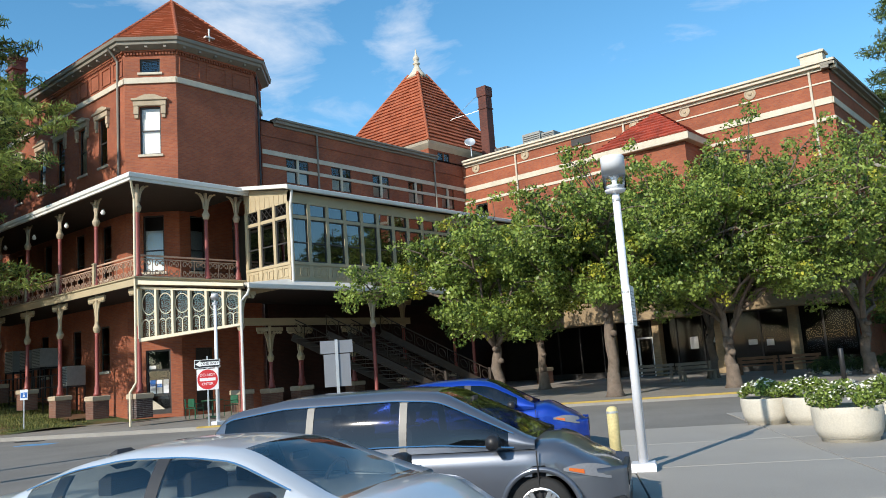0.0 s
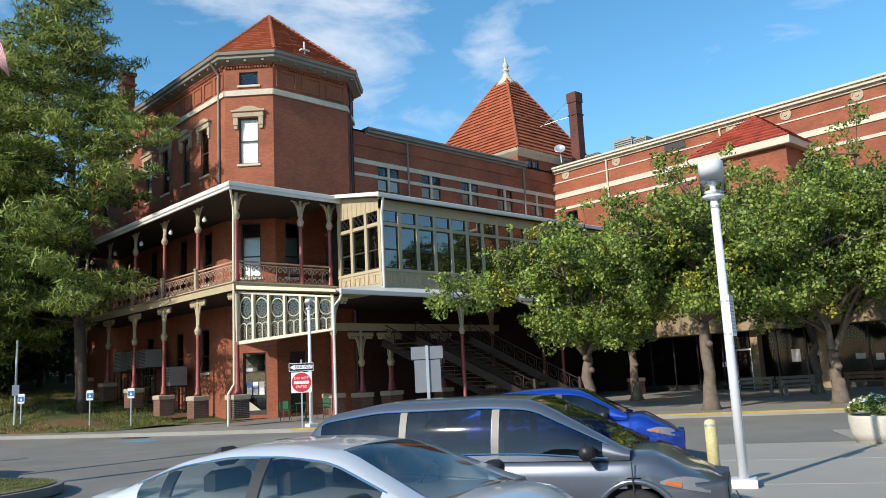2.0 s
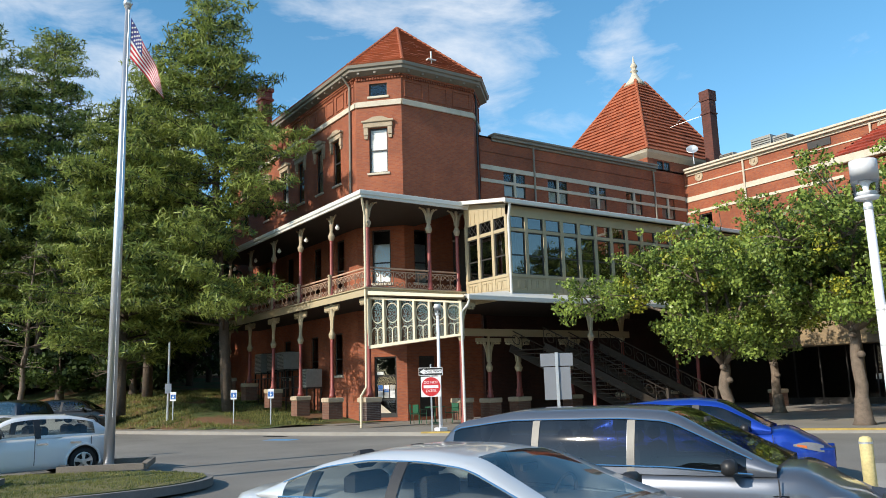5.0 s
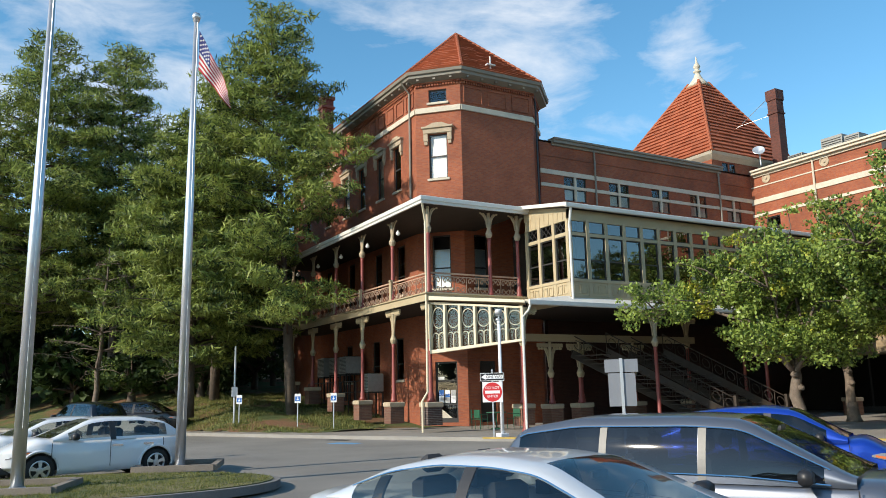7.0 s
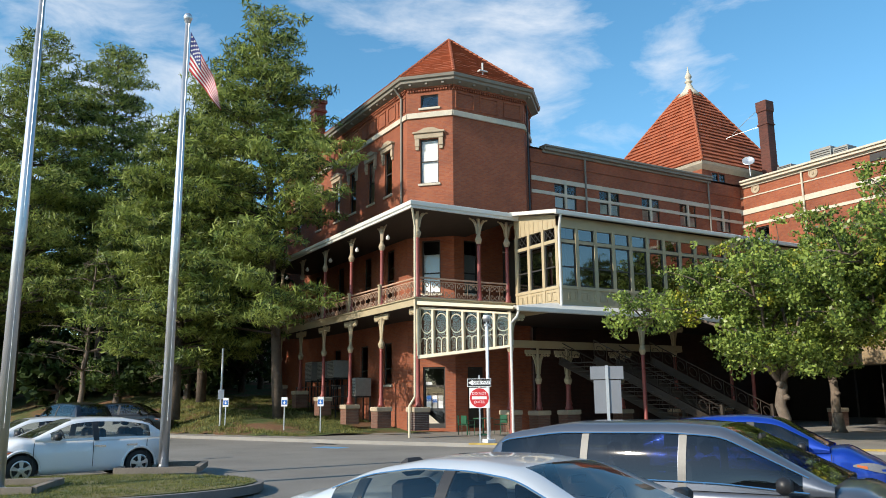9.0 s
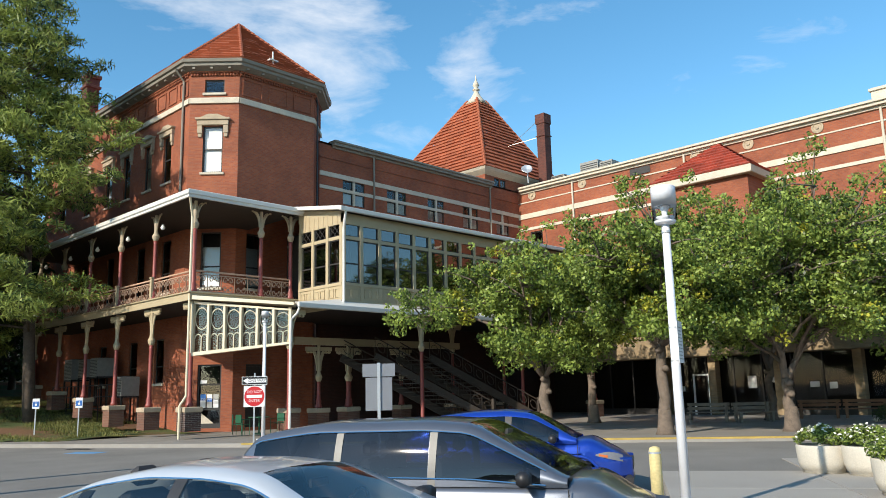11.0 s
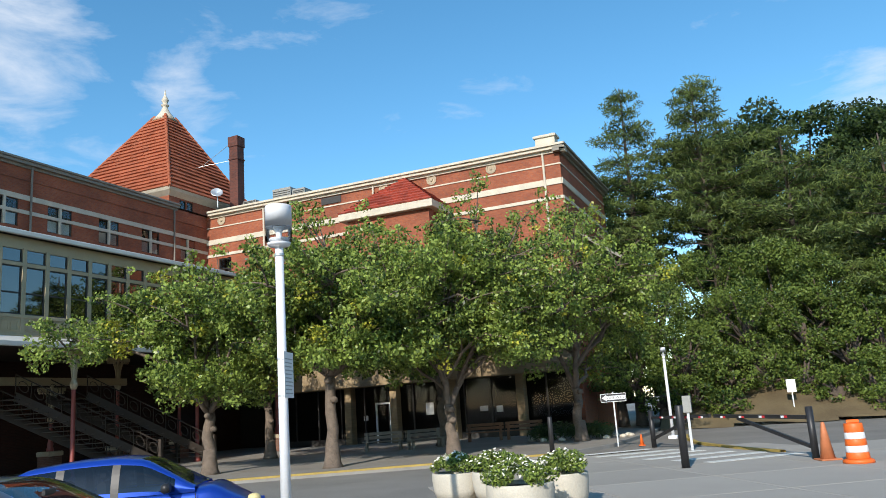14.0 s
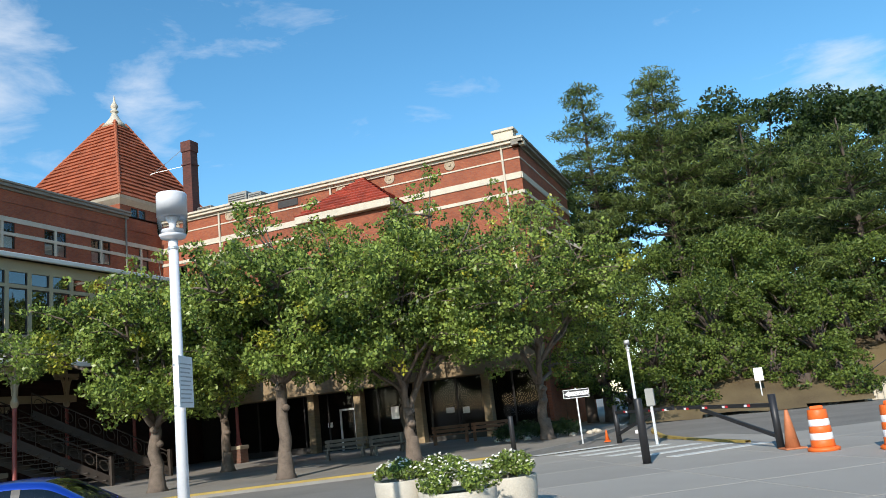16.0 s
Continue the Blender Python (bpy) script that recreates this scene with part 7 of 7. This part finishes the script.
# back of a large road sign
bs = thing("road_sign_back", "grey aluminium back of two stacked road signs on a post", "road sign", at=(-12.4, 13.1, 0.0), rz=48)
part("post", Build().box((-0.035, -0.05, 0), (0.035, -0.01, 2.52)), M_GALV, bs)
part("upper_plate", plate(0.76, 0.30, 2.35, 0.0, 0.006, 0.002), M_SIGNBACK, bs)
part("lower_plate", plate(0.62, 0.76, 1.80, 0.0, 0.006, 0.002), M_SIGNBACK, bs)


def parking_sign(x, y, z, h, label):
    t = thing("parking_sign", label, "road sign", "accessible parking signs", at=(x, y, z), rz=58)
    part("post", Build().box((-0.025, -0.02, 0), (0.025, 0.02, h)), M_GALV, t)
    p = part("plate", plate(0.30, 0.46, h - 0.22, -0.022, 0.004), M_SIGNW, t)
    part("blue_field", plate(0.26, 0.24, h - 0.24, -0.027, 0.002), M_SIGNB, p)
    s = Build().lathe((0, 0, 0), [(0.05, 0), (0.05, 0.002)], 14).moved(Matrix.Translation((0.0, -0.030, h - 0.27)) @ UP)
    s.box((-0.015, -0.032, h - 0.24), (0.015, -0.030, h - 0.16))
    part("symbol", s, M_SIGNW, p)
    return t


parking_sign(-37.2, 14.0, 0.2, 1.75, "blue and white accessible parking sign on a post")
parking_sign(-35.6, 15.3, 0.2, 1.75, "blue and white accessible parking sign on a post")
parking_sign(-40.7, 12.0, 0.25, 1.7, "blue and white accessible parking sign on a post")
sp = thing("sign_pole", "tall thin galvanised pole with small notice", "pole", at=(-41.3, 11.9, 0.2))
part("pole", Build().tube([(0, 0, 0), (0, 0, 4.4)], 0.06, 8), M_GALV, sp)
part("plate", Build().box((0.05, -0.18, 1.7), (0.07, 0.14, 2.2)), M_SIGNW, sp)

# accessible bay mark and drain
mk = Build().box((-27.9, 12.2, 0.002), (-26.6, 12.9, 0.006))
solid("blue_bay_mark", mk.moved(Matrix.Translation((-27, 12.4, 0)) @ Matrix.Rotation(radians(28), 4, 'Z') @ Matrix.Translation((27, -12.4, 0))), M_BLUEP, "worn blue parking mark painted on the asphalt", "road marking", kind="structure")
def drain(x, y, rz, w=1.1, d=0.45, z=0.004):
    t = thing("drain_grate", "dark cast-iron drain grate set in the ground", "drain", "drains", at=(x, y, z), rz=rz)
    part("frame", Build().box((-w / 2, -d / 2, 0), (w / 2, d / 2, 0.004)), M_BLACK, t)
    for i in range(8):
        xx = -w / 2 + (i + 0.5) * w / 8
        part("bar", Build().box((xx - 0.03, -d / 2 + 0.04, 0.004), (xx + 0.03, d / 2 - 0.04, 0.012)), M_DARKFRAME, t)
drain(-29.6, 13.1, 24)
drain(-6.2, 26.9, 31, 0.8, 0.4)
drain(-5.0, 27.4, 31, 0.9, 0.4, 0.026)

# ---- flagpoles on the grass island ----
def rounded(cx, cy, a, b_, rz, n=36):
    return [(cx + a * math.cos(t) * math.cos(rz) - b_ * math.sin(t) * math.sin(rz), cy + a * math.cos(t) * math.sin(rz) + b_ * math.sin(t) * math.cos(rz)) for t in [2 * math.pi * k / n for k in range(n)]]


isl = rounded(-16.3, 1.6, 4.4, 2.6, radians(70), 40)
solid("island_kerb", Build().prism(isl, -0.02, 0.14), material("dark_kerb", (0.17, 0.16, 0.15), 0.9, var=0.3, scale=1.5), "dark worn concrete kerb of the grass island", "kerb", kind="structure")
inner = rounded(-16.3, 1.6, 4.25, 2.46, radians(70), 40)
solid("grass_island", Build().prism(inner, 0.05, 0.16), M_ISLAND, "mown grass island with dry patches", "grass", kind="structure")


def flagpole(x, y, h, label, gold):
    t = thing("flagpole", label, "flagpole", "flagpoles", at=(x, y, 0.12))
    part("pole", Build().tube([(0, 0, 0), (0, 0, h * 0.5), (0, 0, h - 0.15)], [0.125, 0.115, 0.06], 16), M_ALU, t, "brushed metal pole", True)
    part("collar", Build().lathe((0, 0, 0), [(0.22, 0), (0.22, 0.04), (0.15, 0.09), (0.13, 0.1)], 16), M_ALU, t)
    part("truck", Build().lathe((0, 0, h - 0.16), [(0.07, 0), (0.09, 0.04), (0.04, 0.08)], 12), M_ALU, t)
    part("ball", Build().lathe((0, 0, h), [(0.01, -0.13), (0.09, -0.09), (0.125, 0), (0.09, 0.09), (0.01, 0.125)], 16), M_GOLD if gold else M_ALU, t, "", True)
    part("halyard", Build().tube([(0.12, 0.02, 1.2), (0.09, 0.02, h - 0.2)], 0.008, 4), M_GALV, t)
    return t


flagpole(-18.95, 4.55, 11.95, "tall brushed metal flagpole on the grass island", False)
flagpole(-16.1, 0.93, 10.6, "tall brushed metal flagpole with gold ball", True)
# hanging striped flag
fl = thing("flag", "red, white and blue striped flag hanging in folds", "flag", at=(-18.85, 4.62, 0.12))
HOIST, FLY = 1.12, 0.92
fd = Vector((0.62, 0.78, 0)).normalized()
def flag_pt(u, v):
    """u along the fly, v down the hoist, both 0 to 1."""
    drop = 1.85 * u ** 1.05
    o = 0.11 * math.sin(u * 11 + v * 2.5) * (0.2 + u)
    return fd * (u * FLY) + Vector((-fd.y, fd.x, 0)) * o + Vector((0, 0, 11.52 - v * HOIST * (1 - 0.62 * u) - drop))
def flag_patch(u0, u1, v0, v1, mat, name, off=0.0):
    b = Build()
    n = 14
    pts = [[flag_pt(u0 + (u1 - u0) * i / n, v0 + (v1 - v0) * j / 2) + Vector((-fd.y, fd.x, 0)) * off for j in range(3)] for i in range(n + 1)]
    b.add([p for r in pts for p in r], [(i * 3 + j, (i + 1) * 3 + j, (i + 1) * 3 + j + 1, i * 3 + j + 1) for i in range(n) for j in range(2)])
    part(name, b, mat, fl, "", True)
for k in range(13):
    flag_patch(0.40 if k < 7 else 0.0, 1.0, k / 13, (k + 1) / 13, M_FLAGR if k % 2 == 0 else M_FLAGW, "stripe")
flag_patch(0.0, 0.40, 0.0, 7 / 13, M_FLAGB, "canton")
for i in range(5):
    for j in range(4):
        c, stb = flag_pt(0.05 + 0.075 * i, 0.07 + 0.12 * j), Build()
        for sgn in (-1, 1):
            q = c + Vector((-fd.y, fd.x, 0)) * 0.008 * sgn
            stb.add([q + fd * 0.03, q + Vector((0, 0, 0.035)), q - fd * 0.03, q - Vector((0, 0, 0.035))], [(0, 1, 2, 3)])
        part("star", stb, M_FLAGW, fl)
# timber edging round the pole bases
for x, y, r in ((-18.95, 4.55, 25), (-16.1, 0.93, 25)):
    t = thing("timber_edging", "weathered landscape timbers round a flagpole base", "edging", "timber edgings", at=(x, y, 0.15), rz=r + 45)
    for a, c in (((-0.9, -0.9), (0.9, -0.9)), ((0.9, -0.9), (0.9, 0.9)), ((0.9, 0.9), (-0.9, 0.9)), ((-0.9, 0.9), (-0.9, -0.9))):
        part("timber", Build().beam((*a, 0.06), (*c, 0.06), 0.14, 0.14), M_TIMBER, t)

# ---- planters with white flowers ----
def planter(x, y, r, h, seed):
    t = thing("planter", "round cast stone planter full of white flowers", "planter", "forecourt planters", at=(x, y, 0.02))
    part("tub", Build().lathe((0, 0, 0), [(r * 0.80, 0), (r * 0.80, 0.06), (r * 0.86, 0.07), (r * 0.95, 0.2), (r, h * 0.75), (r, h - 0.03), (r * 0.98, h), (r * 0.90, h), (r * 0.88, h - 0.08)], 40), M_PLANTER, t, "pale cast stone tub", True)
    part("soil", Build().lathe((0, 0, 0), [(r * 0.88, h - 0.1), (r * 0.88, h - 0.07)], 24), M_DIRT, t)
    rs = random.Random(seed)
    cl = []
    for k in range(34):
        a, q = rs.uniform(0, 6.28), r * 0.92 * math.sqrt(rs.random())
        cl.append(((q * math.cos(a), q * math.sin(a), h + rs.uniform(0.0, 0.10) + 0.24 * (1 - (q / r) ** 2)), rs.uniform(0.10, 0.18)))
    leaf_part("foliage", cl, 6200, 0.03, seed, M_LEAF, t, "green leaves")
    fb = Build()
    for k in range(110):
        a, q = rs.uniform(0, 6.28), r * 0.98 * math.sqrt(rs.random())
        c = Vector((q * math.cos(a), q * math.sin(a), h + rs.uniform(0.08, 0.20) + 0.24 * (1 - (q / r) ** 2)))
        nn = Vector((rs.gauss(0, 0.6), rs.gauss(0, 0.6), 1)).normalized()
        e = nn.orthogonal().normalized()
        f = nn.cross(e)
        ring_ = [c + (e * math.cos(z) + f * math.sin(z)) * 0.028 for z in [k2 * math.pi / 3 for k2 in range(6)]]
        fb.add(ring_ + [c + nn * 0.012], [(i, (i + 1) % 6, 6) for i in range(6)])
    tagged(part("bloom", fb, M_FLOWER, t, "small white blooms"), kind="stuff")
    return t


planter(-4.3, 18.0, 0.50, 0.55, 1)
planter(-3.4, 17.95, 0.50, 0.56, 2)
planter(-2.0, 15.2, 0.56, 0.58, 3)
planter(-1.72, 16.75, 0.48, 0.58, 4)

# ---- bollards, barrier, cones ----
yb_ = thing("yellow_bollard", "pale yellow painted steel bollard with chips", "bollard", at=(-4.15, 11.05, 0))
part("post", Build().lathe((0, 0, 0), [(0.085, 0), (0.085, 0.92), (0.07, 0.96), (0.03, 0.98)], 16), material("pale_yellow_paint", (0.62, 0.52, 0.25), 0.6, var=0.25, scale=5, fine=30), yb_, "", True)
part("cap_band", Build().lathe((0, 0, 0.88), [(0.088, 0), (0.088, 0.03)], 16), M_GALV, yb_)


def black_bollard(x, y, h, r=0.085):
    t = thing("black_bollard", "black painted steel bollard", "bollard", "black bollards", at=(x, y, 0.0))
    part("post", Build().lathe((0, 0, 0), [(r, 0), (r, h - 0.03), (r * 0.85, h)], 16), M_BLACK, t, "", True)
    part("foot", Build().lathe((0, 0, 0), [(r * 1.3, 0), (r * 1.3, 0.03)], 16), M_BLACK, t)
    return t


black_bollard(-5.5, 29.4, 1.35)
black_bollard(-0.39, 23.4, 1.55, 0.10)


def gate(hx, hy, ex, ey, h, label):
    t = thing("barrier_gate", label, "gate", "barrier gates")
    d = (Vector((ex, ey, 0)) - Vector((hx, hy, 0))).normalized()
    ln = (Vector((ex, ey, 0)) - Vector((hx, hy, 0))).length
    o = Vector((hx, hy, 0))
    part("hinge_post", Build().tube([o, o + Vector((0, 0, h + 0.18))], 0.09, 14), M_BLACK, t, "black hinge post", True)
    part("arm", Build().beam(o + Vector((0, 0, h - 0.08)), o + d * ln + Vector((0, 0, h - 0.03)), 0.08, 0.10), M_BLACK, t)
    part("brace", Build().beam(o + Vector((0, 0, 0.30)), o + d * ln * 0.72 + Vector((0, 0, h - 0.1)), 0.07, 0.09), M_BLACK, t)
    for k in range(4):
        q = o + d * ln * (0.22 + 0.22 * k) + Vector((0, 0, h - 0.065))
        part("reflector", Build().beam(q - d * 0.14, q, 0.086, 0.06), M_SIGNR, t, "red reflective strip")
        part("reflector", Build().beam(q, q + d * 0.14, 0.086, 0.06), M_SIGNW, t, "white reflective strip")
    return t


gate(2.6, 24.55, -0.0, 28.45, 1.12, "black steel barrier gate arm with red and white reflectors")
gate(-2.5, 32.1, -0.15, 28.65, 1.12, "black steel barrier gate arm with red and white reflectors")
kp = thing("key_box_post", "grey box on a post beside the barrier", "post", at=(-0.9, 29.6, 0))
part("post", Build().box((-0.04, -0.04, 0), (0.04, 0.04, 1.2)), M_GALV, kp)
part("box", Build().box((-0.13, -0.1, 1.2), (0.13, 0.1, 1.75), 0.02), M_ACGREY, kp)


def cone(x, y, h, mat, rz):
    t = thing("traffic_cone", "faded orange traffic cone", "traffic cone", "traffic cones", at=(x, y, 0.0), rz=rz)
    part("base", Build().box((-h * 0.27, -h * 0.27, 0.022), (h * 0.27, h * 0.27, 0.06), 0.012), mat, t)
    part("cone", Build().lathe((0, 0, 0), [(h * 0.19, 0.055), (h * 0.05, h * 0.96), (h * 0.035, h)], 20), mat, t, "", True)
    return t


M_FADED = material("faded_orange_plastic", (0.50, 0.17, 0.07), 0.6, var=0.3, scale=5, bump=0.05)
cone(-3.1, 33.1, 0.45, M_ORANGE, 10)
cone(2.85, 24.2, 0.92, M_FADED, 20)


def barrel(x, y, rz):
    t = thing("traffic_barrel", "orange and white striped traffic barrel on a base", "traffic barrel", "traffic barrels", at=(x, y, 0.02), rz=rz)
    t.scale = (0.84, 0.84, 0.92)
    part("base", Build().lathe((0, 0, 0), [(0.40, 0), (0.40, 0.07), (0.33, 0.10)], 20), M_ORANGE, t, "", True)
    zs = [0.10, 0.26, 0.42, 0.58, 0.74, 0.96]
    for k in range(5):
        r0, r1 = 0.30 - 0.075 * (zs[k] - 0.1), 0.30 - 0.075 * (zs[k + 1] - 0.1)
        part("band", Build().lathe((0, 0, 0), [(r0 - 0.01, zs[k]), (r0, zs[k] + 0.015), (r1, zs[k + 1] - 0.015), (r1 - 0.01, zs[k + 1])], 24), M_SIGNW if k % 2 else M_ORANGE, t, "white reflective band" if k % 2 else "orange band", True)
    part("handle", Build().box((-0.16, -0.03, 0.96), (0.16, 0.03, 1.05), 0.02), M_ORANGE, t)
    return t


barrel(3.45, 23.2, 10)
barrel(4.8, 22.5, 40)

# zebra crossing
zc_ = thing("zebra_crossing", "worn white painted crossing stripes before the barrier", "crossing", kind="structure")
for i in range(6):
    c = Vector((-3.6 + i * 0.95, 30.1 - i * 0.88, 0))
    d = Vector((0.75, 0.66, 0))
    b = Build().beam(c - d * 1.5 + Vector((0, 0, 0.027)), c + d * 1.5 + Vector((0, 0, 0.027)), 0.42, 0.006)
    part("stripe", b, M_LINE, zc_)

# ---- benches ----
def bench(x, y, rz, mat, label):
    t = thing("bench", label, "bench", "forecourt benches", at=(x, y, 0.13), rz=rz)
    for k in range(3):
        part("seat_slat", Build().box((-0.95, -0.25 + k * 0.17, 0.42), (0.95, -0.11 + k * 0.17, 0.47), 0.008), mat, t)
    for k in range(2):
        part("back_slat", Build().box((-0.95, 0.27 + k * 0.03, 0.56 + k * 0.18), (0.95, 0.31 + k * 0.03, 0.70 + k * 0.18), 0.008), mat, t)
    for sx in (-0.8, 0.8):
        part("leg", Build().box((sx - 0.06, -0.22, 0), (sx + 0.06, -0.10, 0.42)), mat, t)
        part("leg", Build().box((sx - 0.06, 0.18, 0), (sx + 0.06, 0.30, 0.88)), mat, t)
        part("rail", Build().box((sx - 0.05, -0.10, 0.32), (sx + 0.05, 0.18, 0.42)), mat, t)
    return t


bench(-15.6, 36.2, 20, M_TIMBER, "weathered grey timber bench on the forecourt")
bench(-13.7, 36.9, 55, M_TIMBER, "weathered grey timber bench on the forecourt")
bench(-12.3, 41.0, 15, M_WOODB, "brown timber bench in the shade")
bench(-10.4, 41.6, 15, M_WOODB, "brown timber bench in the shade")

# ---- cafe table with green chairs by the veranda ----
ct = thing("cafe_table", "green metal mesh table by the veranda", "table", at=(-28.6, 20.3, 0.2))
part("tabletop", Build().lathe((0, 0, 0), [(0.45, 0.70), (0.46, 0.72), (0.45, 0.74)], 20), M_GREEN, ct)
part("leg", Build().tube([(0, 0, 0), (0, 0, 0.7)], 0.035, 8), M_GREEN, ct)
part("foot", Build().lathe((0, 0, 0), [(0.28, 0), (0.26, 0.03), (0.05, 0.06)], 14), M_GREEN, ct)


def chair(x, y, rz):
    t = thing("cafe_chair", "green metal chair with curved arms", "chair", "cafe chairs", at=(x, y, 0.2), rz=rz)
    part("seat", Build().box((-0.22, -0.22, 0.43), (0.22, 0.22, 0.46), 0.01), M_GREEN, t)
    part("backrest", Build().box((-0.22, 0.20, 0.50), (0.22, 0.24, 0.86), 0.012), M_GREEN, t)
    for sx in (-0.21, 0.21):
        for sy in (-0.2, 0.2):
            part("leg", Build().tube([(sx, sy, 0), (sx, sy, 0.45 if sy < 0 else 0.86)], 0.014, 6), M_GREEN, t)
        part("arm", Build().tube([(sx, -0.2, 0.45), (sx, -0.2, 0.65), (sx, 0.2, 0.65)], 0.014, 6), M_GREEN, t)


chair(-28.6, 19.5, 180)
chair(-28.4, 21.1, 10)
chair(-29.2, 19.6, 150)

# ---- condensers beside the station ----
def condenser(x, y, z, w, h, label):
    t = thing("condenser_unit", label, "air conditioner", "ground condensers", at=(x, y, z))
    part("case", Build().box((-w / 2, -w / 2, 0), (w / 2, w / 2, h), 0.03), M_ACGREY, t)
    for k in range(int(h / 0.08) - 1):
        part("louvre", Build().box((-w / 2 + 0.05, -w / 2 - 0.015, 0.06 + k * 0.08), (w / 2 - 0.05, -w / 2, 0.09 + k * 0.08)), M_DARKFRAME, t)
    part("fan_guard", Build().lathe((0, 0, h), [(w * 0.42, 0), (w * 0.40, 0.03), (0.03, 0.04)], 16), M_DARKFRAME, t)
    part("stand", Build().box((-w / 2, -w / 2, -1.6), (-w / 2 + 0.08, -w / 2 + 0.08, 0)).box((w / 2 - 0.08, -w / 2, -1.6), (w / 2, -w / 2 + 0.08, 0)).box((-w / 2, w / 2 - 0.08, -1.6), (-w / 2 + 0.08, w / 2, 0)).box((w / 2 - 0.08, w / 2 - 0.08, -1.6), (w / 2, w / 2, 0)).box((-w / 2, -w / 2, -0.08), (w / 2, w / 2, 0)), M_BLACK, t)


condenser(-45.6, 19.0, 3.0, 1.1, 1.15, "grey condenser unit on a black steel stand")
condenser(-44.0, 19.1, 3.1, 1.0, 1.0, "grey condenser unit on a black steel stand")
condenser(-42.4, 19.1, 3.1, 1.0, 1.0, "grey condenser unit on a black steel stand")
condenser(-39.5, 19.2, 2.0, 0.95, 1.0, "grey condenser unit beside the brick wall")
fe = thing("black_railing", "black steel railing before the condensers", "railing", at=(0, 0, 0))
for z in (1.4, 2.0, 2.6):
    part("rail", Build().beam((-47.0, 18.2, z), (-38.4, 18.2, z), 0.05), M_BLACK, fe)
for i in range(9):
    part("picket", Build().beam((-47.0 + i * 1.07, 18.2, 0.3), (-47.0 + i * 1.07, 18.2, 2.62), 0.05), M_BLACK, fe)

cp = thing("platform_canopy", "dark sloping platform canopy at the end of the station wing", "canopy")
part("roof", Build().add([(XR1 + 0.01, YR + 2, 11.7), (XR1 + 0.01, YR + 12, 11.7), (XR1 + 3.4, YR + 12, 9.2), (XR1 + 3.4, YR + 2, 9.2), (XR1 + 0.01, YR + 2, 11.95), (XR1 + 0.01, YR + 12, 11.95), (XR1 + 3.4, YR + 12, 9.4), (XR1 + 3.4, YR + 2, 9.4)],
                         [(0, 1, 2, 3), (7, 6, 5, 4), (0, 3, 7, 4), (3, 2, 6, 7)]), M_GREYTRIM, cp, "grey sheet roof")
for k in range(4):
    part("bracket", Build().beam((XR1, YR + 2.4 + 3 * k, 9.3), (XR1 + 3.0, YR + 2.4 + 3 * k, 9.35), 0.12, 0.2).beam((XR1, YR + 2.4 + 3 * k, 7.8), (XR1 + 1.6, YR + 2.4 + 3 * k, 9.3), 0.1, 0.14), M_RED, cp)
xk = ribbon([(-2.2, 38.5), (-2.0, 36.6), (-1.2, 33.0), (-0.42, 31.1), (0.6, 29.0), (1.75, 27.1)], 0.0, 0.16, 0.0, 0.09)
solid("exit_kerb", xk, M_YELLOW, "low yellow painted kerb round the exit road", "kerb", kind="structure")

# ---- far right: brick outbuilding with steps ----
ob_ = thing("brick_outbuilding", "low red brick outbuilding half hidden by trees", "building")
part("wall", Build().box((9.6, 49.9, 0), (10.0, 58, 3.5)).box((9.6, 49.5, 0), (22, 49.9, 3.5)), M_BX, ob_)
part("roof", Build().box((9.3, 49.2, 3.5), (22.5, 58.5, 3.7), 0.03), M_GREYTRIM, ob_)
part("pier", Build().box((9.4, 48.9, 0), (10.2, 49.5, 2.6), 0.02), M_BX, ob_)
st_ = thing("stone_steps", "pale stone steps with a thin handrail", "steps")
for k in range(7):
    part("step", Build().box((6.6 + k * 0.28, 47.6, 0), (6.9 + k * 0.28, 49.0, 0.16 * (k + 1)), 0.01), M_STONE, st_)
part("handrail", Build().tube([(6.6, 47.6, 0.95), (8.6, 47.6, 2.1)], 0.025, 6).tube([(6.6, 47.6, 0.1), (6.6, 47.6, 0.95)], 0.025, 6).tube([(8.6, 47.6, 0.9), (8.6, 47.6, 2.1)], 0.025, 6), M_BLACK, st_)
ss = thing("bank_sign", "small white notice on a post in the earth bank", "sign", at=(2.3, 47.3, 0.6))
part("post", Build().box((-0.03, -0.02, -0.3), (0.03, 0.02, 1.5)), M_GALV, ss)
part("plate", Build().box((-0.22, -0.03, 0.9), (0.22, -0.02, 1.55)), M_SIGNW, ss)
# low planting by the forecourt bollard
lp = []
rs_ = random.Random(9)
for k in range(40):
    lp.append(((-6.8 + rs_.uniform(-1.9, 1.9), 38.6 + rs_.uniform(-0.9, 0.9), 0.35 + rs_.uniform(0, 0.35)), rs_.uniform(0.3, 0.45)))
bd_ = thing("flower_bed", "low dark green strappy planting edged with stones", "planting")
leaf_part("foliage", lp, 700, 0.12, 9, M_LEAFOAK, bd_, "", aspect=0.12)
for k in range(14):
    a = 2 * math.pi * k / 14
    part("stone", Build().lathe((-6.8 + 2.3 * math.cos(a), 38.6 + 1.3 * math.sin(a), 0.12), [(0.14, 0), (0.17, 0.06), (0.12, 0.13), (0.03, 0.16)], 7), M_STONE, bd_)
